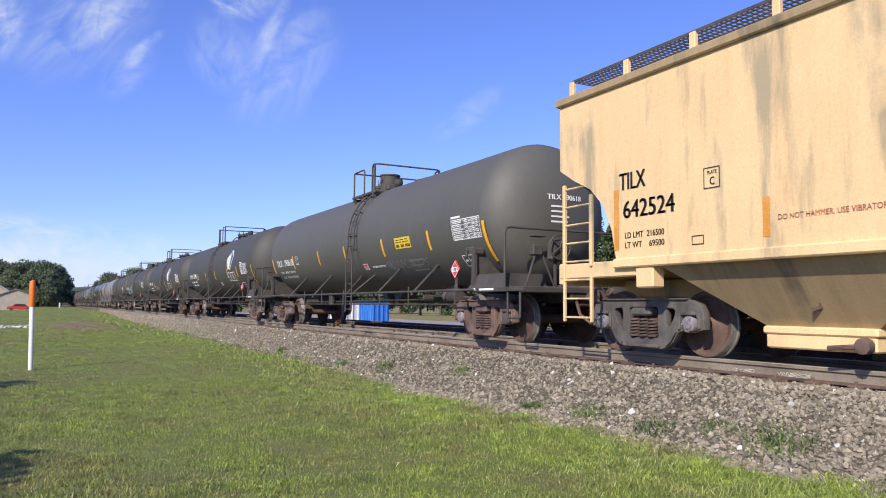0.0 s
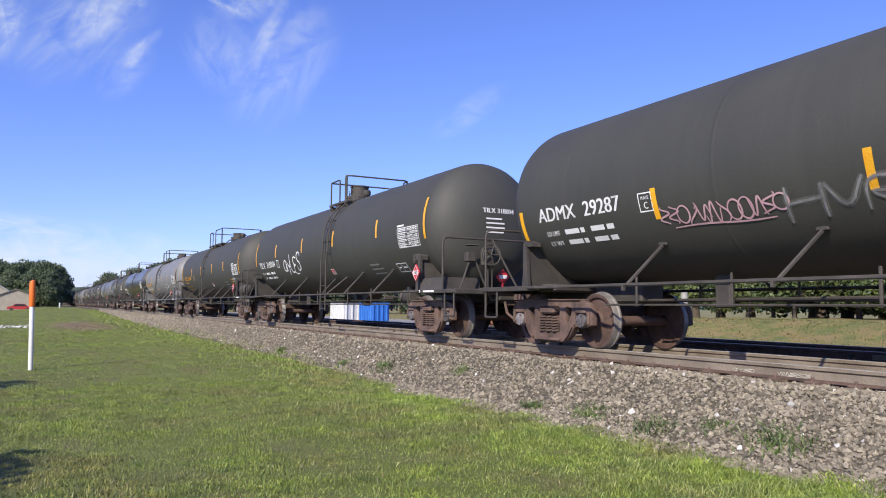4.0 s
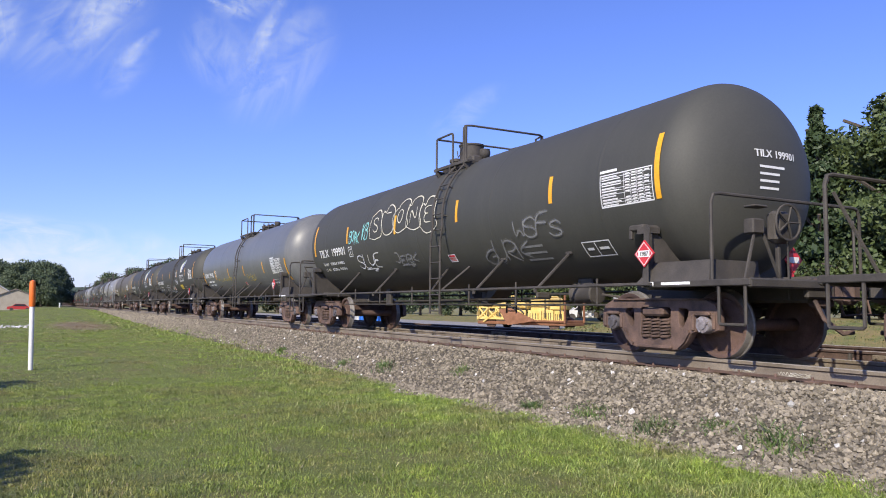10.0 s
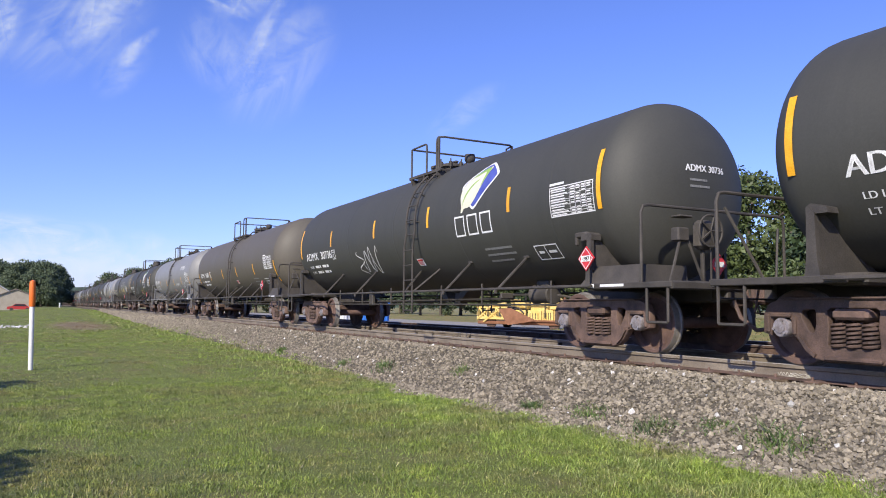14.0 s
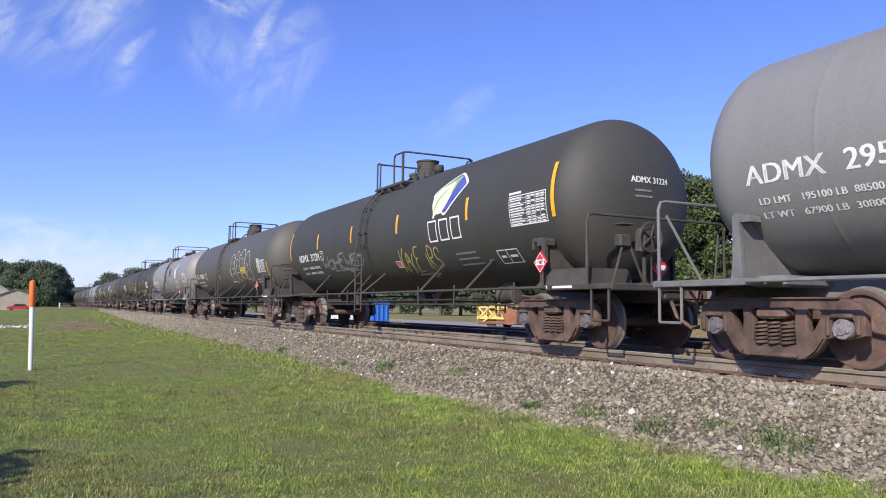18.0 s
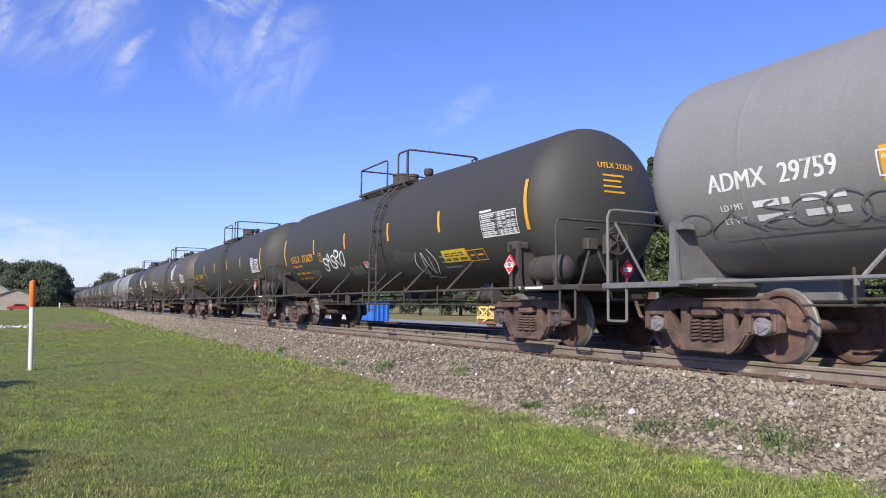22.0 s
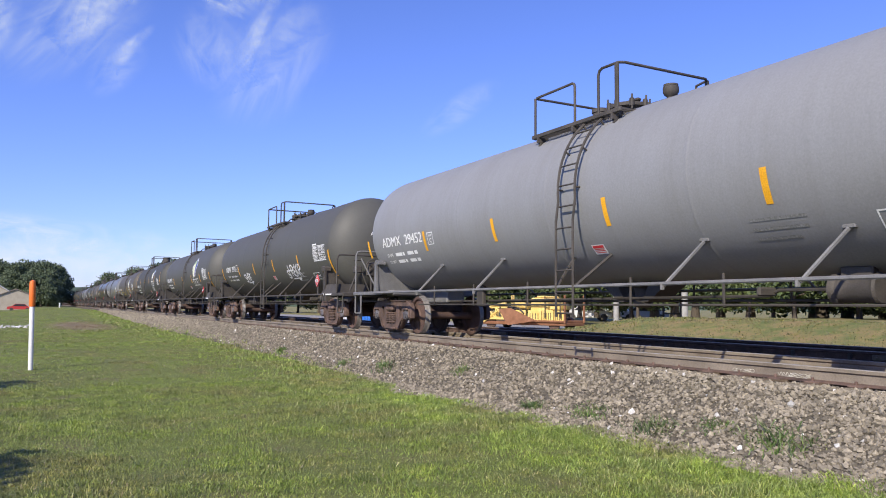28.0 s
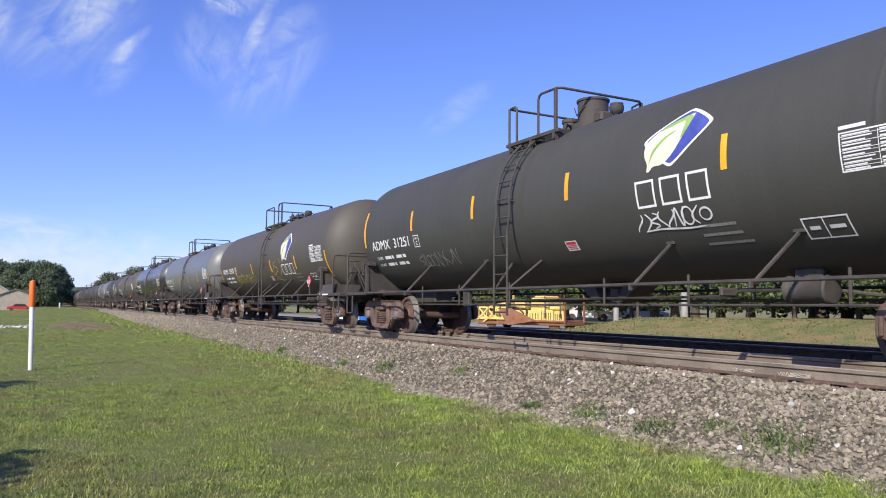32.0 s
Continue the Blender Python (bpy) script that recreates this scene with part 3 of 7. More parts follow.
def platform_mesh(y1, y4):
    """Grating deck beside the manway, on brackets."""
    s = Shape()
    mid, run = (y1 + y4) / 2, y1 - y4 + 0.12
    for x in (-0.70, -1.02):
        s.box((x, mid, DECK), (0.05, run, 0.07), 0.008)
    n = int(run / 0.09)
    for i in range(n):
        s.box((-0.86, mid - run / 2 + (i + 0.5) * run / n, DECK + 0.02), (0.32, 0.022, 0.03))
    for k in (-0.42, 0.0, 0.42):
        s.box((-0.88, mid + k * run, DECK - 0.08), (0.34, 0.05, 0.10))
        s.box((-0.98, mid + k * run, DECK - 0.16), (0.05, 0.06, 0.26))
    return s.mesh("platform", STEEL)


def railing_mesh(y1, y2, y3, y4):
    """Guard rail round the manway: a low hoop at one end, a taller one across the deck, joined on the far side."""
    s = Shape()

    def bar(pts, r=0.024):
        s.tube(pts, r, 7)
    z0, low, tall, x = DECK - 0.05, 4.53, 4.58, 1.0
    b2 = min(0.07, (y1 - y2) * 0.4)
    b3 = min(0.10, (y3 - y4) * 0.5)
    bar([(-x, y2, z0), (-x, y2, low - 0.07), (-x, y2 + b2 * 0.3, low - 0.02), (-x, y2 + b2, low), (-x, y1 - 0.05, low), (-x + 0.05, y1, low), (x - 0.05, y1, low), (x, y1 - 0.05, low - 0.02), (x, y4 + 0.5, low - 0.05), (x, y4 + 0.45, z0)])
    bar([(-x, y1, z0), (-x, y1, low)])
    bar([(-x, y3, z0), (-x, y3, tall - 0.10), (-x, y3 - b3 * 0.3, tall - 0.03), (-x, y3 - b3, tall), (-x + 0.02, y4 + 0.05, tall), (-x + 0.12, y4, tall), (x - 0.1, y4, tall), (x - 0.02, y4 + 0.05, tall - 0.01), (x, y4 + 0.3, tall - 0.03), (x, y4 + 0.34, z0)])
    s.box((-x, y4 + 0.06, (z0 + tall) / 2), (0.05, 0.07, tall - z0), 0.008)
    s.box((x, y4 + 0.06, (z0 + tall) / 2), (0.05, 0.07, tall - z0), 0.008)
    return s.mesh("railing", STEEL, 40)


def manway_mesh(kind=0):
    """kind 0: a tall protective housing; kind 1: a low bolted cover with clamps; kind 2: a short housing."""
    s = Shape()
    top = TANK_Z + TANK_R
    if kind == 2:
        s.turned([(0.38, -0.12), (0.38, 0.05), (0.27, 0.07), (0.27, 0.35), (0.29, 0.36), (0.29, 0.40), (0.24, 0.41)], (0, 0, top), (0, 0, 1), 26)
    elif kind == 0:
        s.turned([(0.40, -0.12), (0.40, 0.05), (0.285, 0.07), (0.285, 0.47), (0.305, 0.48), (0.305, 0.52), (0.25, 0.53)], (0, 0, top), (0, 0, 1), 26)
        s.tube([(-0.28, 0.20, top + 0.38), (-0.34, 0.05, top + 0.20), (-0.29, -0.12, top + 0.36)], 0.012, 5)
        s.box((-0.2, -0.52, top + 0.06), (0.28, 0.24, 0.20), 0.04)
    else:
        s.turned([(0.26, -0.10), (0.26, 0.12), (0.34, 0.13), (0.34, 0.19), (0.14, 0.24)], (0, 0, top), (0, 0, 1), 22)
        for k in range(8):
            a = k * math.pi / 4 + 0.2
            s.box((0.34 * math.cos(a), 0.34 * math.sin(a), top + 0.17), (0.08, 0.08, 0.16), 0.02)
            s.tube([(0.36 * math.cos(a), 0.36 * math.sin(a), top + 0.05), (0.36 * math.cos(a), 0.36 * math.sin(a), top + 0.31)], 0.018, 5)
        s.box((0, 0, top + 0.25), (0.1, 0.55, 0.06), 0.02)
    return s.mesh("manway", STEEL, 40)


def valve_mesh(kind):
    """kind 0: a cup-shaped relief valve on a stem; kind 1: a short capped pipe with a bent branch."""
    s = Shape()
    top = TANK_Z + TANK_R
    if kind == 0:
        s.turned([(0.11, -0.06), (0.09, 0.03), (0.065, 0.05), (0.065, 0.10), (0.11, 0.14), (0.13, 0.19), (0.13, 0.26), (0.115, 0.275), (0.12, 0.28), (0.12, 0.31), (0.07, 0.32)], (0, 0, top), (0, 0, 1), 18)
        return s.mesh("relief_valve", STEEL, 40)
    s.turned([(0.15, -0.06), (0.15, 0.18), (0.17, 0.19), (0.17, 0.25), (0.08, 0.28)], (-0.1, 0.0, top), (0, 0, 1), 16)
    s.tube([(-0.1, -0.05, top + 0.10), (-0.4, -0.3, top + 0.06), (-0.6, -0.3, top - 0.14)], 0.03, 6)
    return s.mesh("vacuum_valve", STEEL, 40)


def side_pipe_mesh():
    s = Shape()
    s.tube([(-1.58, -7.35, 1.0), (-1.58, 7.35, 1.0)], 0.026, 7)
    return s.mesh("side_pipe", STEEL, 40)


def strut_mesh():
    s = Shape()
    s.tube([(-1.58, 0.0, 0.97), (-1.10, -0.28, 1.58)], 0.026, 6)
    s.box((-1.09, -0.28, 1.59), (0.08, 0.16, 0.05), 0.01)
    s.tube([(-1.58, 0.03, 1.02), (-1.58, 0.03, 0.92)], 0.032, 6)
    return s.mesh("strut", STEEL, 40)


def bolster_web_mesh():
    """Body bolster at one end: cross beam under the tank and the stub sill to the coupler."""
    s = Shape()
    s.box((0, 7.2, 1.01), (2.3, 0.5, 0.14), 0.03)
    s.box((0, 7.4, 0.93), (0.5, 3.2, 0.34), 0.03)
    return s.mesh("body_bolster", STEEL)


def gusset_mesh():
    """Upright post with a flared foot and a web that runs in under the tank, one on each flank."""
    s = Shape()
    s.add([(-1.44, 7.33, 0.97), (-1.44, 7.33, 1.72), (-1.30, 7.33, 1.74), (-0.15, 7.33, 0.97), (-1.44, 7.37, 0.97), (-1.44, 7.37, 1.72), (-1.30, 7.37, 1.74), (-0.15, 7.37, 0.97)],
          [(0, 1, 2, 3), (7, 6, 5, 4), (0, 4, 5, 1), (1, 5, 6, 2), (2, 6, 7, 3), (3, 7, 4, 0)])
    s.plate([(7.26, 0.96), (7.30, 1.25), (7.32, 1.74), (7.37, 1.79), (7.42, 1.74), (7.43, 1.25), (7.47, 0.96)], -1.48, -1.42)
    s.plate([(7.16, 1.72), (7.18, 1.79), (7.37, 1.84), (7.43, 1.80), (7.43, 1.72)], -1.47, -1.28)
    return s.mesh("tank_gusset", STEEL)


def saddle_cover_mesh():
    """Low sloping sheet-metal cover on the leading deck beside the tank."""
    s = Shape()
    lo = [(-1.50, -6.98), (-1.50, -8.30), (-0.55, -8.30), (-0.55, -6.98)]
    hi = [(-1.42, -7.28), (-1.42, -8.26), (-0.55, -8.26), (-0.55, -7.28)]
    s.add([(x, y, 1.02) for x, y in lo] + [(x, y, 1.30) for x, y in hi], [(3, 2, 1, 0), (4, 5, 6, 7), (0, 1, 5, 4), (1, 2, 6, 5), (2, 3, 7, 6), (3, 0, 4, 7)])
    return s.mesh("saddle_cover", STEEL)


def lift_bracket_mesh():
    s = Shape()
    s.box((-1.36, -6.9, 1.82), (0.14, 0.30, 0.09), 0.02)
    s.box((-1.40, -6.78, 1.74), (0.05, 0.06, 0.16), 0.01)
    return s.mesh("lift_bracket", STEEL)


def deck_mesh():
    s = Shape()
    s.box((0, 8.05, 1.005), (3.0, 1.75, 0.04), 0.01)
    for k in (-1, 1):
        s.box((k * 1.50, 8.05, 0.995), (0.07, 1.80, 0.085), 0.01)
    s.box((0, 8.92, 0.985), (3.05, 0.07, 0.12), 0.02)
    s.box((0, 8.88, 0.93), (0.9, 0.08, 0.24), 0.02)
    return s.mesh("end_deck", STEEL)


def sill_step_mesh():
    return Shape().tube([(-1.5, 8.45, 0.98), (-1.5, 8.45, 0.50), (-1.5, 8.47, 0.48), (-1.5, 8.83, 0.48), (-1.5, 8.85, 0.50), (-1.5, 8.85, 0.98)], 0.022, 6).mesh("sill_step", STEEL)


def cut_lever_mesh():
    return Shape().tube([(-1.35, 8.98, 0.96), (-1.3, 8.99, 0.80), (0.05, 8.99, 0.80), (0.1, 9.0, 0.95)], 0.018, 6).mesh("cut_lever", STEEL)


def end_rail_mesh(y):
    s = Shape()
    s.tube([(-1.5, y, 1.0), (-1.5, y, 2.02), (-1.46, y, 2.12), (-1.36, y, 2.14), (1.36, y, 2.14), (1.46, y, 2.12), (1.5, y, 2.02), (1.5, y, 1.0)], 0.024, 7)
    s.tube([(-1.36, y, 1.95), (-0.95, 8.62, 1.05)], 0.02, 5)
    return s.mesh("end_handrail", STEEL, 40)


def coupler_mesh():
    s = Shape()
    s.box((0, 8.95, 0.88), (0.17, 0.45, 0.17), 0.03)
    s.box((0, 9.13, 0.88), (0.34, 0.20, 0.30), 0.06)
    s.box((0.13, 9.25, 0.88), (0.11, 0.16, 0.28), 0.04)
    s.box((0, 8.78, 0.88), (0.40, 0.12, 0.38), 0.03)
    s.tube([(0.3, 8.9, 0.78), (0.34, 9.05, 0.55), (0.2, 9.2, 0.38), (0.1, 9.28, 0.40)], 0.03, 6)
    s.tube([(-0.6, 8.98, 0.95), (-0.6, 9.05, 0.62), (-0.1, 9.02, 0.60), (-0.05, 9.0, 0.75)], 0.016, 5)
    return s.mesh("coupler", IRON, 40)


def brake_gear_mesh():
    """Brake cylinder, levers and the rods and pipe that run under the tank."""
    s = Shape()
    s.turned([(0.04, 0), (0.17, 0.02), (0.19, 0.05), (0.17, 0.10), (0.165, 0.52), (0.19, 0.55), (0.19, 0.6), (0.06, 0.66)], (-0.45, -4.9, 0.92), (0, 1, 0), 18)
    s.box((-0.45, -4.6, 1.12), (0.14, 0.4, 0.14), 0.02)
    s.tube([(-0.45, -4.2, 0.92), (-0.45, -3.5, 0.92), (-0.25, -3.2, 0.85), (-0.2, 5.9, 0.80)], 0.022, 6)
    s.tube([(-0.45, -5.0, 0.9), (-0.15, -5.9, 0.78), (0.1, -6.3, 0.6)], 0.022, 6)
    s.tube([(0.45, -8.6, 0.80), (0.45, 8.6, 0.80)], 0.022, 6)
    s.tube([(-1.0, -6.0, 0.72), (-1.0, 6.0, 0.72)], 0.017, 6)
    for y in (-5.4, -3.0, -1.2, 1.6, 3.6, 5.4):
        s.box((-0.9, y, 0.92), (0.03, 0.04, 0.46), 0.008)
        s.box((0.45, y, 0.98), (0.03, 0.035, 0.4), 0.008)
    s.box((-0.35, 4.2, 0.93), (0.1, 0.28, 0.5), 0.02)
    s.box((-0.5, -3.35, 0.9), (0.34, 0.07, 0.12), 0.02)
    return s.mesh("brake_gear", STEEL, 40)


def outlet_mesh():
    s = Shape()
    s.turned([(0.26, 0.0), (0.26, -0.10), (0.14, -0.14), (0.13, -0.34), (0.16, -0.36), (0.16, -0.42), (0.08, -0.46)], (0, -0.5, TANK_Z - TANK_R + 0.05), (0, 0, 1), 16)
    for k in (-1, 1):
        s.plate([(-0.95 * k - 0.5, 1.18), (-0.35 * k - 0.5, 0.78), (-0.20 * k - 0.5, 0.78), (-0.45 * k - 0.5, 1.18)], -0.22, 0.22)
    s.tube([(-0.1, -0.5, 0.85), (-0.7, -0.5, 0.82)], 0.02, 5)
    return s.mesh("bottom_outlet", STEEL, 40)


def reservoir_mesh():
    s = Shape()
    s.turned([(0.03, 0), (0.16, 0.03), (0.23, 0.11), (0.24, 0.16), (0.24, 0.82), (0.23, 0.88), (0.16, 0.96), (0.03, 0.99)], (-1.17, -8.25, 1.33), (0, 1, 0), 22)
    for y in (-8.05, -7.55):
        s.turned([(0.25, -0.025), (0.25, 0.025)], (-1.17, y, 1.33), (0, 1, 0), 22)
        s.box((-1.17, y, 1.07), (0.3, 0.06, 0.14), 0.01)
    return s.mesh("air_reservoir", STEEL, 40)


def brake_wheel_mesh():
    s = Shape()
    c = (-0.53, -8.72, 1.78)
    pts = [(c[0] + 0.23 * math.cos(a), c[1], c[2] + 0.23 * math.sin(a)) for a in [i * math.pi / 10 for i in range(20)]]
    s.tube(pts, 0.018, 6, True)
    for k in range(5):
        a = k * 2 * math.pi / 5
        s.tube([c, (c[0] + 0.23 * math.cos(a), c[1], c[2] + 0.23 * math.sin(a))], 0.014, 5)
    s.box((c[0], c[1] + 0.14, c[2] - 0.05), (0.30, 0.20, 0.42), 0.05)
    s.box((c[0], c[1] + 0.16, 1.35), (0.05, 0.06, 0.70), 0.01)
    s.box((c[0] - 0.42, c[1] + 0.18, 1.72), (0.22, 0.16, 0.20), 0.02)
    s.box((c[0] - 0.38, c[1] + 0.18, 1.98), (0.26, 0.18, 0.03), 0.01)
    s.tube([(c[0] - 0.45, c[1] + 0.15, 1.65), (c[0] - 0.70, c[1] + 0.10, 1.03)], 0.022, 6)
    s.tube([(c[0] - 0.30, c[1] + 0.15, 1.65), (c[0] - 0.05, c[1] + 0.10, 1.03)], 0.022, 6)
    s.tube([(c[0] + 0.05, c[1] + 0.05, 1.75), (c[0] + 0.05, c[1] + 0.05, 0.8)], 0.014, 5)
    return s.mesh("brake_wheel", STEEL, 40)


def placard_holder_mesh(back):
    s = Shape()
    h = 0.19
    s.add([(-1.60, -6.75, 1.42 - h), (-1.60, -6.75 - h, 1.42), (-1.60, -6.75, 1.42 + h), (-1.60, -6.75 + h, 1.42),
           (-1.575, -6.75, 1.42 - h), (-1.575, -6.75 - h, 1.42), (-1.575, -6.75, 1.42 + h), (-1.575, -6.75 + h, 1.42)],
          [(0, 1, 2, 3), (7, 6, 5, 4), (0, 4, 5, 1), (1, 5, 6, 2), (2, 6, 7, 3), (3, 7, 4, 0)])
    return s.mesh("placard", back)


def end_placard_mesh():
    s = Shape()
    s.box((-0.05, -8.42, 1.33), (0.25, 0.016, 0.25), 0.004, Matrix.Rotation(radians(45), 3, 'Y'))
    s.box((-0.05, -8.402, 1.16), (0.06, 0.014, 0.36), 0.004)
    return s.mesh("placard", RED)


def leaf_emblem(car, at, under, k=1.0):
    """Emblem: a white-edged blue shield with a cream leaf and a green vein, and a row of open bars beneath."""
    y0, z0, w, h = at
    shield = [(0.0, 0.50), (0.05, 0.60), (0.34, 0.83), (0.60, 1.0), (0.68, 1.0), (0.98, 0.70), (1.0, 0.60), (0.74, 0.28), (0.50, 0.0), (0.42, 0.0), (0.20, 0.22)]
    inset = [(0.5 + (u - 0.5) * 0.90, 0.52 + (v - 0.52) * 0.90) for u, v in shield]
    leaf = [(0.10, -0.03), (0.12, 0.10), (0.05, 0.26), (0.04, 0.46), (0.16, 0.63), (0.40, 0.79), (0.70, 0.90), (0.70, 0.86), (0.66, 0.66), (0.58, 0.40), (0.48, 0.18), (0.34, 0.04), (0.20, 0.06), (0.15, -0.03)]
    vein = [(0.13, 0.06), (0.20, 0.30), (0.36, 0.52), (0.48, 0.60), (0.50, 0.63), (0.34, 0.57), (0.17, 0.34)]
    rim = [(0.20, 0.66), (0.42, 0.80), (0.70, 0.90), (0.66, 0.66), (0.57, 0.38), (0.59, 0.62), (0.60, 0.80), (0.42, 0.72)]

    def sized(P):
        ring = rounded([((P[0][0] + P[-1][0]) / 2, (P[0][1] + P[-1][1]) / 2)] + P + [((P[0][0] + P[-1][0]) / 2, (P[0][1] + P[-1][1]) / 2)], 2)[:-1]
        return [(u * w, v * h) for u, v in ring], [tuple(range(len(ring)))]
    decal(car, "emblem_border", sized(shield), y0, z0, WHITE, "white border of a leaf emblem", 0.004)
    decal(car, "emblem_field", sized(inset), y0, z0, BLUE, "blue field of a leaf emblem", 0.006)
    decal(car, "emblem_leaf", sized(leaf), y0, z0, CREAM, "cream leaf of an emblem", 0.008)
    decal(car, "emblem_vein", sized(vein), y0, z0, GREEN, "green vein of a leaf emblem", 0.010)
    decal(car, "emblem_rim", sized(rim), y0, z0, GREEN, "green rim of a leaf emblem", 0.012)
    yb, zb, wb, hb = under
    t = 0.035
    for i in range(3):
        decal(car, "emblem_bar", rects(*outline(wb * 0.28, hb, t)), yb - i * wb * 0.36, zb, WHITE, "white open bar below the emblem", 0.005)


def data_panel(car, rng, at, ink_mat):
    y0, z0, w, h = at
    decal(car, "data_panel", rects(*outline(w, h, 0.016)), y0, z0, ink_mat, "light-edged inspection panel", 0.004)
    rows = []
    n = 11
    for i in range(n):
        v = h * (0.90 - i * 0.085)
        rows.append((w * 0.04, v, w * rng.uniform(0.30, 0.44), v + h * 0.034))
        for j in range(4):
            if rng.random() < 0.88:
                rows.append((w * (0.50 + j * 0.12), v, w * (0.585 + j * 0.12), v + h * 0.036))
        if i % 2 == 0 or i > 7:
            rows.append((0.02, v - h * 0.022, w - 0.02, v - h * 0.008))
    rows += [(w * (0.475 + 0.12 * j), 0.03, w * (0.475 + 0.12 * j) + 0.007, h - 0.03) for j in range(4)]
    rows += [(0.03, h * 0.47, w - 0.03, h * 0.48), (0.0, h + 0.03, w * 0.34, h + 0.07)]
    decal(car, "panel_print", rects(*rows), y0, z0, ink_mat, "print lines of the panel", 0.005)


def head_text(car, V, F, x0, z0, mat, label):
    """Lettering on the leading head of the tank, following its dome."""
    bm = bmesh.new()
    vs = [bm.verts.new((u, v, 0)) for u, v in V]
    for f in F:
        if len(set(f)) > 2:
            try:
                bm.faces.new([vs[i] for i in f])
            except ValueError:
                pass
    for v in bm.verts:
        x, z = x0 + v.co.x, z0 + v.co.y
        r = min(math.hypot(x, z - TANK_Z) / TANK_R, 0.999)
        a = math.asin(r ** (1 / 0.9))
        v.co = (x, -TANK_HALF + DOME * (1 - math.cos(a)) - 0.012, z)
    bmesh.ops.recalc_face_normals(bm, faces=bm.faces)
    me = bpy.data.meshes.new("head_lettering")
    bm.to_mesh(me)
    bm.free()
    me.materials.append(mat)
    return put("head_lettering", me, car, (0, MID, 0), label=label)


STYLE = {
    # heights of tall and short tape, emblem and the bars under it
    "N": dict(tall=(2.19, 0.95), short=(2.41, 0.46), ys=(4.85, 1.7, -1.3, -4.6), emblem=2.60, bars=2.09),
    "U": dict(tall=(2.04, 0.91), short=(2.27, 0.45), ys=(4.4, 1.7, -1.35, -4.1), emblem=2.4, bars=1.9),
    "O": dict(tall=(1.57, 0.87), short=(1.92, 0.45), ys=(4.7, 1.8, -1.1, -4.2), emblem=2.26, bars=1.77),
}
TAGS = {("29287", 1): "SLUE", ("29287", 2): "HVRKE", ("29287", 3): "UNP", ("318004", 0): "QYLES", ("203809", 1): "RELM BUSE", ("203809", 2): "RELM", ("203809", 3): "SERN",
        ("199901", 0): "BOAK KB", ("199901", 1): "STONE", ("199901", 2): "SLUE", ("199901", 3): "JERK", ("199901", 4): "GURK", ("199901", 5): "WSFS", ("29545", 0): "PI LIME KIDNEY FP",
        ("29545", 1): "FP SALS", ("30929", 0): "DER SANE TASK", ("30929", 1): "TASK", ("30929", 2): "ZVER", ("31224", 0): "KAKE IRS", ("31224", 1): "WOHEWED",
        ("212629", 0): "SASRO", ("190592", 0): "NARK", ("190592", 1): "SEZA",  ("29975", 0): "SHRE", ("29975", 1): "SHREKR", ("29537", 0): "MVBADS", ("29537", 1): "CORZ"}
SCRAWL_WIDTH = {"white": 0.030, "grey": 0.034, "pink": 0.028, "teal": 0.035, "yellow": 0.030, "rust": 0.028, "dark": 0.016, "bold": 0.058, "smear": 0.055, "outline": 0.028}


def bubbles(seed, w, h, text="STONE"):
    """A word in fat outlined letters: each stroke of a letter drawn as the two sides of a wide band."""
    rng = random.Random(seed)
    lines, step = [], w / len(text)
    for i, c in enumerate(text):
        rise = h * 0.14 * math.sin(math.pi * (i + 0.5) / len(text)) + rng.uniform(-0.03, 0.03) * h
        ring = [(0.02, 0.12), (-0.10, 0.50), (0.04, 0.86), (0.16, 0.78), (0.30, 1.02), (0.64, 1.06), (0.98, 0.84), (0.90, 0.48), (1.04, 0.14), (0.55, -0.04), (0.30, 0.02), (0.02, 0.12)]
        ring = [(x + rng.uniform(-0.10, 0.10), y + rng.uniform(-0.07, 0.07)) for x, y in ring]
        lines.append(rounded([(step * (i + 0.03 + 1.05 * x), rise + h * 0.92 * y) for x, y in ring[:-1] + ring[:1]], 3))
        for stroke in STROKES[c].split("|")[:1]:
            pts = [(0.28 + 0.42 * int(p[0]) / 9, 0.26 + 0.48 * int(p[1]) / 9) for p in stroke.split()]
            lines.append(rounded([(step * (i + x), rise + h * 0.92 * y) for x, y in pts]))
    return ribbon(lines, 0.030)


def blotch(seed, w, h):
    rng = random.Random(seed)
    pts = [(w / 2 * (1 + (0.75 + 0.3 * rng.random()) * math.cos(t)), h / 2 * (1 + (0.7 + 0.35 * rng.random()) * math.sin(t))) for t in [j * 2 * math.pi / 22 for j in range(22)]]
    return pts, [tuple(range(22))]


def fit_text(text, w, h, d=0.016):
    V, F = flat_text(text, h, 1.0)
    k = (w - d) / max(u for u, _ in V)
    return bold([(u * k, v) for u, v in V], F, d)


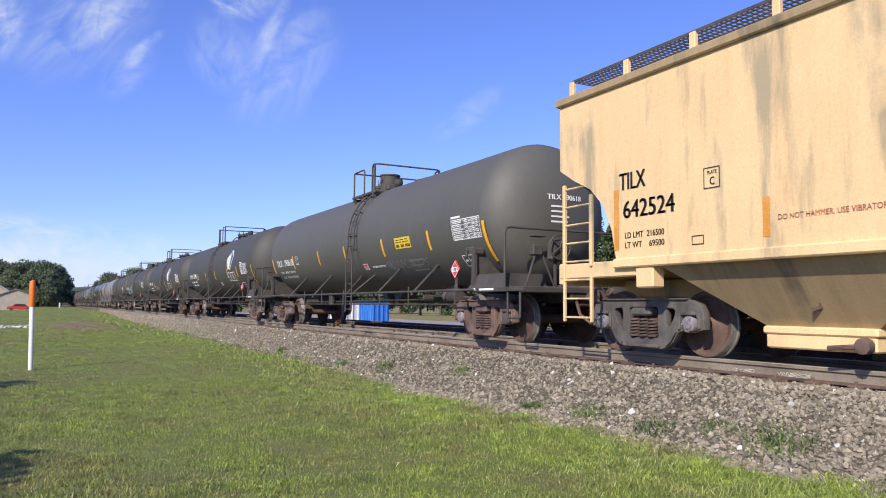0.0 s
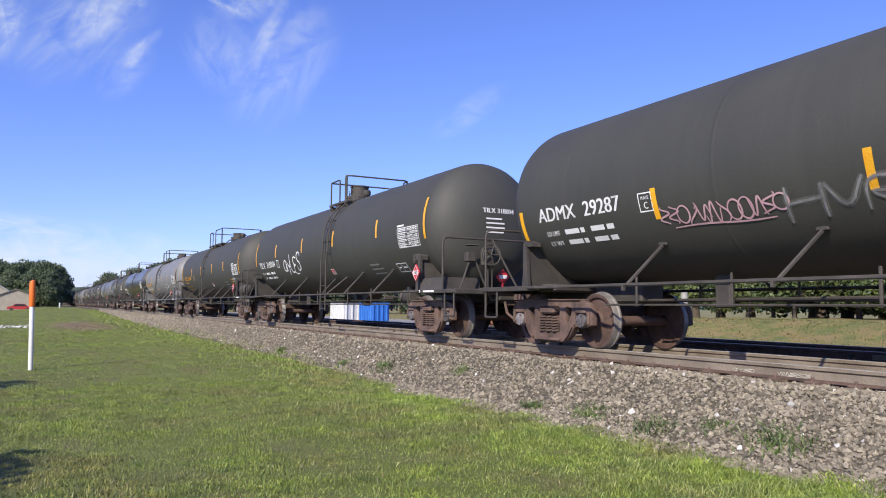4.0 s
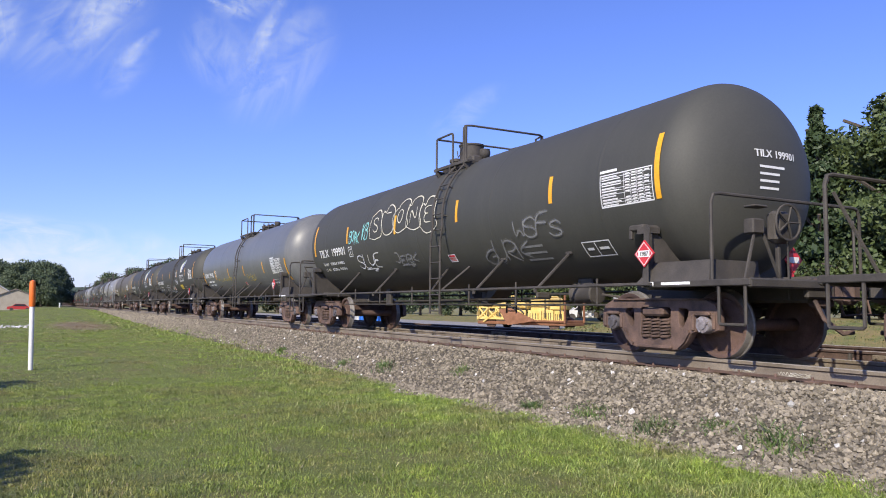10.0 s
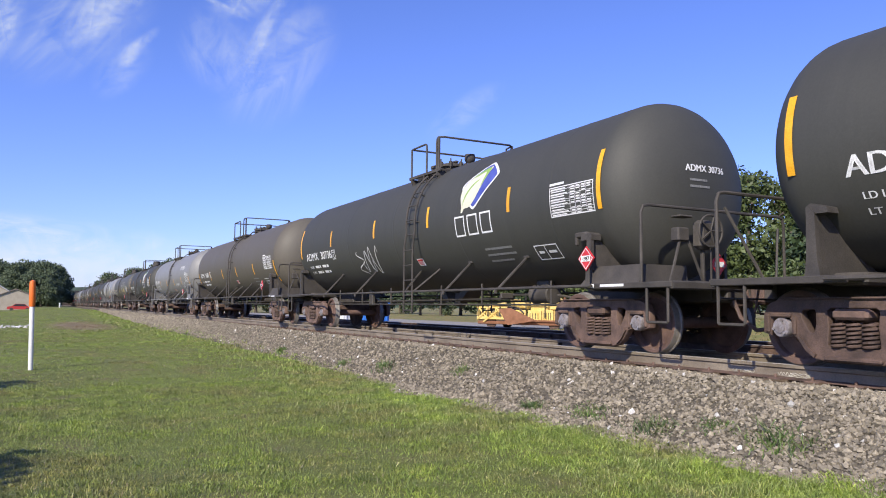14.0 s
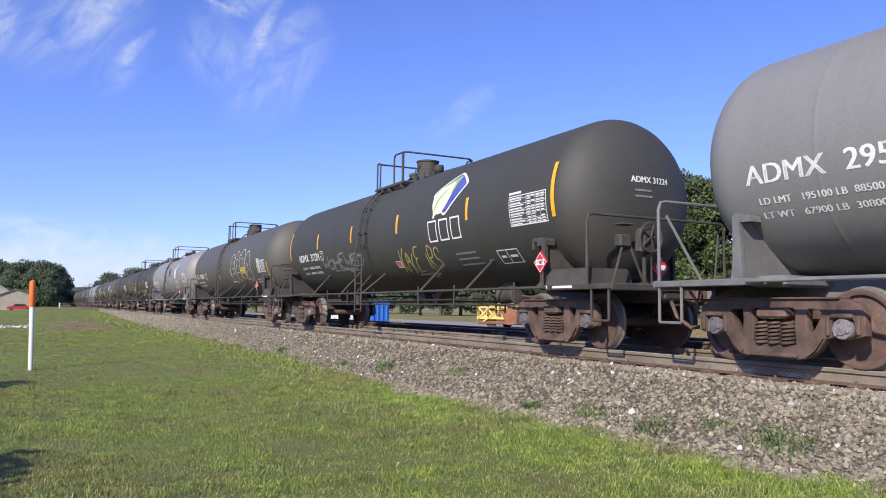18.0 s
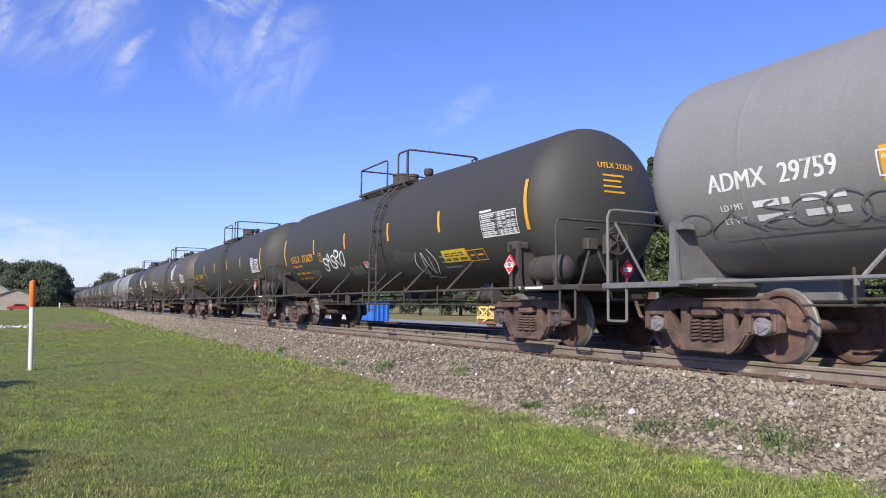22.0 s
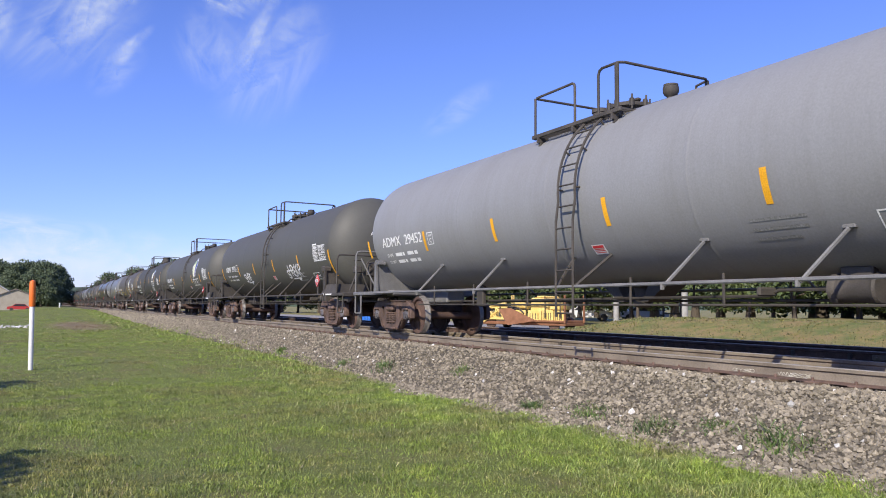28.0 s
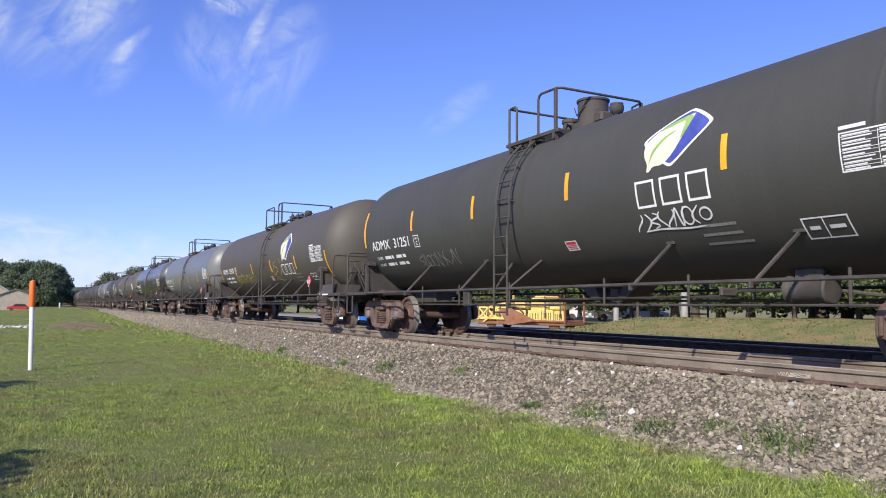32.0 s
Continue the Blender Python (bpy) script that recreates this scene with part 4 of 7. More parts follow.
def tank_car(paint, mark, number, ink, style, label, near=True, tapes=None, mark_at=(7.2, 2.08, 2.15), plate=(4.78, 2.04, 0.30, 0.27),
             emblem=None, bars=None, data=(-5.9, 2.06, 1.15, 0.48), test=(-5.3, 1.52, 0.60, 0.30), sticker=None, warn=(-0.6, 1.62, 0.32, 0.19), owner=(-3.7, 1.52, 0.85, 0.26), sprays=(), strip=None, load=None, deck=(1.2, 0.03, -0.59, -1.1, -0.45)):
    rng = random.Random(mark + number)
    st = STYLE[style]
    car = thing("tank_car", label, "tank car", "freight train")
    steel = GREY_STEEL if paint in ("grey", "pale") else None
    put("tank", lib("tank", tank_mesh), car, (0, MID, 0), mat=TANK[paint], label=label.split(" tank car")[0] + " painted tank shell")
    for y in (-TRUCK_Y, TRUCK_Y):
        add_truck(car, y + MID)
    for k in (0, 180):
        put("body_bolster", lib("web", bolster_web_mesh), car, (0, MID, 0), mat=steel, turn=k)
        put("end_deck", lib("deck", deck_mesh), car, mat=steel, turn=k)
        put("sill_step", lib("step", sill_step_mesh), car, mat=steel, turn=k)
        put("sill_step", lib("stepfar", lambda: mirrored(sill_step_mesh())), car, mat=steel, turn=k)
        put("cut_lever", lib("lever", cut_lever_mesh), car, mat=steel, turn=k)
        put("end_handrail", lib("endrail%d" % k, lambda: end_rail_mesh(8.85 if k == 0 else 8.35)), car, mat=steel, turn=k)
        put("coupler", lib("coupler", coupler_mesh), car, turn=k)
        put("side_pipe", lib("pipe", side_pipe_mesh), car, mat=steel, turn=k)
        ladder = put("ladder", lib("ladder", ladder_mesh), car, (0, deck[4] if k == 0 else -deck[4], 0), turn=k)
        if near or k == 0:
            for x, z in rung_places():
                put("rung", lib("rung", rung_mesh), ladder, (x, 0, z))
        for y in (-4.65, -2.6, 2.4, 4.9):
            put("strut", lib("strut", strut_mesh), car, (0, y, 0), mat=steel, turn=k)
        for far_side in (1, -1):
            put("tank_gusset", lib("gusset%d" % far_side, lambda: gusset_mesh() if far_side > 0 else mirrored(gusset_mesh())), car, (0, MID, 0), mat=steel, turn=k)
    put("platform", lib("platform%s" % (deck,), lambda: platform_mesh(deck[0], deck[3])), car)
    put("platform", lib("platform_far%s" % (deck,), lambda: mirrored(platform_mesh(deck[0], deck[3]))), car)
    put("railing", lib("railing%s" % (deck,), lambda: railing_mesh(*deck[:4])), car)
    # where the fittings on top stand differs from builder to builder
    kind = 1 if style == "O" and mark == "ADMX" else 0
    if kind:
        fittings = (-0.20, -1.20, 0.42)
    elif style == "U":
        kind, fittings = 2, (-0.80, -1.80, -0.20) if deck[1] > 0.5 else (0.95, -0.70, 0.05)
    elif mark == "TILX":
        fittings = (0.28, -0.33, 0.85)
    else:
        kind, fittings = (0, (0.15, -0.50, 0.70)) if deck[0] > 1 else (1, (0.0, -0.90, 0.60))
    put("manway", lib("manway%d" % kind, lambda: manway_mesh(kind)), car, (0, fittings[0], 0))
    put("relief_valve", lib("valve0", lambda: valve_mesh(0)), car, (0, fittings[1], 0))
    put("vacuum_valve", lib("valve1", lambda: valve_mesh(1)), car, (0, fittings[2], 0))
    put("brake_gear", lib("brake", brake_gear_mesh), car)
    put("bottom_outlet", lib("outlet", outlet_mesh), car)
    if style == "U":
        put("air_reservoir", lib("reservoir", reservoir_mesh), car, mat=steel)
    else:
        put("saddle_cover", lib("cover", saddle_cover_mesh), car, mat=steel)
    put("lift_bracket", lib("bracket", lift_bracket_mesh), car, mat=steel)
    put("sill_strip", lib("sillstrip", lambda: wrapped("sill_strip", *rects((0.0, 0.0, 0.16, 0.055)), -7.2, 0.975, WHITE, 0.004, -1.535)), car, label="white strip on the side sill")
    put("sill_print", lib("sillprint", lambda: wrapped("sill_print", *rects((0.30, 0.008, 0.82, 0.045)), -7.2, 0.975, WHITE, 0.004, -1.535)), car, label="white print line on the side sill")
    put("brake_wheel", lib("brakewheel", brake_wheel_mesh), car)
    if tapes is None:
        tapes = [(7.65, *st["tall"]), (-7.35, *st["tall"])] + [(y, *st["short"]) for y in st["ys"]]
    elif min(t[0] for t in tapes) > -6.5:
        tapes = tapes + [(-7.35, *st["tall"])]
    for y, z, h in tapes:
        long = h > 0.6
        z, h = st["tall"] if long else st["short"]
        me = lib("tape%s%d" % (style, long), lambda: wrapped("reflective_tape", *rects((-0.05, 0.0, 0.05, h)), 0, z, STRIPE))
        put("reflective_tape", me, car, (0, y, 0))
    hang = {"O": 0.10, "U": -0.35, "N": -0.50}[style] + (0.40 if style == "O" and paint == "grey" else 0.25 if style == "O" and paint == "brown" else -0.22 if paint == "faded" else 0.0)
    put("placard_stake", lib("stake", lambda: Shape().box((-1.565, -6.75, 1.18), (0.025, 0.09, 0.34), 0.005).mesh("placard_stake", STEEL)), car, (0, hang, 0), mat=steel)
    placard = put("placard", lib("placard", lambda: placard_holder_mesh(RED)), car, (0, hang, 0), label="red diamond hazard placard")
    put("placard_number", lib("plnum", lambda: wrapped("placard_number", *rects((-0.11, -0.045, 0.11, 0.045)), -6.75, 1.42, WHITE, 0.004, -1.60)), placard, label="white number panel")
    put("placard_digits", lib("pldig", lambda: wrapped("placard_digits", *centred(fit_text("1987", 0.17, 0.062, 0.006)), -6.75, 1.42, LETTER, 0.007, -1.60)), placard, label="black digits")
    put("placard_edge", lib("pledge", lambda: wrapped("placard_edge", *ribbon([[(0, -0.16), (0.16, 0), (0, 0.16), (-0.16, 0), (0, -0.16)]], 0.016), -6.75, 1.42, WHITE, 0.004, -1.60)), placard, label="white edge line")
    end = put("placard", lib("endplacard", end_placard_mesh), car, label="red diamond hazard placard on the car end")
    put("placard_number", lib("endnumber", lambda: Shape().box((-0.05, -8.433, 1.33), (0.19, 0.006, 0.08)).mesh("placard_number", WHITE)), end, label="white number panel")
    if not near:
        return car
    ink_mat = {"white": WHITE, "amber": ORANGE_TEXT}[ink]
    for name, VF in zip(("reporting_mark", "car_number"), in_two(*fit_text(mark + "  " + number, mark_at[2], 0.235))):
        decal(car, name, VF, mark_at[0], mark_at[1], ink_mat, ink + " stencilled " + name.replace("_", " "))
    drop = 0.0
    if ink == "amber":
        decal(car, "slogan_print", fit_text("THE TANK CAR PEOPLE", 1.0, 0.075, 0.006), mark_at[0] - 0.06, mark_at[1] - 0.15, ink_mat, "amber small print")
        drop = 0.14
    long, short = load or ("", "")
    for name, words, num, z in (("load_limit_print", "LD LMT", long, 0.24), ("light_weight_print", "LT WT", short, 0.40)):
        if num:
            VF = fit_text(words + "   " + num, 1.5 if ink == "amber" else 1.75, 0.085, 0.006)
        else:
            V, F = fit_text(words, 0.36, 0.085, 0.006)
            V2, F2 = rects((0.50, 0, 0.86, 0.085), (0.90, 0, 1.0, 0.085), (1.16, 0, 1.48, 0.085), (1.54, 0, 1.70, 0.085))
            VF = V + V2, F + [tuple(i + len(V) for i in f) for f in F2]
        for title, half in zip((name, name.replace("print", "figures")), in_two(*VF)):
            decal(car, title, half, mark_at[0] - 0.12, mark_at[1] - z - drop, ink_mat, ink + " small print")
    y0, z0, w, h = plate
    decal(car, "plate_mark", rects(*outline(0.27, 0.28, 0.018)), y0, z0, ink_mat, "boxed clearance mark")
    decal(car, "plate_letters", lib("platec", plate_letters), y0, z0, ink_mat, "clearance letters")
    if paint in ("grey", "pale"):
        decal(car, "panel_back", rects((0.0, 0.0, data[2], data[3])), data[0], data[1], PATCH, "dark backing of the panel", 0.003)
    data_panel(car, rng, data, WHITE)
    y0, z0, w, h = test
    decal(car, "test_panel", rects(*outline(w, h * 0.9, 0.02), (w * 0.45, 0.0, w * 0.45 + 0.015, h * 0.9), (w * 0.12, h * 0.4, w * 0.35, h * 0.55), (w * 0.55, h * 0.4, w * 0.88, h * 0.55)), y0, z0, ink_mat, "small boxed test panel")
    if strip:
        decal(car, "warning_strip", rects((0, 0, strip[2], 0.055)), strip[0], strip[1], WHITE, "narrow white strip of warning print", 0.006)
        decal(car, "strip_print", rects(*[(0.03 + 0.07 * i, 0.015, 0.08 + 0.07 * i, 0.04) for i in range(int(strip[2] / 0.07) - 1) if i % 4 != 3]), strip[0], strip[1], LETTER, "dark bars of print", 0.010)
    if warn:
        y0, z0, w, h = warn
        decal(car, "warning_sign", rects((0, 0, 0.30, 0.19)), y0, z0, WHITE, "small white warning sign", 0.006)
        decal(car, "warning_print", rects((0.02, 0.125, 0.28, 0.175), (0.03, 0.03, 0.27, 0.045), (0.03, 0.065, 0.27, 0.08), (0.03, 0.095, 0.27, 0.11)), y0, z0, RED, "red lines of print", 0.010)
    y0, z0, w, h = owner
    for i in range(3):
        decal(car, "owner_print", rects((0, 0, w * rng.uniform(0.7, 1.0), 0.045)), y0, z0 + 0.22 - i * 0.11, FAINT, "thin line of small print")
    V, F = fit_text(mark + " " + number, 0.82, 0.105, 0.010)
    rise = 0.60 if style == "U" else 0.22
    head_text(car, V, F, -0.38, TANK_Z + rise, ink_mat, ink + " stencilled mark on the tank head")
    for i in range(2 if mark == "ADMX" else 4):
        head_text(car, *rects((0, 0, rng.uniform(0.34, 0.50), 0.034)), -0.30, TANK_Z + rise - 0.15 - i * 0.10, FAINT if mark == "ADMX" else ink_mat, "line of small print on the tank head")
    if emblem:
        leaf_emblem(car, emblem, bars or (emblem[0] + 0.08, st["bars"], 1.36, 0.40))
    if sticker:
        y0, z0, w, h = sticker
        decal(car, "sticker", rects((0, 0, w, max(h, 0.26))), y0, z0, YELLOW, "yellow contact sticker", 0.007)
        decal(car, "sticker_print", rects(*[(w * (0.07 + 0.075 * i), 0.035, w * (0.125 + 0.075 * i), 0.105) for i in range(12) if i not in (3, 7)], *[(w * (0.08 + 0.21 * i), 0.15, w * (0.25 + 0.21 * i), 0.17) for i in range(4)], *[(w * (0.1 + 0.28 * i), 0.205, w * (0.33 + 0.27 * i), 0.225) for i in range(3)]), y0, z0, LETTER, "dark print bars", 0.011)
    for i, (kind, y0, z0, w, h) in enumerate(sprays):
        seed = int(number) + i * 17
        if kind == "patch":
            decal(car, "paint_patch", blotch(seed, w, h), y0, z0, PATCH, "dark touched-up paint patch", 0.006)
            continue
        mat = SPRAY[{"bold": "white", "outline": "cream", "smear": "grey"}.get(kind, kind)]
        word = TAGS.get((number, i))
        if kind == "outline":
            decal(car, "graffiti", bubbles(seed, w, h, word or "SOVE"), y0, z0, mat, "sprayed outlined letters", 0.013 + 0.002 * i)
        elif word:
            lines = tag_lines(word, seed, w, h)
            decal(car, "overspray", ribbon(lines, SCRAWL_WIDTH[kind] * 2.6), y0, z0, HAZE, "thin haze of overspray", 0.011 + 0.002 * i)
            decal(car, "graffiti", ribbon(lines, SCRAWL_WIDTH[kind]), y0, z0, mat, "sprayed word in rough handwriting", 0.013 + 0.002 * i)
        else:
            decal(car, "graffiti", scrawl(seed, w, h, max(2, min(14, round(w / max(h, 0.2) / 0.62))), SCRAWL_WIDTH[kind]), y0, z0, mat, "sprayed scrawl that cannot be read", 0.013 + 0.002 * i)
    return car


def centred(VF):
    V, F = VF
    w, h = max(u for u, _ in V), max(v for _, v in V)
    return [(u - w / 2, v - h / 2) for u, v in V], F


def plate_letters():
    V, F = centred(fit_text("PLATE", 0.16, 0.045, 0.004))
    V2, F2 = centred(fit_text("C", 0.085, 0.10, 0.008))
    n = len(V)
    return [(u + 0.135, v + 0.205) for u, v in V] + [(u + 0.135, v + 0.095) for u, v in V2], F + [tuple(i + n for i in f) for f in F2]


def mirrored(me):
    for v in me.vertices:
        v.co.x = -v.co.x
    me.flip_normals()
    return me


def far_truck_mesh():
    s = Shape()
    for k in (-1, 1):
        s.plate([(-1.1, 0.7), (-0.4, 0.84), (0.4, 0.84), (1.1, 0.7), (1.1, 0.4), (0.75, 0.42), (0.4, 0.14), (-0.4, 0.14), (-0.75, 0.42), (-1.1, 0.4)], k * 1.0, k * 1.14)
        for y in (-AXLE_Y, AXLE_Y):
            s.turned([(0.45, 0.68), (0.457, 0.80)], (0, y, WHEEL_R), (k, 0, 0), 18)
    return s.mesh("truck", IRON)


def far_tank_mesh():
    s = Shape()
    h, r = TANK_HALF, TANK_R
    half = [(0.01, -h), (r * 0.46, -h + 0.04), (r * 0.78, -h + 0.25), (r * 0.95, -h + 0.5), (r, -h + 0.8)]
    s.turned(half + [(a, -b) for a, b in half[::-1]], (0, 0, TANK_Z), (0, 1, 0), 32)
    return s.mesh("tank", TANK["black"], 40)


def far_tank_car(paint, label):
    car = thing("tank_car", label, "tank car", "freight train")
    put("tank", lib("fartank", far_tank_mesh), car, mat=TANK[paint])
    for y in (-TRUCK_Y, TRUCK_Y):
        put("truck", lib("fartruck", far_truck_mesh), car, (0, y, 0))
    for k in (0, 180):
        put("end_deck", lib("deck", deck_mesh), car, turn=k)
        put("body_bolster", lib("web", bolster_web_mesh), car, turn=k)
        put("platform", lib("farplatform", lambda: platform_mesh(1.1, -1.1)), car, turn=k)
    put("railing", lib("farrailing", lambda: railing_mesh(1.1, 0.1, -0.5, -1.1)), car)
    put("manway", lib("manway0", lambda: manway_mesh(0)), car)
    put("side_pipe", lib("pipe", side_pipe_mesh), car)
    put("ladder", lib("ladder", ladder_mesh), car, (0, 0.89, 0))
    return car


# ---- the covered hopper ahead of the tank cars ----
HOPPER_Y = 8.38


def hopper_car():
    """y = 0 at its trailing truck."""
    car = thing("hopper_car", "tan covered hopper car with rust stains and black stencils", "hopper car", "freight train")
    L0, L1 = 1.36, -14.9
    side = [(L0, 3.93), (L0, 2.87), (1.0, 2.66), (0.60, 2.47), (0.30, 2.18), (0.12, 1.80), (0.04, 1.42), (0.0, 1.26)]
    full = side + [(L1 + L0 - y, z) for y, z in side[::-1]]
    for k in (-1, 1):
        s = Shape()
        s.plate(full, k * 1.60, k * 1.55)
        put("side_wall", s.mesh("side_wall", TAN), car, label="tan painted side sheet, streaked")
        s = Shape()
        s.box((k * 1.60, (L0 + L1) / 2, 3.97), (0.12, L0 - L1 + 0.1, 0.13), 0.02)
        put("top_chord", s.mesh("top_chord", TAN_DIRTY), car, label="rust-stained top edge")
        s = Shape()
        s.box((k * 1.60, (L0 + L1) / 2, 1.31), (0.10, L0 - L1 - 2.6, 0.14), 0.02)
        put("side_sill", s.mesh("side_sill", TAN), car)
    s = Shape()
    s.plate([(L0, 3.95), (L0, 4.0), (L1, 4.0), (L1, 3.95)], -1.58, 1.58)
    put("roof", s.mesh("roof", TAN), car)
    # end slope sheets
    for flip in (0, 1):
        def fy(y):
            return y if not flip else L1 + L0 - y
        s = Shape()
        s.add([(-1.55, fy(1.33), 3.93), (1.55, fy(1.33), 3.93), (1.55, fy(1.33), 2.85), (-1.55, fy(1.33), 2.85), (1.55, fy(-1.2), 1.30), (-1.55, fy(-1.2), 1.30)], [(0, 1, 2, 3), (3, 2, 4, 5)])
        put("end_slope_sheet", s.mesh("end_slope_sheet", TAN), car)
        s = Shape()
        s.box((0, fy(0.55), 1.20), (3.1, 1.75, 0.10), 0.02)
        for k in (-1, 1):
            s.box((k * 1.52, fy(0.55), 1.24), (0.08, 1.78, 0.24), 0.02)
        s.box((0, fy(0.4), 0.98), (0.5, 2.6, 0.3), 0.03)
        s.box((0, fy(1.42), 1.2), (3.1, 0.10, 0.34), 0.02)
        put("end_platform", s.mesh("end_platform", TAN), car)
        for k in (-1, 1):
            s = Shape()
            for y in (1.28, 0.62):
                s.box((k * 1.57, fy(y), 1.85), (0.06, 0.06, 1.55 if y > 1 else 1.1), 0.01)
                s.box((k * 1.57, fy(y), 0.80), (0.05, 0.05, 0.70), 0.01)
            s.tube([(k * 1.57, fy(1.28), 0.52), (k * 1.57, fy(0.62), 0.52)], 0.016, 5)
            ladder = put("ladder", s.mesh("ladder", TAN), car, label="tan end ladder")
            for i in range(1, 8):
                put("rung", lib("hopper_rung", lambda: Shape().tube([(0, -0.33, 0), (0, 0.33, 0)], 0.016, 5).mesh("rung", TAN, 40)), ladder, (k * 1.57, fy(0.95), 0.52 + i * 0.29))
        s = Shape()
        s.box((0, fy(1.62), 0.88), (0.17, 0.5, 0.17), 0.03)
        s.box((0, fy(1.90), 0.88), (0.34, 0.22, 0.30), 0.06)
        put("coupler", s.mesh("coupler", IRON), car)
    # discharge bays
    for c in (-2.72, -6.74, -10.8):
        s = Shape()
        top = [(-1.55, c + 2.0, 1.28), (-1.55, c - 2.0, 1.28), (1.55, c - 2.0, 1.28), (1.55, c + 2.0, 1.28)]
        bot = [(-0.95, c + 0.70, 0.46), (-0.95, c - 0.70, 0.46), (0.95, c - 0.70, 0.46), (0.95, c + 0.70, 0.46)]
        s.add(top + bot, [(i, (i + 1) % 4, 4 + (i + 1) % 4, 4 + i) for i in range(4)] + [(4, 5, 6, 7)])
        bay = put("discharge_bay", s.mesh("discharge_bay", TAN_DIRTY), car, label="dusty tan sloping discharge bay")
        s = Shape()
        s.box((0, c, 0.42), (2.05, 1.46, 0.10), 0.02)
        s.box((0, c, 0.29), (2.0, 1.40, 0.18), 0.02)
        put("outlet_gate", s.mesh("outlet_gate", TAN), bay, label="tan outlet gate")
        s = Shape()
        s.turned([(0.05, 0.0), (0.09, 0.02), (0.09, 0.12), (0.05, 0.14)], (-1.02, c - 0.62, 0.28), (-1, 0, 0), 10)
        s.tube([(-1.08, c - 0.62, 0.28), (-1.10, c - 0.2, 0.24)], 0.03, 6)
        put("gate_drive", s.mesh("gate_drive", IRON, 40), bay)
        s = Shape()
        s.box((-1.20, c, 0.93), (0.07, 0.42, 0.14), 0.02, Matrix.Rotation(radians(-36), 3, 'Y'))
        s.tube([(-1.19, c - 0.15, 0.90), (-1.12, c - 0.15, 0.70), (-1.14, c - 0.05, 0.66)], 0.025, 6)
        s.tube([(-1.19, c + 0.15, 0.90), (-1.14, c + 0.12, 0.74)], 0.02, 6)
        put("vibrator_bracket", s.mesh("vibrator_bracket", IRON, 40), bay)
    # jacking pads over the trailing truck
    for y in (-0.55, L1 + L0 + 0.55):
        s = Shape()
        s.box((-1.50, y, 1.12), (0.22, 0.34, 0.34), 0.02)
        put("jacking_pad", s.mesh("jacking_pad", TAN), car)
    # running board on the roof
    s = Shape()
    for i in range(200):
        s.box((-0.95, L0 + 0.1 - i * (L0 - L1 + 0.2) / 199, 4.42), (0.62, 0.012, 0.014))
    for x in (-1.26, -1.16, -1.06, -0.95, -0.84, -0.74, -0.64):
        s.box((x, (L0 + L1) / 2, 4.42), (0.014, L0 - L1 + 0.2, 0.022 if -1.2 < x < -0.7 else 0.045))
    put("running_board", s.mesh("running_board", STEEL), car, label="dark steel grating running board")
    for i in range(13):
        s = Shape()
        s.box((-1.26, 0, 4.21), (0.07, 0.11, 0.42), 0.01)
        put("board_bracket", lib("boardbracket", lambda: s.mesh("board_bracket", TAN)), car, (0, L0 + 0.1 - i * 1.32, 0))
    for y in (0.0, L1 + L0):
        add_truck(car, y, GREY_CAST)
    # stencils and tape on the near side

    def flat(name, VF, y, z, mat, label):
        decal(car, name, VF, y, z, mat, label, 0.006, -1.60)
    flat("reporting_mark", fit_text("TILX", 0.55, 0.25, 0.02), -0.05, 2.36, LETTER, "black stencilled mark")
    flat("car_number", fit_text("642524", 1.02, 0.25, 0.02), -0.12, 1.95, LETTER, "black stencilled number")
    flat("load_limit_print", fit_text("LD LMT  216500", 0.78, 0.085, 0.006), -0.16, 1.66, LETTER, "black small print")
    flat("light_weight_print", fit_text("LT WT    69500", 0.78, 0.085, 0.006), -0.16, 1.52, LETTER, "black small print")
    flat("plate_mark", rects(*outline(0.26, 0.27, 0.014)), -1.63, 2.17, LETTER, "boxed clearance mark")
    flat("plate_letters", plate_letters(), -1.63, 2.17, LETTER, "clearance letters")
    flat("reflective_tape", rects((0, 0, 0.10, 0.88)), 0.06, 1.50, TAN_TAPE, "amber tape")
    flat("reflective_tape", rects((0, 0, 0.10, 0.46)), -2.50, 1.50, TAN_TAPE, "amber tape")
    flat("warning_print", fit_text("DO NOT HAMMER, USE VIBRATORS", 1.3, 0.062, 0.005), -2.70, 1.68, FADED_RED, "faded red warning line")
    flat("small_plate", rects(*outline(0.2, 0.12, 0.012)), -1.42, 1.48, LETTER, "small framed card holder")
    return car


# ---- ground, track and background ----
def grid_mesh(name, xs, ys, height, mat):
    nx, ny = len(xs), len(ys)
    V = [(x, y, height(x, y)) for y in ys for x in xs]
    F = [(j * nx + i, j * nx + i + 1, (j + 1) * nx + i + 1, (j + 1) * nx + i) for j in range(ny - 1) for i in range(nx - 1)]
    me = bpy.data.meshes.new(name)
    me.from_pydata(V, [], F)
    me.polygons.foreach_set("use_smooth", [True] * len(F))
    me.materials.append(mat)
    return me


def edge_x(y):
    """Where the lawn gives way to stone, along the track."""
    far = max(0.0, min(1.0, (y - 14.0) / 18.0))
    return 6.22 - 0.52 * math.exp(-((y - 10.8) / 4.2) ** 2) + 0.22 * far + 0.22 * noise.noise((y * 0.45, 2.0, 0)) + 0.14 * noise.noise((y * 1.6, 5.0, 0))


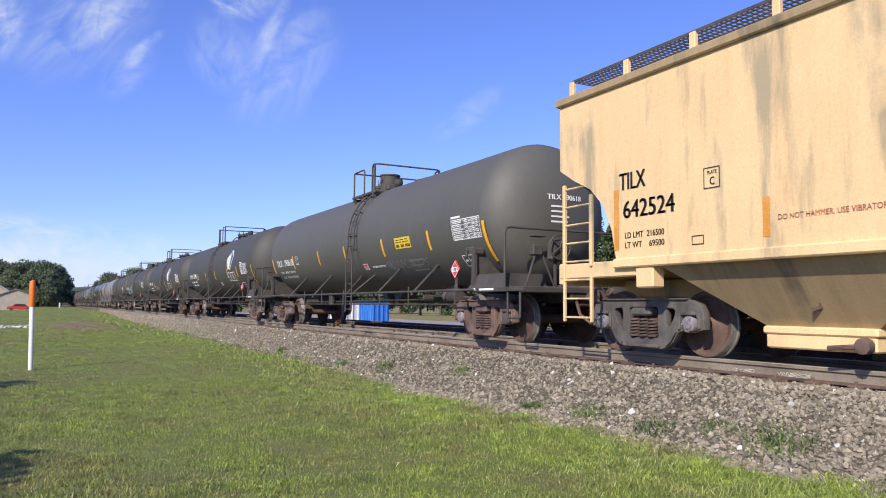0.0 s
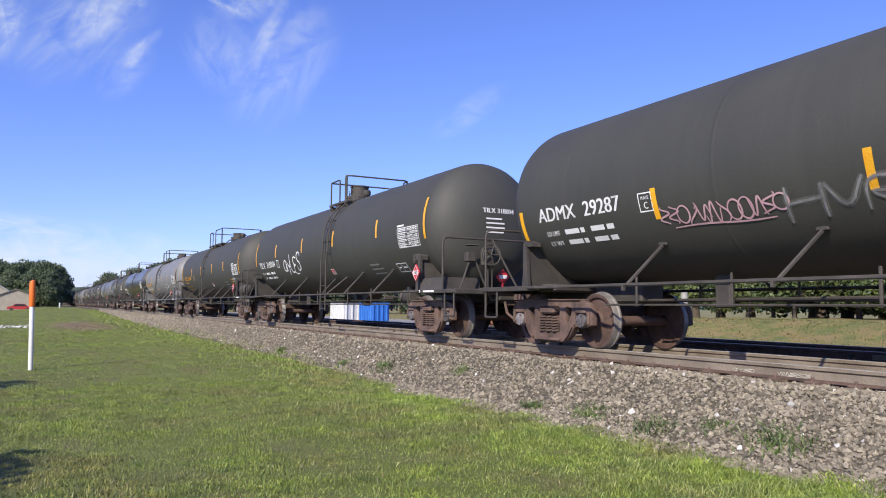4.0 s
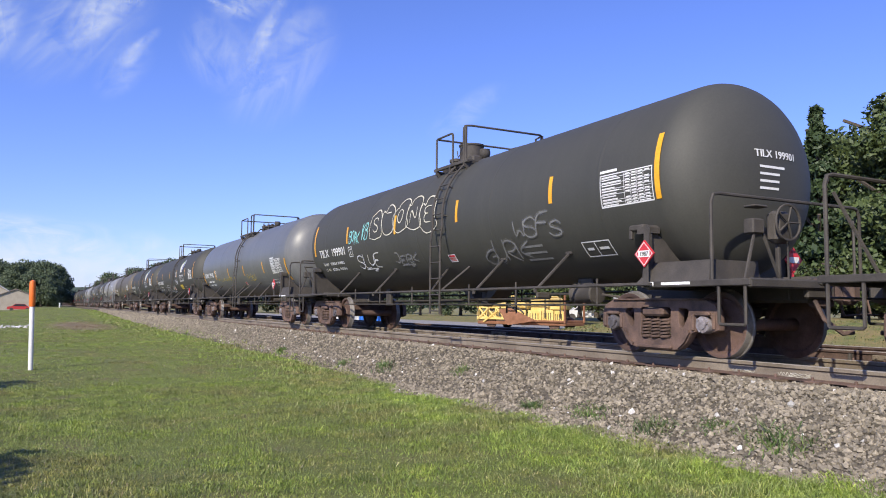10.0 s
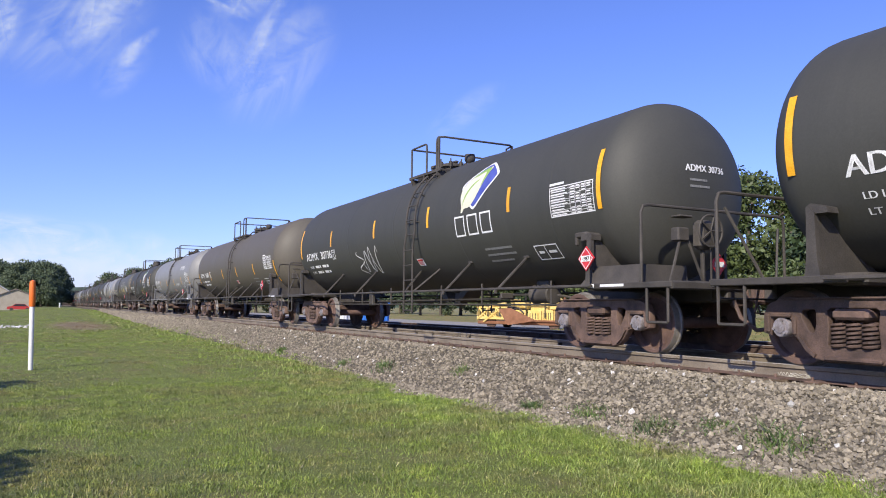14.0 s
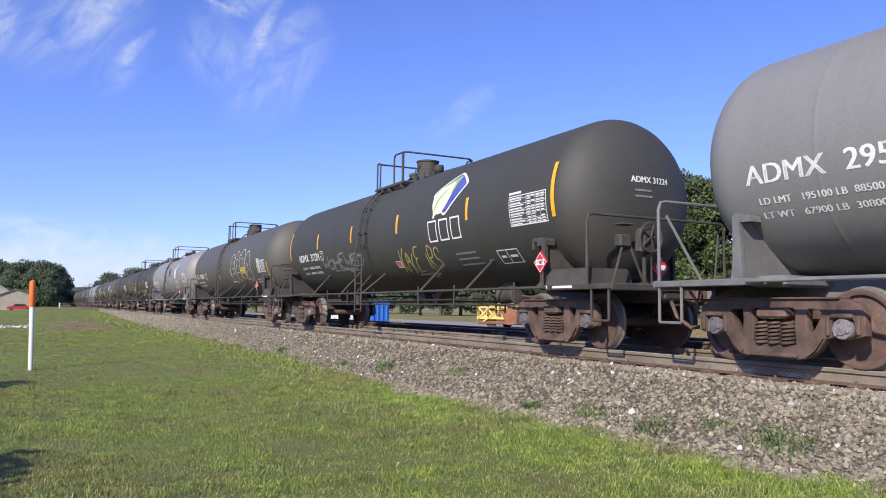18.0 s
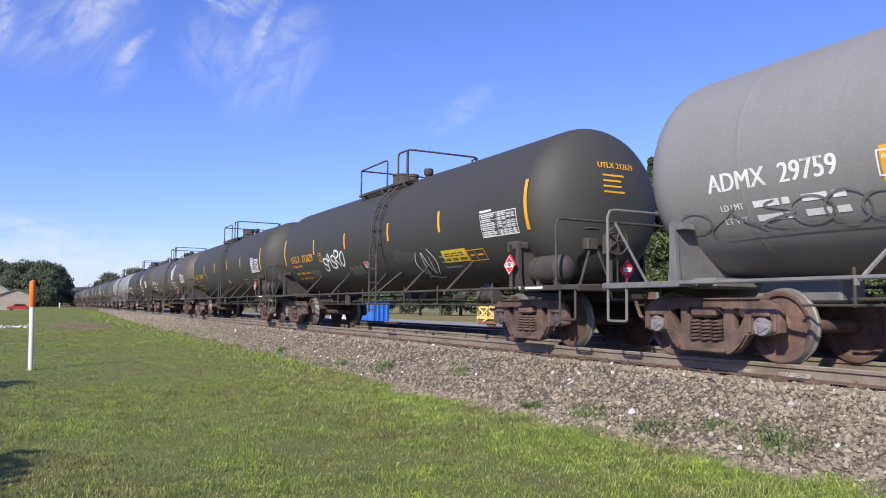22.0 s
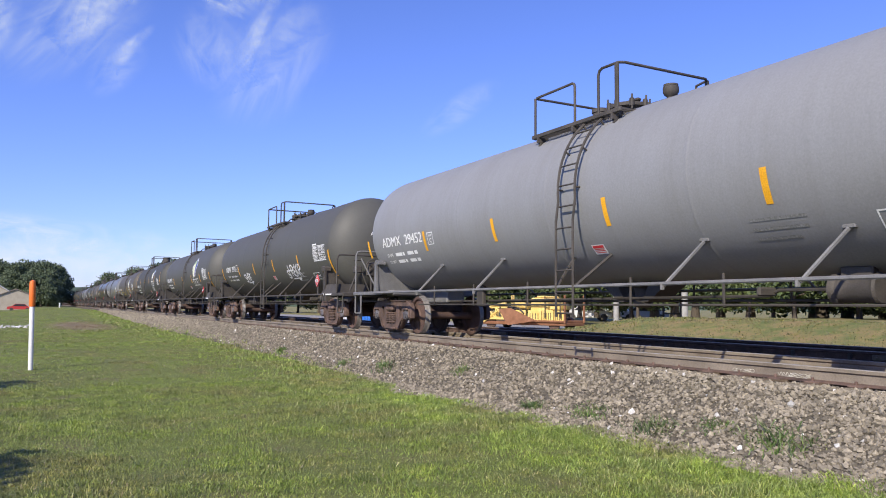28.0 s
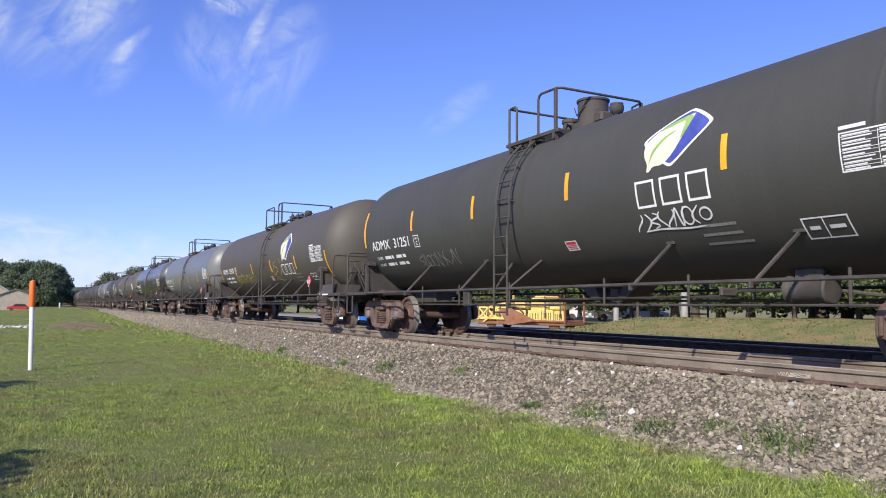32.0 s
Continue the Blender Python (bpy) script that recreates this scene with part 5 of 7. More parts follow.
def ground_z(x, y):
    z = GROUND + 0.05 * noise.noise((x * 0.25, y * 0.25, 0)) + 0.02 * noise.noise((x, y, 3))
    z += 0.62 * max(0.0, min(1.0, (y - 45) / 70.0)) ** 1.5 * max(0.0, min(1.0, (x + 6.0) / 6.0))
    if x > 14.0:
        z = -0.42 + 0.04 * noise.noise((x * 0.3, y * 0.3, 0))
        d = x - (19.5 - 0.2 * min(max(y, -20), 40) * 0.4)
        rise = max(0.0, min(1.0, d / 5.0)) * max(0.0, min(1.0, (30.0 - y) / 6.0))
        z += 0.72 * rise * rise * (3 - 2 * rise) + 0.06 * noise.noise((x * 0.8, y * 0.8, 2)) * rise
    elif x > edge_x(y) + 0.2:
        z -= 0.16
    return z


def dead_patch(nodes, links):
    """A patch of dead brown grass on the lawn, with a ragged edge."""
    tc = nodes.new("ShaderNodeTexCoord")
    mp = nodes.new("ShaderNodeMapping")
    mp.inputs["Location"].default_value, mp.inputs["Scale"].default_value = (-2.25 / 2.3, -56.0 / 11.0, 0), (1 / 2.3, 1 / 11.0, 0)
    links.new(tc.outputs["Object"], mp.inputs[0])
    ln = nodes.new("ShaderNodeVectorMath")
    ln.operation = 'LENGTH'
    links.new(mp.outputs[0], ln.inputs[0])
    rag = noise_of(nodes, links, 0.8, 4, 0.6)
    add = nodes.new("ShaderNodeMath")
    add.operation = 'ADD'
    links.new(ln.outputs["Value"], add.inputs[0])
    links.new(rag.outputs[0], add.inputs[1])
    mr = nodes.new("ShaderNodeMapRange")
    mr.inputs["From Min"].default_value, mr.inputs["From Max"].default_value = 1.55, 1.0
    mr.inputs["To Max"].default_value = 0.92
    links.new(add.outputs[0], mr.inputs[0])
    return mr.outputs[0]


def lawn_material(name, ramp, dry):
    m, nodes, links, bsdf = shader(name)
    broad = noise_of(nodes, links, 0.16, 5, 0.6)
    mid = noise_of(nodes, links, 1.1, 5, 0.65)
    fine = noise_of(nodes, links, 26.0, 5, 0.75)
    c1 = ramp_of(nodes, ramp)
    links.new(broad.outputs[0], c1.inputs[0])
    spot = ramp_of(nodes, [(0.52, (0, 0, 0)), (0.70, (1, 1, 1))])
    links.new(mid.outputs[0], spot.inputs[0])
    c3 = ramp_of(nodes, [(0.30, (0.62, 0.62, 0.62)), (0.70, (1.28, 1.28, 1.24))])
    links.new(fine.outputs[0], c3.inputs[0])
    out = mixed(nodes, links, spot.outputs[0], c1.outputs[0], dry)
    out = mixed(nodes, links, dead_patch(nodes, links), out, (0.235, 0.175, 0.105))
    # past the tracks the bank is drier
    sep = nodes.new("ShaderNodeSeparateXYZ")
    links.new(nodes.new("ShaderNodeTexCoord").outputs["Object"], sep.inputs[0])
    past = nodes.new("ShaderNodeMapRange")
    past.inputs["From Min"].default_value, past.inputs["From Max"].default_value = 12.0, 15.0
    links.new(sep.outputs[0], past.inputs[0])
    bank = ramp_of(nodes, [(0.36, (0.14, 0.18, 0.042)), (0.48, (0.235, 0.215, 0.070)), (0.56, (0.285, 0.228, 0.085)), (0.66, (0.32, 0.228, 0.10))])
    links.new(mid.outputs[0], bank.inputs[0])
    out = mixed(nodes, links, past.outputs[0], out, bank.outputs[0])
    out = mixed(nodes, links, 0.85, out, c3.outputs[0], 'MULTIPLY')
    links.new(out, bsdf.inputs["Base Color"])
    bsdf.inputs["Roughness"].default_value = 0.9
    bp = nodes.new("ShaderNodeBump")
    bp.inputs["Strength"].default_value, bp.inputs["Distance"].default_value = 0.8, 0.05
    links.new(fine.outputs[0], bp.inputs["Height"])
    links.new(bp.outputs[0], bsdf.inputs["Normal"])
    return m


LAWN = lawn_material("lawn_ground", [(0.30, (0.152, 0.152, 0.040)), (0.50, (0.162, 0.190, 0.042)), (0.72, (0.182, 0.222, 0.044))], (0.195, 0.168, 0.066))
_xs = [-900, -500, -250, -120, -70, -45, -30, -20] + [-14 + i * 0.7 for i in range(28)] + [5.4 + i * 0.3 for i in range(5)] + [6.9 + i * 0.8 for i in range(32)] + [34, 38, 45, 60, 90, 150, 300, 600, 1000]
_ys = [-300, -120, -50, -25, -12, -6] + [-2 + i * 0.8 for i in range(60)] + [47 + i * 4 for i in range(20)] + [130, 150, 180, 220, 280, 360, 500, 800, 1400, 2600, 4200]
ground = tagged(new("ground", grid_mesh("ground", _xs, _ys, ground_z, LAWN)), "mown lawn and verge beside the tracks", "ground", kind="structure")


def bed_z(x, y):
    """Height of the ballast across the tracks."""
    d = x - TRACK_X
    wob = 0.025 * noise.noise((x * 1.6, y * 1.6, 1))
    if d < -1.62:
        rim = max(-1.0, min(1.0, (x - edge_x(y)) / 0.3))
        return max(-0.20 - (-1.62 - d) * 0.62 + wob * 1.4, GROUND + 0.05 * noise.noise((x * 0.25, y * 0.25, 0)) + 0.02 * noise.noise((x, y, 3)) + 0.035 * rim)
    if d < -0.8:
        return -0.20 - 0.03 * max(0.0, min(1.0, (d + 1.25) / 0.2)) + wob
    if d < 7.2:
        return -0.255 + wob
    return -0.255 - (d - 7.2) * 0.2 + wob


_bx = [5.2 + i * 0.1 for i in range(25)] + [7.7 + i * 0.4 for i in range(24)]
_by = [-30, -10] + [0 + i * 0.4 for i in range(110)] + [44 + i * 5 for i in range(20)] + [160, 220, 300, 400, 600, 900, 1500]
# Oily ballast, browned further to offset blue skylight in the train's shade.
OILY_WARMED = surface("oily_warmed_ballast", (0.120, 0.068, 0.020), (0.310, 0.190, 0.062), 14.0, (0.85, 0.95), 0, 1.0, 22, fine=30)
_bed_mesh = grid_mesh("ballast_bed", _bx, _by, bed_z, BED)
_bed_mesh.materials.append(OILY_WARMED)
for _f in _bed_mesh.polygons:
    if _f.center.x > TRACK_X - 0.78:
        _f.material_index = 1
bed = tagged(new("ballast_bed", _bed_mesh), "grey crushed stone ballast under the tracks", "ballast", kind="structure")

GRIT = surface("gravel_yard", (0.24, 0.225, 0.20), (0.40, 0.375, 0.345), 3.0, (0.85, 0.95), 0, 0.5, 20)
yard = tagged(new("gravel_yard", grid_mesh("gravel_yard", [14.6, 15.4, 16.4, 17.4, 18.6, 20, 22, 24, 26], [-30, 0, 8, 16, 24] + [28 + i * 3 for i in range(10)] + [70, 110],
              lambda x, y: -0.36 + 0.02 * noise.noise((x, y, 7)) - (0.5 if x > 16.5 and y < 25 else 0.0), GRIT)), "pale gravel yard strip beyond the tracks", "gravel", kind="structure")


def rail_mesh(y0, y1):
    """Rail section: head, web and foot, with a polished top."""
    s = Shape()
    sec = [(-0.076, -0.186), (0.076, -0.186), (0.076, -0.172), (0.012, -0.155), (0.010, -0.06), (0.037, -0.045), (0.037, -0.008), (0.030, 0.0), (-0.030, 0.0), (-0.037, -0.008), (-0.037, -0.045), (-0.010, -0.06), (-0.012, -0.155), (-0.076, -0.172)]
    n = len(sec)
    V = [(x, y, z) for y in (y0, y1) for x, z in sec]
    for i in range(n):
        s.now = 1 if i in (7, 6, 8) else 2 if i in (0, 1, 2, 12, 13) else 0
        s.add([V[i], V[(i + 1) % n], V[n + (i + 1) % n], V[n + i]], [(0, 1, 2, 3)])
    return s.mesh("rail", [RAIL, RAILTOP, IRON])


TRACKS = [TRACK_X, TRACK_X + 3.95]


def lay_tracks():
    rail = rail_mesh(-60, 1500)
    tie = Shape().box((0, 0, -0.275), (2.6, 0.23, 0.18), 0.015).mesh("tie", TIE)
    s = Shape()
    s.box((0, 0, -0.178), (0.36, 0.19, 0.022), 0.004)
    plate = s.mesh("tie_plate", IRON)
    s = Shape()
    for dx in (-0.085, 0.085):
        s.box((dx, 0.05, -0.15), (0.03, 0.03, 0.05), 0.006)
    spikes = s.mesh("spike_pair", IRON)
    s = Shape()
    s.box((0, 0, -0.11), (0.16, 0.05, 0.11), 0.01)
    anchor = s.mesh("rail_anchor", STEEL)
    s = Shape()
    s.box((-0.03, 0, -0.10), (0.035, 0.92, 0.09), 0.01)
    for j in range(6):
        s.turned([(0.018, 0), (0.018, 0.03)], (-0.045, -0.38 + j * 0.152, -0.10), (-1, 0, 0), 6)
    joint = s.mesh("joint_bar", RAIL)
    rng = random.Random(3)
    for i, x in enumerate(TRACKS):
        track = thing("railway_track", "steel rails on dark timber ties in ballast", "track", "tracks", "structure", (x, 0, 0))
        rails = [put("rail", rail, track, (dx, 0, 0), mat=IRON if i else None, label="weathered steel rail with polished head") for dx in (-0.7525, 0.7525)]
        for j in range(150 if i == 0 else 70):
            y = 0.5 + j * 0.53 + rng.uniform(-0.02, 0.02)
            put("tie", tie, track, (rng.uniform(-0.05, 0.05), y, rng.uniform(-0.012, 0.004)))
            if j < 60:
                for dx in (-0.7525, 0.7525):
                    put("tie_plate", plate, track, (dx, y, 0))
                    put("spike_pair", spikes, track, (dx, y, 0))
                    if rng.random() < 0.22 and (i or dx > 0):
                        put("rail_anchor", anchor, track, (dx, y + 0.14, 0))
        if i == 0:
            for y, w, n in ((7.07, 0.33, 6), (6.37, 0.44, 8)):
                decal(rails[0], "chalk_mark", scrawl(n, w, 0.042, n, 0.006), y, -0.145, SPRAY["cream"], "pale chalk scribble on the rail", 0.004, -0.0125)
        for y in (5.2, 17.1, 29.0):
            put("joint_bar", joint, track, (0.7525 if i == 0 else -0.7525, y + i * 2.0, 0), label="bolted joint bar")


lay_tracks()


def stones(name, n, pick, size, mat, seed, label):
    """Loose angular stones in one mesh: pick gives x, y; they lie on the bed."""
    rng = np.random.default_rng(seed)
    base = np.array([(1, 0, 0), (-1, 0, 0), (0, 1, 0), (0, -1, 0), (0, 0, 1), (0, 0, -1), (0.7, 0.7, 0.3), (-0.7, -0.6, 0.35)], float)
    tri = np.array([(0, 6, 4), (6, 2, 4), (2, 1, 4), (1, 7, 4), (7, 3, 4), (3, 0, 4), (6, 0, 5), (2, 6, 5), (1, 2, 5), (7, 1, 5), (3, 7, 5), (0, 3, 5)])
    P = pick(rng, n)
    n = len(P)
    r = (size[0] + (size[1] - size[0]) * rng.random(n) ** 2) * np.clip(P[:, 1] / 28.0, 1.0, 2.2)
    V = base[None] * (1 + rng.uniform(-0.35, 0.35, (n, 8, 1))) * r[:, None, None] * (0.6 + 0.6 * rng.random((n, 1, 3)))
    a = rng.random(n) * 6.283
    b = rng.normal(0, 0.5, n)
    ca, sa, cb, sb = np.cos(a), np.sin(a), np.cos(b), np.sin(b)
    x, y, z = V[..., 0], V[..., 1], V[..., 2]
    y, z = y * cb[:, None] - z * sb[:, None], y * sb[:, None] + z * cb[:, None]
    x, y = x * ca[:, None] - y * sa[:, None], x * sa[:, None] + y * ca[:, None]
    V = np.stack([x, y, z], -1) + P[:, None, :]
    V[..., 2] += r[:, None] * 0.25
    F = (tri[None] + (np.arange(n) * 8)[:, None, None]).reshape(-1, 3)
    me = bpy.data.meshes.new(name)
    me.from_pydata(V.reshape(-1, 3).tolist(), [], F.tolist())
    me.materials.append(mat)
    return tagged(new(name, me), label, "gravel", kind="stuff")


def on_bed(x0, x1, y0, y1, power=1.0):
    def pick(rng, n):
        xs = rng.uniform(x0, x1, n)
        ys = y0 + (y1 - y0) * rng.random(n) ** power
        return np.array([(x, y, bed_z(x, y)) for x, y in zip(xs, ys) if x > edge_x(y) - 0.12])
    return pick


stones("ballast_stones", 108000, on_bed(5.3, 7.80, 2.0, 120.0, 2.3), (0.016, 0.041), STONE, 1, "loose grey angular ballast stones")
stones("ballast_stones", 5000, on_bed(7.78, 8.05, 2.0, 60.0, 1.8), (0.014, 0.036), STONE, 4, "loose grey ballast stones against the tie ends")
stones("ballast_stones", 9000, on_bed(8.2, 12.05, 2.0, 30.0, 1.6), (0.012, 0.032), STONE, 2, "loose grey ballast stones between the rails")
PALE = surface("pale_limestone", (0.50, 0.48, 0.44), (0.72, 0.70, 0.66), 4.0, (0.8, 0.95), 0, 0.2, islands=True)
stones("pale_stones", 430, on_bed(5.3, 7.7, 2.0, 32.0, 1.6), (0.018, 0.050), PALE, 5, "scattered whitish stones in the ballast")


def on_strip(rng, n):
    xs = rng.uniform(-4.1, -0.8, n)
    ys = 53.6 + 1.0 * (xs + 1.6) * 0.8 + rng.normal(0, 1.3, n)
    return np.array([(x, y, ground_z(x, y)) for x, y in zip(xs, ys)])


stones("pale_stones", 120, on_strip, (0.02, 0.06), PALE, 6, "strip of pale broken stone on the lawn")


def blades(name, n, pick, height, mat, seed, label, category="grass", width=0.006):
    """Bent blades, two faces each, in one mesh."""
    rng = np.random.default_rng(seed)
    P = pick(rng, n)
    n = len(P)
    clump = np.array([0.55 + 0.9 * max(0.0, noise.noise((p[0] * 1.7, p[1] * 1.7, seed)) + 0.25) for p in P])
    h = (height[0] + (height[1] - height[0]) * rng.random(n) ** 2.2) * clump
    a = rng.random(n) * 6.283
    lean = rng.normal(0, 1.05, (n, 2))
    w = width * (0.7 + 0.8 * rng.random(n)) * np.clip(P[:, 1] / 13.0, 1.0, 5.0)
    dx, dy = np.cos(a) * w, np.sin(a) * w
    z0 = P[:, 2]
    zero = np.zeros(n)
    rows = [np.stack([P[:, 0] - dx, P[:, 1] - dy, z0 - 0.01], -1), np.stack([P[:, 0] + dx, P[:, 1] + dy, z0 - 0.01], -1)]
    mx, my = P[:, 0] + lean[:, 0] * h * 0.35, P[:, 1] + lean[:, 1] * h * 0.35
    rows += [np.stack([mx + dx * 0.8, my + dy * 0.8, z0 + h * 0.6], -1), np.stack([mx - dx * 0.8, my - dy * 0.8, z0 + h * 0.6], -1)]
    rows += [np.stack([P[:, 0] + lean[:, 0] * h, P[:, 1] + lean[:, 1] * h, z0 + h * (0.95 - 0.2 * np.abs(lean[:, 0]))], -1)]
    V = np.stack(rows, 1).reshape(-1, 3)
    k = (np.arange(n) * 5)[:, None]
    quads = (np.array([[0, 1, 2, 3]]) + k).tolist()
    tips = (np.array([[3, 2, 4]]) + k).tolist()
    me = bpy.data.meshes.new(name)
    me.from_pydata(V.tolist(), [], quads + tips)
    me.materials.append(mat)
    return tagged(new(name, me), label, category, kind="stuff")


def blade_material(name, ramp):
    m, nodes, links, bsdf = shader(name)
    geo = nodes.new("ShaderNodeNewGeometry")
    col = ramp_of(nodes, ramp)
    links.new(geo.outputs["Random Per Island"], col.inputs[0])
    patch = noise_of(nodes, links, 0.7, 4, 0.6)
    tint = ramp_of(nodes, [(0.37, (1.06, 0.86, 1.12)), (0.49, (0.98, 0.97, 1.0)), (0.62, (1.04, 1.13, 0.78))])
    links.new(patch.outputs[0], tint.inputs[0])
    out = mixed(nodes, links, 1.0, col.outputs[0], tint.outputs[0], 'MULTIPLY')
    tuft = ramp_of(nodes, [(0.38, (0.55, 0.60, 0.60)), (0.50, (0.97, 1.0, 0.98)), (0.62, (1.36, 1.32, 1.15))])
    links.new(noise_of(nodes, links, 3.4, 6, 0.78).outputs[0], tuft.inputs[0])
    out = mixed(nodes, links, 1.0, out, tuft.outputs[0], 'MULTIPLY')
    out = mixed(nodes, links, dead_patch(nodes, links), out, (0.25, 0.185, 0.115))
    links.new(out, bsdf.inputs["Base Color"])
    bsdf.inputs["Roughness"].default_value = 0.55
    bsdf.inputs["Subsurface Weight"].default_value = 0.0
    return m


BLADE = blade_material("lawn_blades", [(0.0, (0.128, 0.172, 0.036)), (0.40, (0.190, 0.238, 0.052)), (0.80, (0.240, 0.278, 0.070)), (0.96, (0.26, 0.265, 0.09)), (1.0, (0.44, 0.40, 0.25))])
LUSH = blade_material("verge_blades", [(0.0, (0.12, 0.17, 0.030)), (0.5, (0.225, 0.285, 0.068)), (0.85, (0.305, 0.355, 0.11)), (1.0, (0.42, 0.42, 0.18))])
WEED = blade_material("weed_blades", [(0.0, (0.07, 0.12, 0.035)), (0.6, (0.13, 0.19, 0.06)), (1.0, (0.19, 0.22, 0.09))])


def on_lawn(y0, y1, power):
    def pick(rng, n):
        ys = y0 + (y1 - y0) * rng.random(n) ** power
        xs = rng.uniform(0, 1, n)
        P = []
        for u, y in zip(xs, ys):
            left = -0.8 - 0.056 * y
            x = left + u * (6.4 - left)
            if x < edge_x(y) - 0.25 * rng.random():
                P.append((x, y, ground_z(x, y)))
        return np.array(P)
    return pick


def on_verge(y0, y1, power):
    def pick(rng, n):
        ys = y0 + (y1 - y0) * rng.random(n) ** power
        P = []
        for y in ys:
            x = edge_x(y) + 0.12 - abs(rng.normal(0, 0.95))
            P.append((x, y, max(ground_z(x, y), bed_z(x, y) if x > 5.2 else -9)))
        return np.array(P)
    return pick


blades("lawn_grass", 260000, on_lawn(3.6, 15.0, 1.0), (0.010, 0.056), BLADE, 11, "short uneven lawn grass with dry blades", width=0.0030)
blades("lawn_grass", 42000, on_lawn(42.0, 150.0, 1.7), (0.02, 0.06), BLADE, 15, "short uneven lawn grass with dry blades", width=0.006)
blades("lawn_grass", 105000, on_lawn(15.0, 42.0, 1.15), (0.012, 0.050), BLADE, 12, "short uneven lawn grass with dry blades", width=0.0036)
blades("verge_grass", 66000, on_verge(3.0, 16.0, 1.0), (0.02, 0.10), LUSH, 13, "bright taller grass at the ballast edge", width=0.0034)
blades("verge_grass", 16000, on_verge(16.0, 120.0, 1.7), (0.03, 0.14), LUSH, 14, "bright taller grass at the ballast edge", width=0.005)


def on_bank(rng, n):
    ys = 4 + 36 * rng.random(n)
    xs = 15.0 + 10 * rng.random(n)
    return np.array([(x, y, ground_z(x, y)) for x, y in zip(xs, ys)])


DRY = blade_material("bank_blades", [(0.0, (0.11, 0.125, 0.040)), (0.6, (0.18, 0.172, 0.065)), (1.0, (0.23, 0.195, 0.085))])
blades("bank_grass", 26000, on_bank, (0.02, 0.10), DRY, 16, "dry yellowish grass on the bank", width=0.012)


def weeds():
    rng = random.Random(8)
    spots = [(6.45, 17.2), (6.55, 14.9), (6.26, 9.05), (6.38, 6.7), (6.57, 6.0), (6.43, 22.5), (6.5, 5.15), (6.8, 12.1), (6.42, 7.95)]
    for i, (x, y) in enumerate(spots):
        k = 0.5 + 0.5 * rng.random()

        def pick(r, n, x=x, y=y, k=k):
            return np.array([(a, b, bed_z(a, b)) for a, b in zip(x + r.normal(0, 0.10 * k, n), y + r.normal(0, 0.22 * k, n))])
        blades("weed_tuft", 260, pick, (0.04, 0.17 * k + 0.05), WEED, 30 + i, "low green weed tuft in the ballast", "weed")


weeds()


def thin_post(name, label, at, r, h, mat, cap=None):
    p = thing(name, label, "post", at=at)
    s = Shape()
    s.turned([(r, 0.0), (r, h * 0.98), (r * 0.8, h)], (0, 0, 0), (0, 0, 1), 14)
    put("post", s.mesh("post", mat, 40), p)
    return p


POST_WHITE = surface("white_post_plastic", (0.72, 0.72, 0.70), (0.82, 0.82, 0.80), 3, (0.4, 0.55), 0, 0.02)
POST_ORANGE = surface("orange_post_plastic", (0.80, 0.16, 0.02), (0.88, 0.21, 0.03), 3, (0.4, 0.55), 0, 0.02)


def post_marker():
    p = thin_post("marker_post", "white plastic marker post with an orange top", (-0.19, 19.63, GROUND - 0.03), 0.052, 1.50, POST_WHITE)
    t = Shape()
    t.turned([(0.060, 1.46), (0.066, 1.48), (0.066, 1.98), (0.055, 2.04), (0.01, 2.07)], (0, 0, 0), (0, 0, 1), 16)
    put("top", t.mesh("top", POST_ORANGE, 40), p, label="orange plastic sleeve")
    p.rotation_euler = (0, radians(-1.3), 0)


post_marker()
CONCRETE = surface("pale_concrete", (0.30, 0.29, 0.27), (0.42, 0.41, 0.38), 3, (0.8, 0.95), 0, 0.3)
for at, h in (((26.53, 25.82, 0.0), 1.5), ((29.1, 33.55, -0.2), 1.6)):
    thin_post("concrete_post", "weathered pale concrete post on the bank", at, 0.16, h, CONCRETE)
for at in ((3.27, 190.0, -0.5), (4.9, 260.0, -0.5)):
    thin_post("small_post", "small white trackside post in the grass", at, 0.16, 1.3, POST_WHITE)


# ---- trees ----
def leaf_material(name, dark, light):
    m, nodes, links, bsdf = shader(name)
    geo = nodes.new("ShaderNodeNewGeometry")
    col = ramp_of(nodes, [(0.0, dark), (1.0, light)])
    links.new(geo.outputs["Random Per Island"], col.inputs[0])
    info = nodes.new("ShaderNodeObjectInfo")
    var = ramp_of(nodes, [(0.0, (0.8, 0.85, 0.8)), (1.0, (1.2, 1.12, 1.0))])
    links.new(info.outputs["Random"], var.inputs[0])
    out = mixed(nodes, links, 1.0, col.outputs[0], var.outputs[0], 'MULTIPLY')
    links.new(out, bsdf.inputs["Base Color"])
    bsdf.inputs["Roughness"].default_value = 0.6
    return m


LEAF = leaf_material("tree_leaves", (0.042, 0.063, 0.022), (0.102, 0.138, 0.042))
# Distance haze put into the leaf colour: paler and bluer than near leaves.
HAZED_LEAF = leaf_material("hazed_distant_leaves", (0.062, 0.090, 0.055), (0.125, 0.165, 0.090))
FIR = leaf_material("fir_needles", (0.028, 0.05, 0.022), (0.06, 0.095, 0.035))
BARK = surface("tree_bark", (0.05, 0.04, 0.03), (0.13, 0.105, 0.08), 4, (0.85, 0.95), 0, 0.6, 20, stretch=(6, 6, 1))


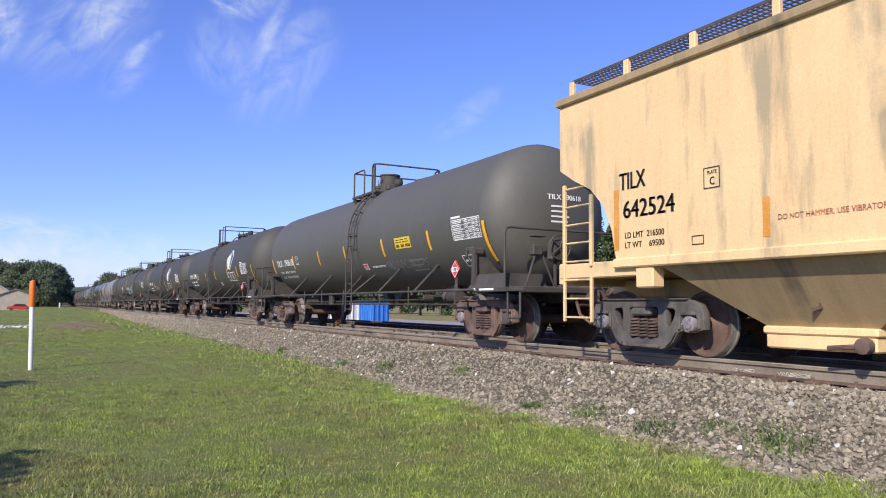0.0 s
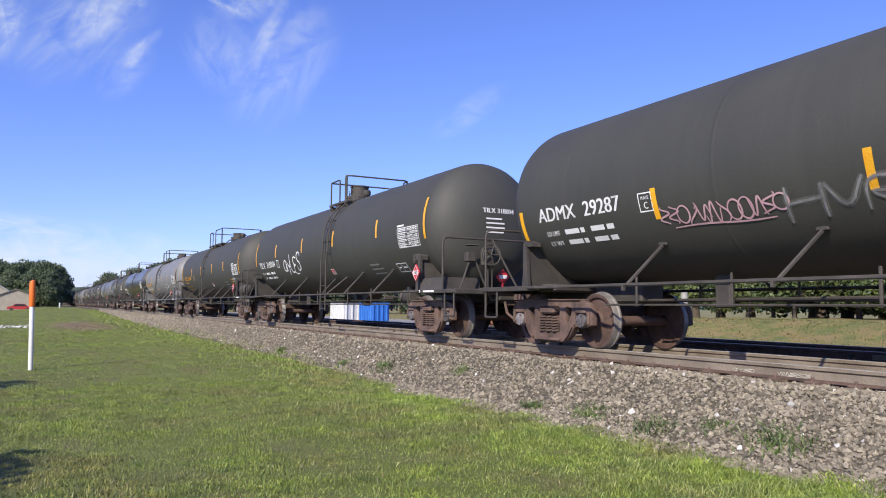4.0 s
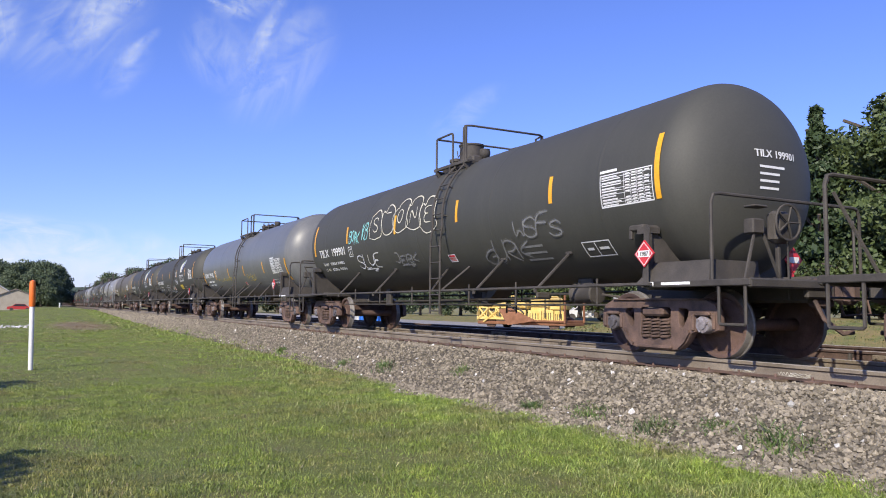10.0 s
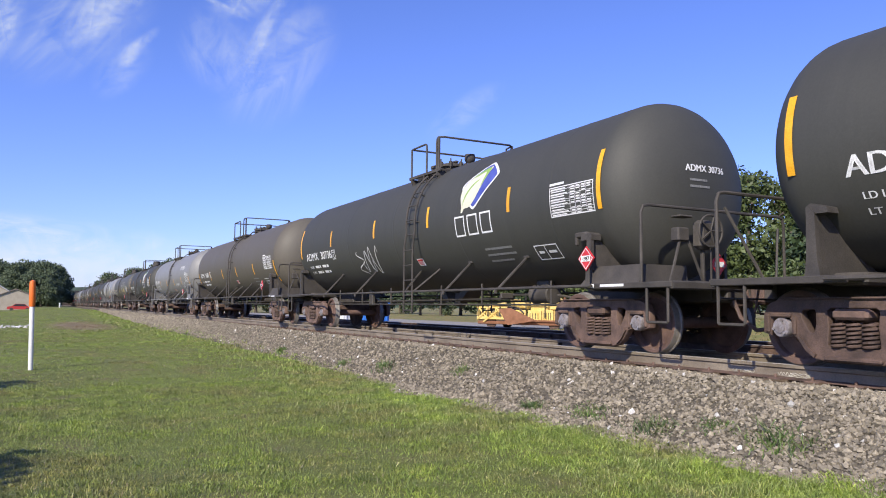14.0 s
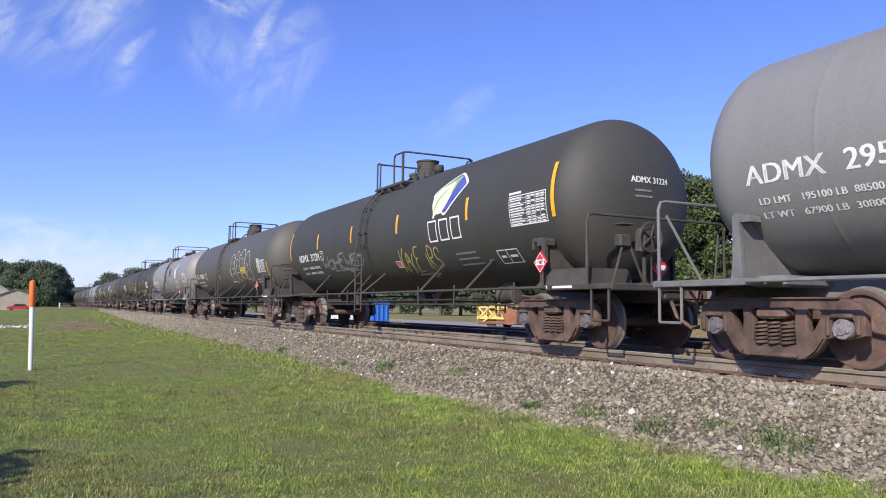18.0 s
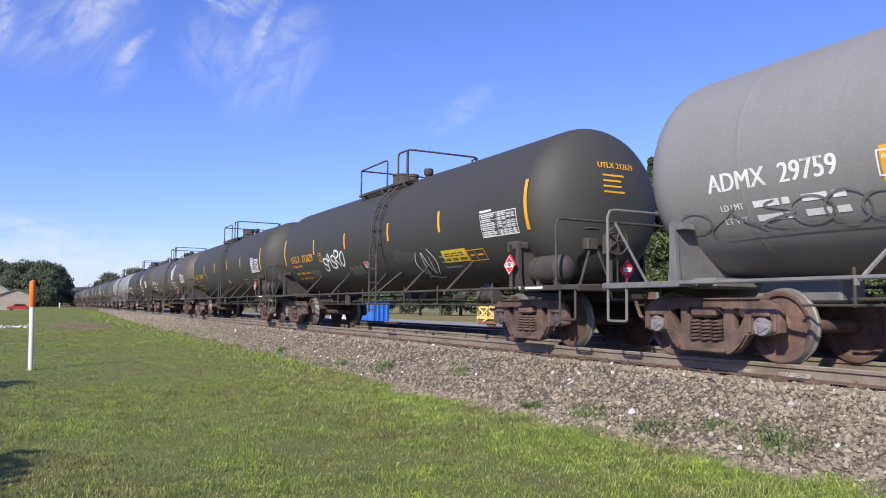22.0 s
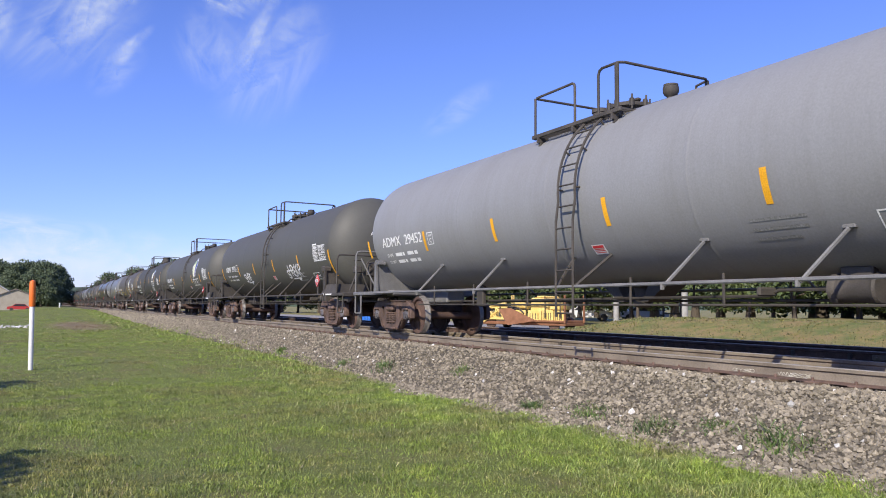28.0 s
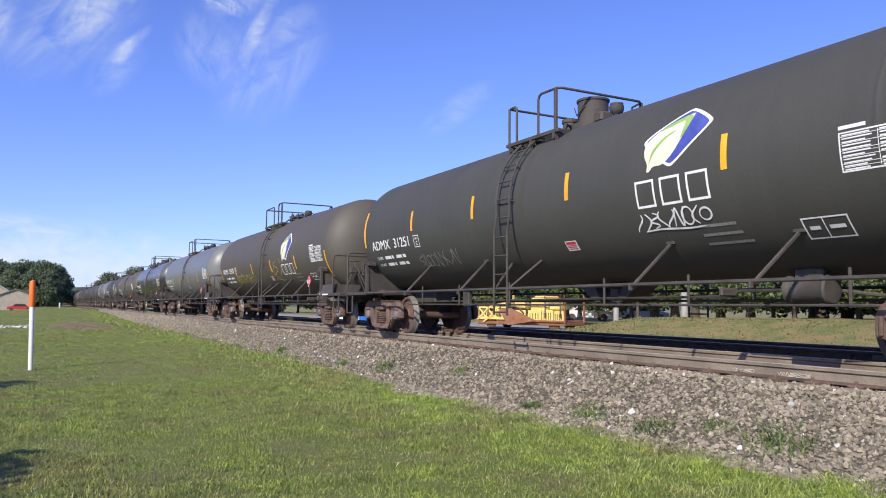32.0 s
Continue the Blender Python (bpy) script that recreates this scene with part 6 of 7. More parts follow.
def crown_mesh(seed, h, spread, n, size, mat, fir=False, low=0.32):
    """Leaf clumps on branches: lobes of small turned faces with gaps."""
    rng = np.random.default_rng(seed)
    lobes = []
    if fir:
        for i in range(26):
            z = h * (0.12 + 0.86 * i / 25)
            r = spread * (1.05 - i / 25) * (0.75 + 0.4 * rng.random())
            for _ in range(3):
                a = rng.random() * 6.283
                lobes.append((r * 0.55 * math.cos(a), r * 0.55 * math.sin(a), z, max(0.25, r * 0.55), max(0.25, r * 0.55), 0.35))
    else:
        for _ in range(26 if low > 0.2 else 44):
            a, t = rng.random() * 6.283, rng.random()
            z = h * (low + (0.92 - low) * t)
            r = spread * math.sin(math.pi * min(1.0, 0.22 + 0.72 * t)) * (0.45 + 0.5 * rng.random())
            k = spread * (0.24 + 0.2 * rng.random())
            lobes.append((r * math.cos(a), r * math.sin(a), z, k, k, k * 0.75))
    L = np.array(lobes)
    idx = rng.integers(0, len(L), n)
    d = rng.normal(0, 1, (n, 3))
    d /= np.linalg.norm(d, axis=1)[:, None]
    d *= (0.55 + 0.5 * rng.random((n, 1)))
    C = L[idx, :3] + d * L[idx, 3:]
    s = size * (0.5 + rng.random(n))
    A = rng.normal(0, 1, (n, 3))
    A /= np.linalg.norm(A, axis=1)[:, None]
    B = np.cross(A, rng.normal(0, 1, (n, 3)))
    B /= np.linalg.norm(B, axis=1)[:, None]
    A, B = A * s[:, None], B * s[:, None] * 0.6
    V = np.stack([C - A, C - B * 0.9, C + A, C + B], 1).reshape(-1, 3)
    F = (np.arange(n)[:, None] * 4 + np.array([[0, 1, 2, 3]])).tolist()
    me = bpy.data.meshes.new("crown")
    me.from_pydata(V.tolist(), [], F)
    me.materials.append(mat)
    return me


def trunk_mesh(seed, h, spread, fir=False):
    rng = random.Random(seed)
    s = Shape()
    r = h * 0.02 + 0.06
    s.turned([(r * 1.4, -0.1), (r, h * 0.08), (r * 0.8, h * 0.4), (r * 0.35, h * 0.8), (0.02, h * 0.97)], (0, 0, 0), (0, 0, 1), 9)
    for i in range(9):
        a = rng.random() * 6.283
        z = h * (0.3 + 0.06 * i)
        k = spread * (0.75 if not fir else 0.6 * (1 - i / 12))
        s.tube([(0, 0, z), (k * 0.5 * math.cos(a), k * 0.5 * math.sin(a), z + h * 0.06), (k * math.cos(a), k * math.sin(a), z + h * 0.13)], r * 0.3, 5)
    return s.mesh("trunk", BARK, 60)


TREES = {}
for key, seed, h, spread, n, size, fir in (("a", 1, 11.0, 3.6, 15000, 0.135, False), ("b", 2, 9.5, 4.0, 15000, 0.135, False), ("fir", 3, 12.0, 2.6, 9000, 0.20, True), ("far1", 4, 13.0, 5.2, 16000, 0.21, False), ("far2", 5, 12.0, 5.8, 16000, 0.21, False), ("shrub", 6, 2.6, 1.7, 3500, 0.10, False)):
    TREES[key] = (trunk_mesh(seed, h, spread, fir), crown_mesh(seed, h, spread, n, size, FIR if fir else HAZED_LEAF if key[:3] == "far" else LEAF, fir, 0.10 if key[:3] == "far" else 0.32 if key == "shrub" else 0.13), h)


def tree(key, x, y, z, k=1.0, turn=0.0, label="leafy deciduous tree behind the tracks", name="tree", group="trees"):
    t = thing(name, label, "bush" if key == "shrub" else "tree", group, at=(x, y, z))
    for part_name, me in zip(("trunk", "crown"), TREES[key][:2]):
        o = put(part_name, me, t, turn=turn)
        o.scale = (k, k, k)


rng_t = random.Random(12)
# wood behind the yard, seen between the cars
for i in range(22):
    y = 14 + i * 2.6
    x = 38 + 7 * rng_t.random() + max(0, y - 40) * 0.1
    kind = rng_t.choice(["a", "b", "fir", "a"])
    tree(kind, x, y, 0.0, 0.78 + 0.3 * rng_t.random(), rng_t.random() * 360, "dark fir behind the yard" if kind == "fir" else "leafy deciduous tree behind the yard")
tree("fir", 36.0, 25.5, 0.0, 0.95, 20, "dark fir behind the yard")
tree("a", 38.0, 22.0, 0.0, 1.08, 70, "tall leafy tree behind the yard")
for i in range(16):
    tree("shrub", 30.5 + 3 * rng_t.random(), 13 + i * 2.1, 0.15, 0.8 + 0.5 * rng_t.random(), rng_t.random() * 360, "low leafy bush along the bank", "bush", "bushes")
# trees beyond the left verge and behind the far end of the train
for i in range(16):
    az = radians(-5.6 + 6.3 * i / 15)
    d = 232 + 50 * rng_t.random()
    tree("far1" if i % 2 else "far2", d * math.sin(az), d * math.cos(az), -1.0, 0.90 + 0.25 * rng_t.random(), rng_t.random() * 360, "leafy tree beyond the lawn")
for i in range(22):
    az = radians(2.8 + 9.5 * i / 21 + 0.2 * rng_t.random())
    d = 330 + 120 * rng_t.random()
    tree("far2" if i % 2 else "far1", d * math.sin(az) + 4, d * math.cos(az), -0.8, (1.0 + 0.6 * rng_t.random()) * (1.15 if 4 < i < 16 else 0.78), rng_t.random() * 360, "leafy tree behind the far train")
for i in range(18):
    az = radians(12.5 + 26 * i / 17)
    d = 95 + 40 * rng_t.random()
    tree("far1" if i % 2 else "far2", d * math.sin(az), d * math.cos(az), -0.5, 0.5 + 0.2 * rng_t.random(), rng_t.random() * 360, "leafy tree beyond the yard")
# off to the side, out of sight, their shade falls on the lawn
tree("shrub", -4.45, 5.74, GROUND, 1.08, 40, "low leafy bush on the lawn", "bush", "bushes")
tree("shrub", -4.63, 13.79, GROUND, 1.1, 130, "low leafy bush on the lawn", "bush", "bushes")

HILL = surface("far_wooded_hill", (0.055, 0.085, 0.05), (0.09, 0.125, 0.07), 0.02, (0.9, 1.0), 0, 0.0, fine=0.25)


def far_hill(name, x0, x1, y, base, top, seed):
    V, F = [], []
    n = 60
    for i in range(n + 1):
        u = i / n
        h = top * (0.55 + 0.35 * math.sin(math.pi * u) + 0.28 * noise.noise((u * 5, seed, 0)) + 0.10 * noise.noise((u * 26, seed, 1)) + 0.05 * noise.noise((u * 80, seed, 2)))
        x = x0 + (x1 - x0) * u
        V += [(x, y, base), (x, y + 40, base + h * 0.7), (x, y + 90, base + h)]
    for i in range(n):
        for k in (0, 1):
            F.append((i * 3 + k, i * 3 + 3 + k, i * 3 + 4 + k, i * 3 + 1 + k))
    me = bpy.data.meshes.new(name)
    me.from_pydata(V, [], F)
    me.materials.append(HILL)
    tagged(new(name, me), "distant wooded hill at the horizon", "hill", kind="structure")


far_hill("backdrop_hill", -500, 700, 900, -3, 26, 3)
far_hill("backdrop_hill", 60, 2600, 1150, -3, 40, 9)


# ---- buildings and vehicles at the edges ----
SIDING = surface("tan_metal_siding", (0.36, 0.31, 0.24), (0.44, 0.39, 0.31), 1.0, (0.6, 0.8), 0, 0.1)
ROOFING = surface("pale_metal_roof", (0.52, 0.50, 0.46), (0.66, 0.64, 0.60), 1.0, (0.45, 0.6), 0.0, 0.05)
BROWN_ROOF = surface("grey_brown_roof", (0.17, 0.14, 0.12), (0.26, 0.22, 0.19), 1.0, (0.7, 0.9), 0, 0.2)
DARK = surface("dark_opening", (0.02, 0.02, 0.022), (0.035, 0.035, 0.04), 2.0, (0.2, 0.4), 0, 0.0)
CAR_RED = surface("red_car_paint", (0.45, 0.03, 0.03), (0.55, 0.05, 0.04), 2.0, (0.25, 0.35), 0, 0.0)
CAR_WHITE = surface("white_car_paint", (0.68, 0.68, 0.68), (0.78, 0.78, 0.78), 2.0, (0.25, 0.35), 0, 0.0)


def shed(x, y, z, w, d, h, rise, roof, label, turn):
    b = thing("shed", label, "building", at=(x, y, z))
    b.rotation_euler = (0, 0, radians(turn))
    s = Shape()
    s.plate([(-d / 2, 0), (d / 2, 0), (d / 2, h), (0, h + rise), (-d / 2, h)], -w / 2, w / 2)
    put("wall", s.mesh("wall", SIDING), b)
    s = Shape()
    for k in (-1, 1):
        s.add([(-w / 2 - 0.3, k * (d / 2 + 0.35), h - 0.1), (w / 2 + 0.3, k * (d / 2 + 0.35), h - 0.1), (w / 2 + 0.3, 0, h + rise + 0.08), (-w / 2 - 0.3, 0, h + rise + 0.08),
               (-w / 2 - 0.3, k * (d / 2 + 0.35), h + 0.05), (w / 2 + 0.3, k * (d / 2 + 0.35), h + 0.05), (w / 2 + 0.3, 0, h + rise + 0.25), (-w / 2 - 0.3, 0, h + rise + 0.25)],
              [(0, 1, 2, 3), (7, 6, 5, 4), (0, 4, 5, 1), (0, 3, 7, 4), (1, 5, 6, 2)])
    put("roof", s.mesh("roof", roof), b)
    s = Shape()
    s.box((-w * 0.2, -d / 2 - 0.03, h * 0.4), (w * 0.22, 0.06, h * 0.78))
    put("door", s.mesh("door", DARK), b)
    for k in (0.05, 0.28):
        s = Shape()
        s.box((w * k, -d / 2 - 0.03, h * 0.58), (w * 0.10, 0.06, h * 0.26))
        put("window", s.mesh("window", DARK), b)


shed(-5.25, 188.0, -0.95, 8.0, 7.0, 3.05, 1.4, BROWN_ROOF, "tan shed with a brown roof past the lawn", 90)
shed(-10.6, 215.0, -0.95, 10.0, 8.2, 3.65, 2.7, ROOFING, "tan shed with a pale metal roof", 90)


def parked_car(x, y, z, paint, label, turn):
    c = thing("parked_car", label, "car", at=(x, y, z))
    c.rotation_euler = (0, 0, radians(turn))
    s = Shape()
    s.plate([(-2.1, 0.3), (-2.1, 0.75), (-1.5, 0.88), (-0.9, 1.38), (0.7, 1.40), (1.35, 0.92), (2.1, 0.82), (2.15, 0.35)], -0.85, 0.85)
    body = put("body", s.mesh("body", paint), c)
    s = Shape()
    s.plate([(-1.35, 0.90), (-0.85, 1.32), (0.65, 1.34), (1.2, 0.93)], -0.86, 0.86)
    put("windows", s.mesh("windows", DARK), body)
    for yy in (-1.35, 1.35):
        for k in (-1, 1):
            s = Shape()
            s.turned([(0.32, 0.0), (0.33, 0.1), (0.30, 0.2)], (k * 0.68, yy, 0.33), (k, 0, 0), 14)
            put("wheel", s.mesh("wheel", STEEL, 40), c)


parked_car(-4.1, 170.0, -0.87, CAR_RED, "red car parked beside the shed", 90)
parked_car(41.45, 51.6, -0.40, CAR_WHITE, "white car parked beyond the yard", 60)
parked_car(46.45, 50.1, -0.40, CAR_WHITE, "white car parked beyond the yard", 60)


def dumpster(x, y, z, w, d, h, mat, label, turn):
    b = thing("dumpster", label, "dumpster", "dumpsters", at=(x, y, z))
    b.rotation_euler = (0, 0, radians(turn))
    s = Shape()
    s.box((0, 0, h / 2 + 0.08), (w, d, h), 0.03)
    body = put("body", s.mesh("body", mat), b)
    s = Shape()
    s.box((0, 0, h + 0.12), (w + 0.1, d + 0.1, 0.07), 0.02)
    put("rim", s.mesh("rim", mat), b)
    n = 6
    for i in range(n):
        for k in (-1, 1):
            s = Shape()
            s.box((k * (w / 2 + 0.03), -d / 2 + d * (i + 0.5) / n, h / 2 + 0.08), (0.08, 0.09, h * 0.96), 0.01)
            put("rib", s.mesh("rib", mat), b)
    for i in range(4):
        s = Shape()
        s.box((-w / 2 + w * (i + 0.5) / 4, -d / 2 - 0.03, h / 2 + 0.08), (0.08, 0.08, h * 0.96), 0.01)
        put("rib", s.mesh("rib", mat), b)
    for k in (-1, 1):
        s = Shape()
        s.box((k * w * 0.35, 0, 0.05), (0.12, d, 0.1))
        put("skid", s.mesh("skid", STEEL), b)


BLUE_BIN = surface("blue_bin_paint", (0.03, 0.16, 0.55), (0.05, 0.22, 0.68), 2.0, (0.4, 0.6), 0, 0.1)
WHITE_BIN = surface("white_bin_paint", (0.62, 0.64, 0.66), (0.76, 0.77, 0.78), 2.0, (0.4, 0.6), 0, 0.1)
dumpster(19.36, 46.13, -0.38, 1.35, 1.55, 1.14, BLUE_BIN, "blue ribbed steel dumpster on the gravel", 6)
dumpster(18.63, 48.94, -0.38, 1.8, 2.0, 1.18, WHITE_BIN, "white ribbed steel dumpster on the gravel", 6)

YELLOW_PAINT = surface("yellow_machine_paint", (0.80, 0.54, 0.14), (0.90, 0.68, 0.26), 2.0, (0.4, 0.6), 0, 0.1)
RUST = surface("rust_brown_steel", (0.20, 0.085, 0.04), (0.32, 0.15, 0.08), 3.0, (0.7, 0.9), 0, 0.3)


def track_machine():
    """A low track-maintenance machine parked beyond the tracks."""
    b = thing("ballast_regulator", "yellow track machine with rusty plough, parked", "rail machine", at=(21.58, 31.41, -0.42))
    b.rotation_euler = (0, 0, radians(16))
    b.scale = (0.9, 0.9, 0.9)

    def add(name, fn, mat, label=""):
        s = Shape()
        fn(s)
        put(name, s.mesh(name, mat), b, label=label)
    add("chassis", lambda s: (s.box((0, 0, 0.36), (1.7, 6.3, 0.18), 0.03), s.box((0, -1.2, 0.50), (1.9, 3.8, 0.12), 0.03)), RUST)
    for y, w, z, h in ((-2.75, 0.62, 0.78, 0.52), (-2.0, 0.74, 0.82, 0.60), (-1.1, 0.92, 0.80, 0.56), (-0.1, 0.86, 0.84, 0.50)):
        add("side_panel", lambda s: s.box((-0.84, y, z), (0.10, w, h), 0.025), YELLOW_PAINT)
        add("panel_louvre", lambda s: [s.box((-0.90, y + w * (j - 1.5) * 0.2, z - 0.04), (0.012, 0.035, h * 0.6)) for j in range(4)], DARK, "dark louvre slots")
    add("engine_cover", lambda s: (s.box((-0.1, -1.35, 1.36), (1.5, 1.15, 0.80), 0.08), s.box((-0.1, -1.35, 1.80), (1.2, 0.8, 0.12), 0.05)), YELLOW_PAINT, "yellow sheet-metal engine cover")
    add("tool_box", lambda s: s.box((-0.5, -2.55, 1.24), (0.9, 0.75, 0.26), 0.04), YELLOW_PAINT)
    add("fuel_tank", lambda s: s.turned([(0.05, -0.45), (0.24, -0.42), (0.24, 0.42), (0.05, 0.45)], (-0.45, 0.1, 1.35), (0, 1, 0), 14), YELLOW_PAINT)
    add("mast", lambda s: (s.box((-0.5, 0.75, 1.35), (0.16, 0.16, 1.1), 0.02), s.box((-0.5, 0.55, 1.62), (0.12, 0.7, 0.12), 0.02)), YELLOW_PAINT)
    add("rear_frame", lambda s: [s.box((x, -3.12, 1.15), (0.12, 0.10, 1.5), 0.02) for x in (-0.85, 0.85)], RUST)
    add("front_beam", lambda s: (s.box((-0.85, 2.0, 0.62), (0.12, 2.3, 0.16), 0.02), s.box((-0.85, 2.0, 1.22), (0.10, 2.3, 0.12), 0.02), s.box((0, 3.1, 0.75), (1.8, 0.14, 0.5), 0.03)), YELLOW_PAINT)
    for y0, y1 in ((1.0, 1.7), (1.7, 2.4), (2.4, 3.0)):
        add("lattice_brace", lambda s: (s.tube([(-0.88, y0, 0.62), (-0.88, y1, 1.22)], 0.05, 6), s.tube([(-0.88, y1, 0.62), (-0.88, y1, 1.22)], 0.04, 6)), YELLOW_PAINT)
    add("plough", lambda s: s.add([(-1.05, 1.3, 1.12), (-1.05, 0.5, 1.20), (-1.25, -1.5, 0.52), (-1.25, 0.5, 0.25), (-1.0, 1.3, 1.12), (-1.0, 0.5, 1.20), (-1.15, -1.5, 0.52), (-1.15, 0.5, 0.25)],
                                  [(0, 1, 2, 3), (7, 6, 5, 4), (0, 4, 5, 1), (1, 5, 6, 2), (2, 6, 7, 3), (3, 7, 4, 0)]), RUST, "rust-brown side plough")
    add("broom_arm", lambda s: (s.tube([(-0.9, 3.0, 0.6), (-0.9, 2.0, 1.3), (-0.9, 0.9, 1.45)], 0.07, 8), s.tube([(-0.9, 2.6, 0.4), (-0.9, 1.4, 1.1)], 0.06, 8)), YELLOW_PAINT)
    for y in (-2.3, 2.2):
        for k in (-1, 1):
            add("wheel", lambda s: s.turned([(0.30, 0.60), (0.36, 0.64), (0.36, 0.72), (0.20, 0.76)], (0, y, 0.36), (k, 0, 0), 18), IRON)
    for y in (-2.9, -1.9, -0.6, 0.4, 1.3, 2.2, 3.0):
        add("rail_post", lambda s: s.tube([(-0.97, y, 0.7), (-0.97, y, 1.95)], 0.028, 6), STEEL)
    for z in (1.35, 1.92):
        add("guard_rail", lambda s: s.tube([(-0.97, -2.9, z), (-0.97, 3.0, z)], 0.028, 6), STEEL)
    add("hydraulics", lambda s: (s.box((-0.5, 0.7, 1.0), (0.5, 0.8, 0.6), 0.05), s.tube([(-0.85, 0.9, 0.9), (-0.9, 0.0, 1.2), (-0.9, -0.4, 0.9)], 0.05, 6)), STEEL)


track_machine()


# ---- clouds ----
def cloud_material(name, density):
    m, nodes, links, bsdf = shader(name)
    nodes.remove(bsdf)
    tc = nodes.new("ShaderNodeTexCoord")
    mp = nodes.new("ShaderNodeMapping")
    mp.inputs["Location"].default_value, mp.inputs["Scale"].default_value = (-1, -1, 0), (2, 2, 0)
    links.new(tc.outputs["Generated"], mp.inputs[0])
    ln = nodes.new("ShaderNodeVectorMath")
    ln.operation = 'LENGTH'
    links.new(mp.outputs[0], ln.inputs[0])
    fall = nodes.new("ShaderNodeMapRange")
    fall.interpolation_type = 'SMOOTHSTEP'
    fall.inputs["From Min"].default_value, fall.inputs["From Max"].default_value = 1.0, 0.25
    links.new(ln.outputs["Value"], fall.inputs[0])
    n1 = noise_of(nodes, links, 0.0062, 10, 0.62, (0.38, 1.0, 1.0), "Object", 1.3)
    r = ramp_of(nodes, [(0.38, (0, 0, 0)), (0.52, (density * 0.45,) * 3), (0.70, (density,) * 3)])
    links.new(n1.outputs[0], r.inputs[0])
    mul = nodes.new("ShaderNodeMath")
    mul.operation = 'MULTIPLY'
    links.new(fall.outputs[0], mul.inputs[0])
    links.new(r.outputs[0], mul.inputs[1])
    em = nodes.new("ShaderNodeEmission")
    em.inputs["Color"].default_value, em.inputs["Strength"].default_value = (0.86, 0.92, 1.0, 1), 0.95
    tr = nodes.new("ShaderNodeBsdfTransparent")
    mix = nodes.new("ShaderNodeMixShader")
    links.new(mul.outputs[0], mix.inputs[0])
    links.new(tr.outputs[0], mix.inputs[1])
    links.new(em.outputs[0], mix.inputs[2])
    links.new(mix.outputs[0], nodes["Material Output"].inputs["Surface"])
    return m


CLOUD = cloud_material("thin_cloud", 1.0)
VEIL = cloud_material("cloud_veil", 0.38)
CLOUDS = []
AIM = Vector(_aim)
_right = AIM.cross(Vector((0, 0, 1))).normalized()
_up = _right.cross(AIM)
FAR = 3000.0


def cloud(px, py, w, h, lean, mat, drift=1.0):
    """A thin cloud about FAR away; px, py, w, h in fractions of the picture's width from its middle, up positive; lean in degrees."""
    k = FAR * 2 * math.tan(radians(FOV / 2))
    c = Vector((0, 0, EYE_Z)) + AIM * FAR + _right * px * k + _up * py * k
    W, H = w * k / 2, h * k / 2
    me = bpy.data.meshes.new("cloud")
    me.from_pydata([(-W, -H, 0), (W, -H, 0), (W, H, 0), (-W, H, 0)], [], [(0, 1, 2, 3)])
    me.materials.append(mat)
    ob = tagged(new("cloud", me), "thin white wispy cloud in the sky", "cloud", "clouds", "structure")
    m = Matrix((_right, _up, -AIM)).transposed().to_4x4()
    at = Matrix.Translation(c) @ m @ pose(0, 0, 0, 0, 0, lean)
    ob.matrix_world = at
    CLOUDS.append((ob, at, tuple((-_right * 0.0135 + _up * 0.0045) * k * drift)))


cloud(-0.372, 0.262, 0.135, 0.040, 33, CLOUD)
cloud(-0.392, 0.258, 0.100, 0.060, 50, CLOUD)
cloud(-0.410, 0.250, 0.24, 0.13, 30, VEIL)
cloud(-0.344, 0.220, 0.082, 0.020, 42, CLOUD)
cloud(-0.350, 0.214, 0.050, 0.024, 50, CLOUD)
cloud(-0.358, 0.200, 0.10, 0.06, 47, VEIL)
cloud(-0.196, 0.246, 0.110, 0.022, 60, CLOUD)
cloud(-0.200, 0.236, 0.080, 0.026, 66, CLOUD)
cloud(-0.208, 0.200, 0.090, 0.024, 108, VEIL)
cloud(-0.185, 0.210, 0.20, 0.14, 55, VEIL)
cloud(-0.165, 0.245, 0.11, 0.05, 25, VEIL)
cloud(-0.220, 0.275, 0.10, 0.045, 5, CLOUD)
cloud(-0.247, 0.270, 0.085, 0.010, -27, CLOUD)
cloud(-0.255, 0.222, 0.12, 0.09, 110, VEIL)
cloud(-0.495, 0.255, 0.12, 0.06, 75, CLOUD)
cloud(0.03, 0.155, 0.12, 0.04, 35, VEIL)
cloud(-0.47, 0.004, 0.60, 0.075, -6, CLOUD, 0.2)
cloud(-0.44, -0.03, 0.62, 0.085, -3, CLOUD, 0.2)


# ---- the train ----
TRAIN = []


def add_car(place, *words, **kw):
    """A car of the train; place: its middle along the track when the clip starts."""
    TRAIN.append((tank_car(*words, **kw), place))


add_car(19.89, "worn", "TILX", "190618", "white", "O", "black tank car with white stencils and a yellow sticker", load=("197900 LB  89750 KG", "65100 LB  29550 KG"),
        tapes=[(7.65, 1.73, 0.77), (5.17, 1.97, 0.44), (2.50, 1.97, 0.44), (0.21, 2.08, 0.42), (-2.49, 2.04, 0.39), (-5.06, 2.08, 0.45), (-7.46, 1.71, 0.84)],
        mark_at=(7.17, 2.04, 1.96),
        plate=(4.89, 2.04, 0.33, 0.23),
        data=(-6.19, 2.04, 1.15, 0.43),
        test=(-6.24, 1.52, 0.49, 0.32),
        sticker=(-3.27, 2.05, 0.87, 0.27),
        warn=(-0.83, 1.65, 0.36, 0.19),
        strip=(-1.40, 1.68, 0.85),
        deck=(0.58, -0.20, -0.78, -1.00, -0.68),
        sprays=[("grey", -2.25, 1.59, 2.41, 0.27)])
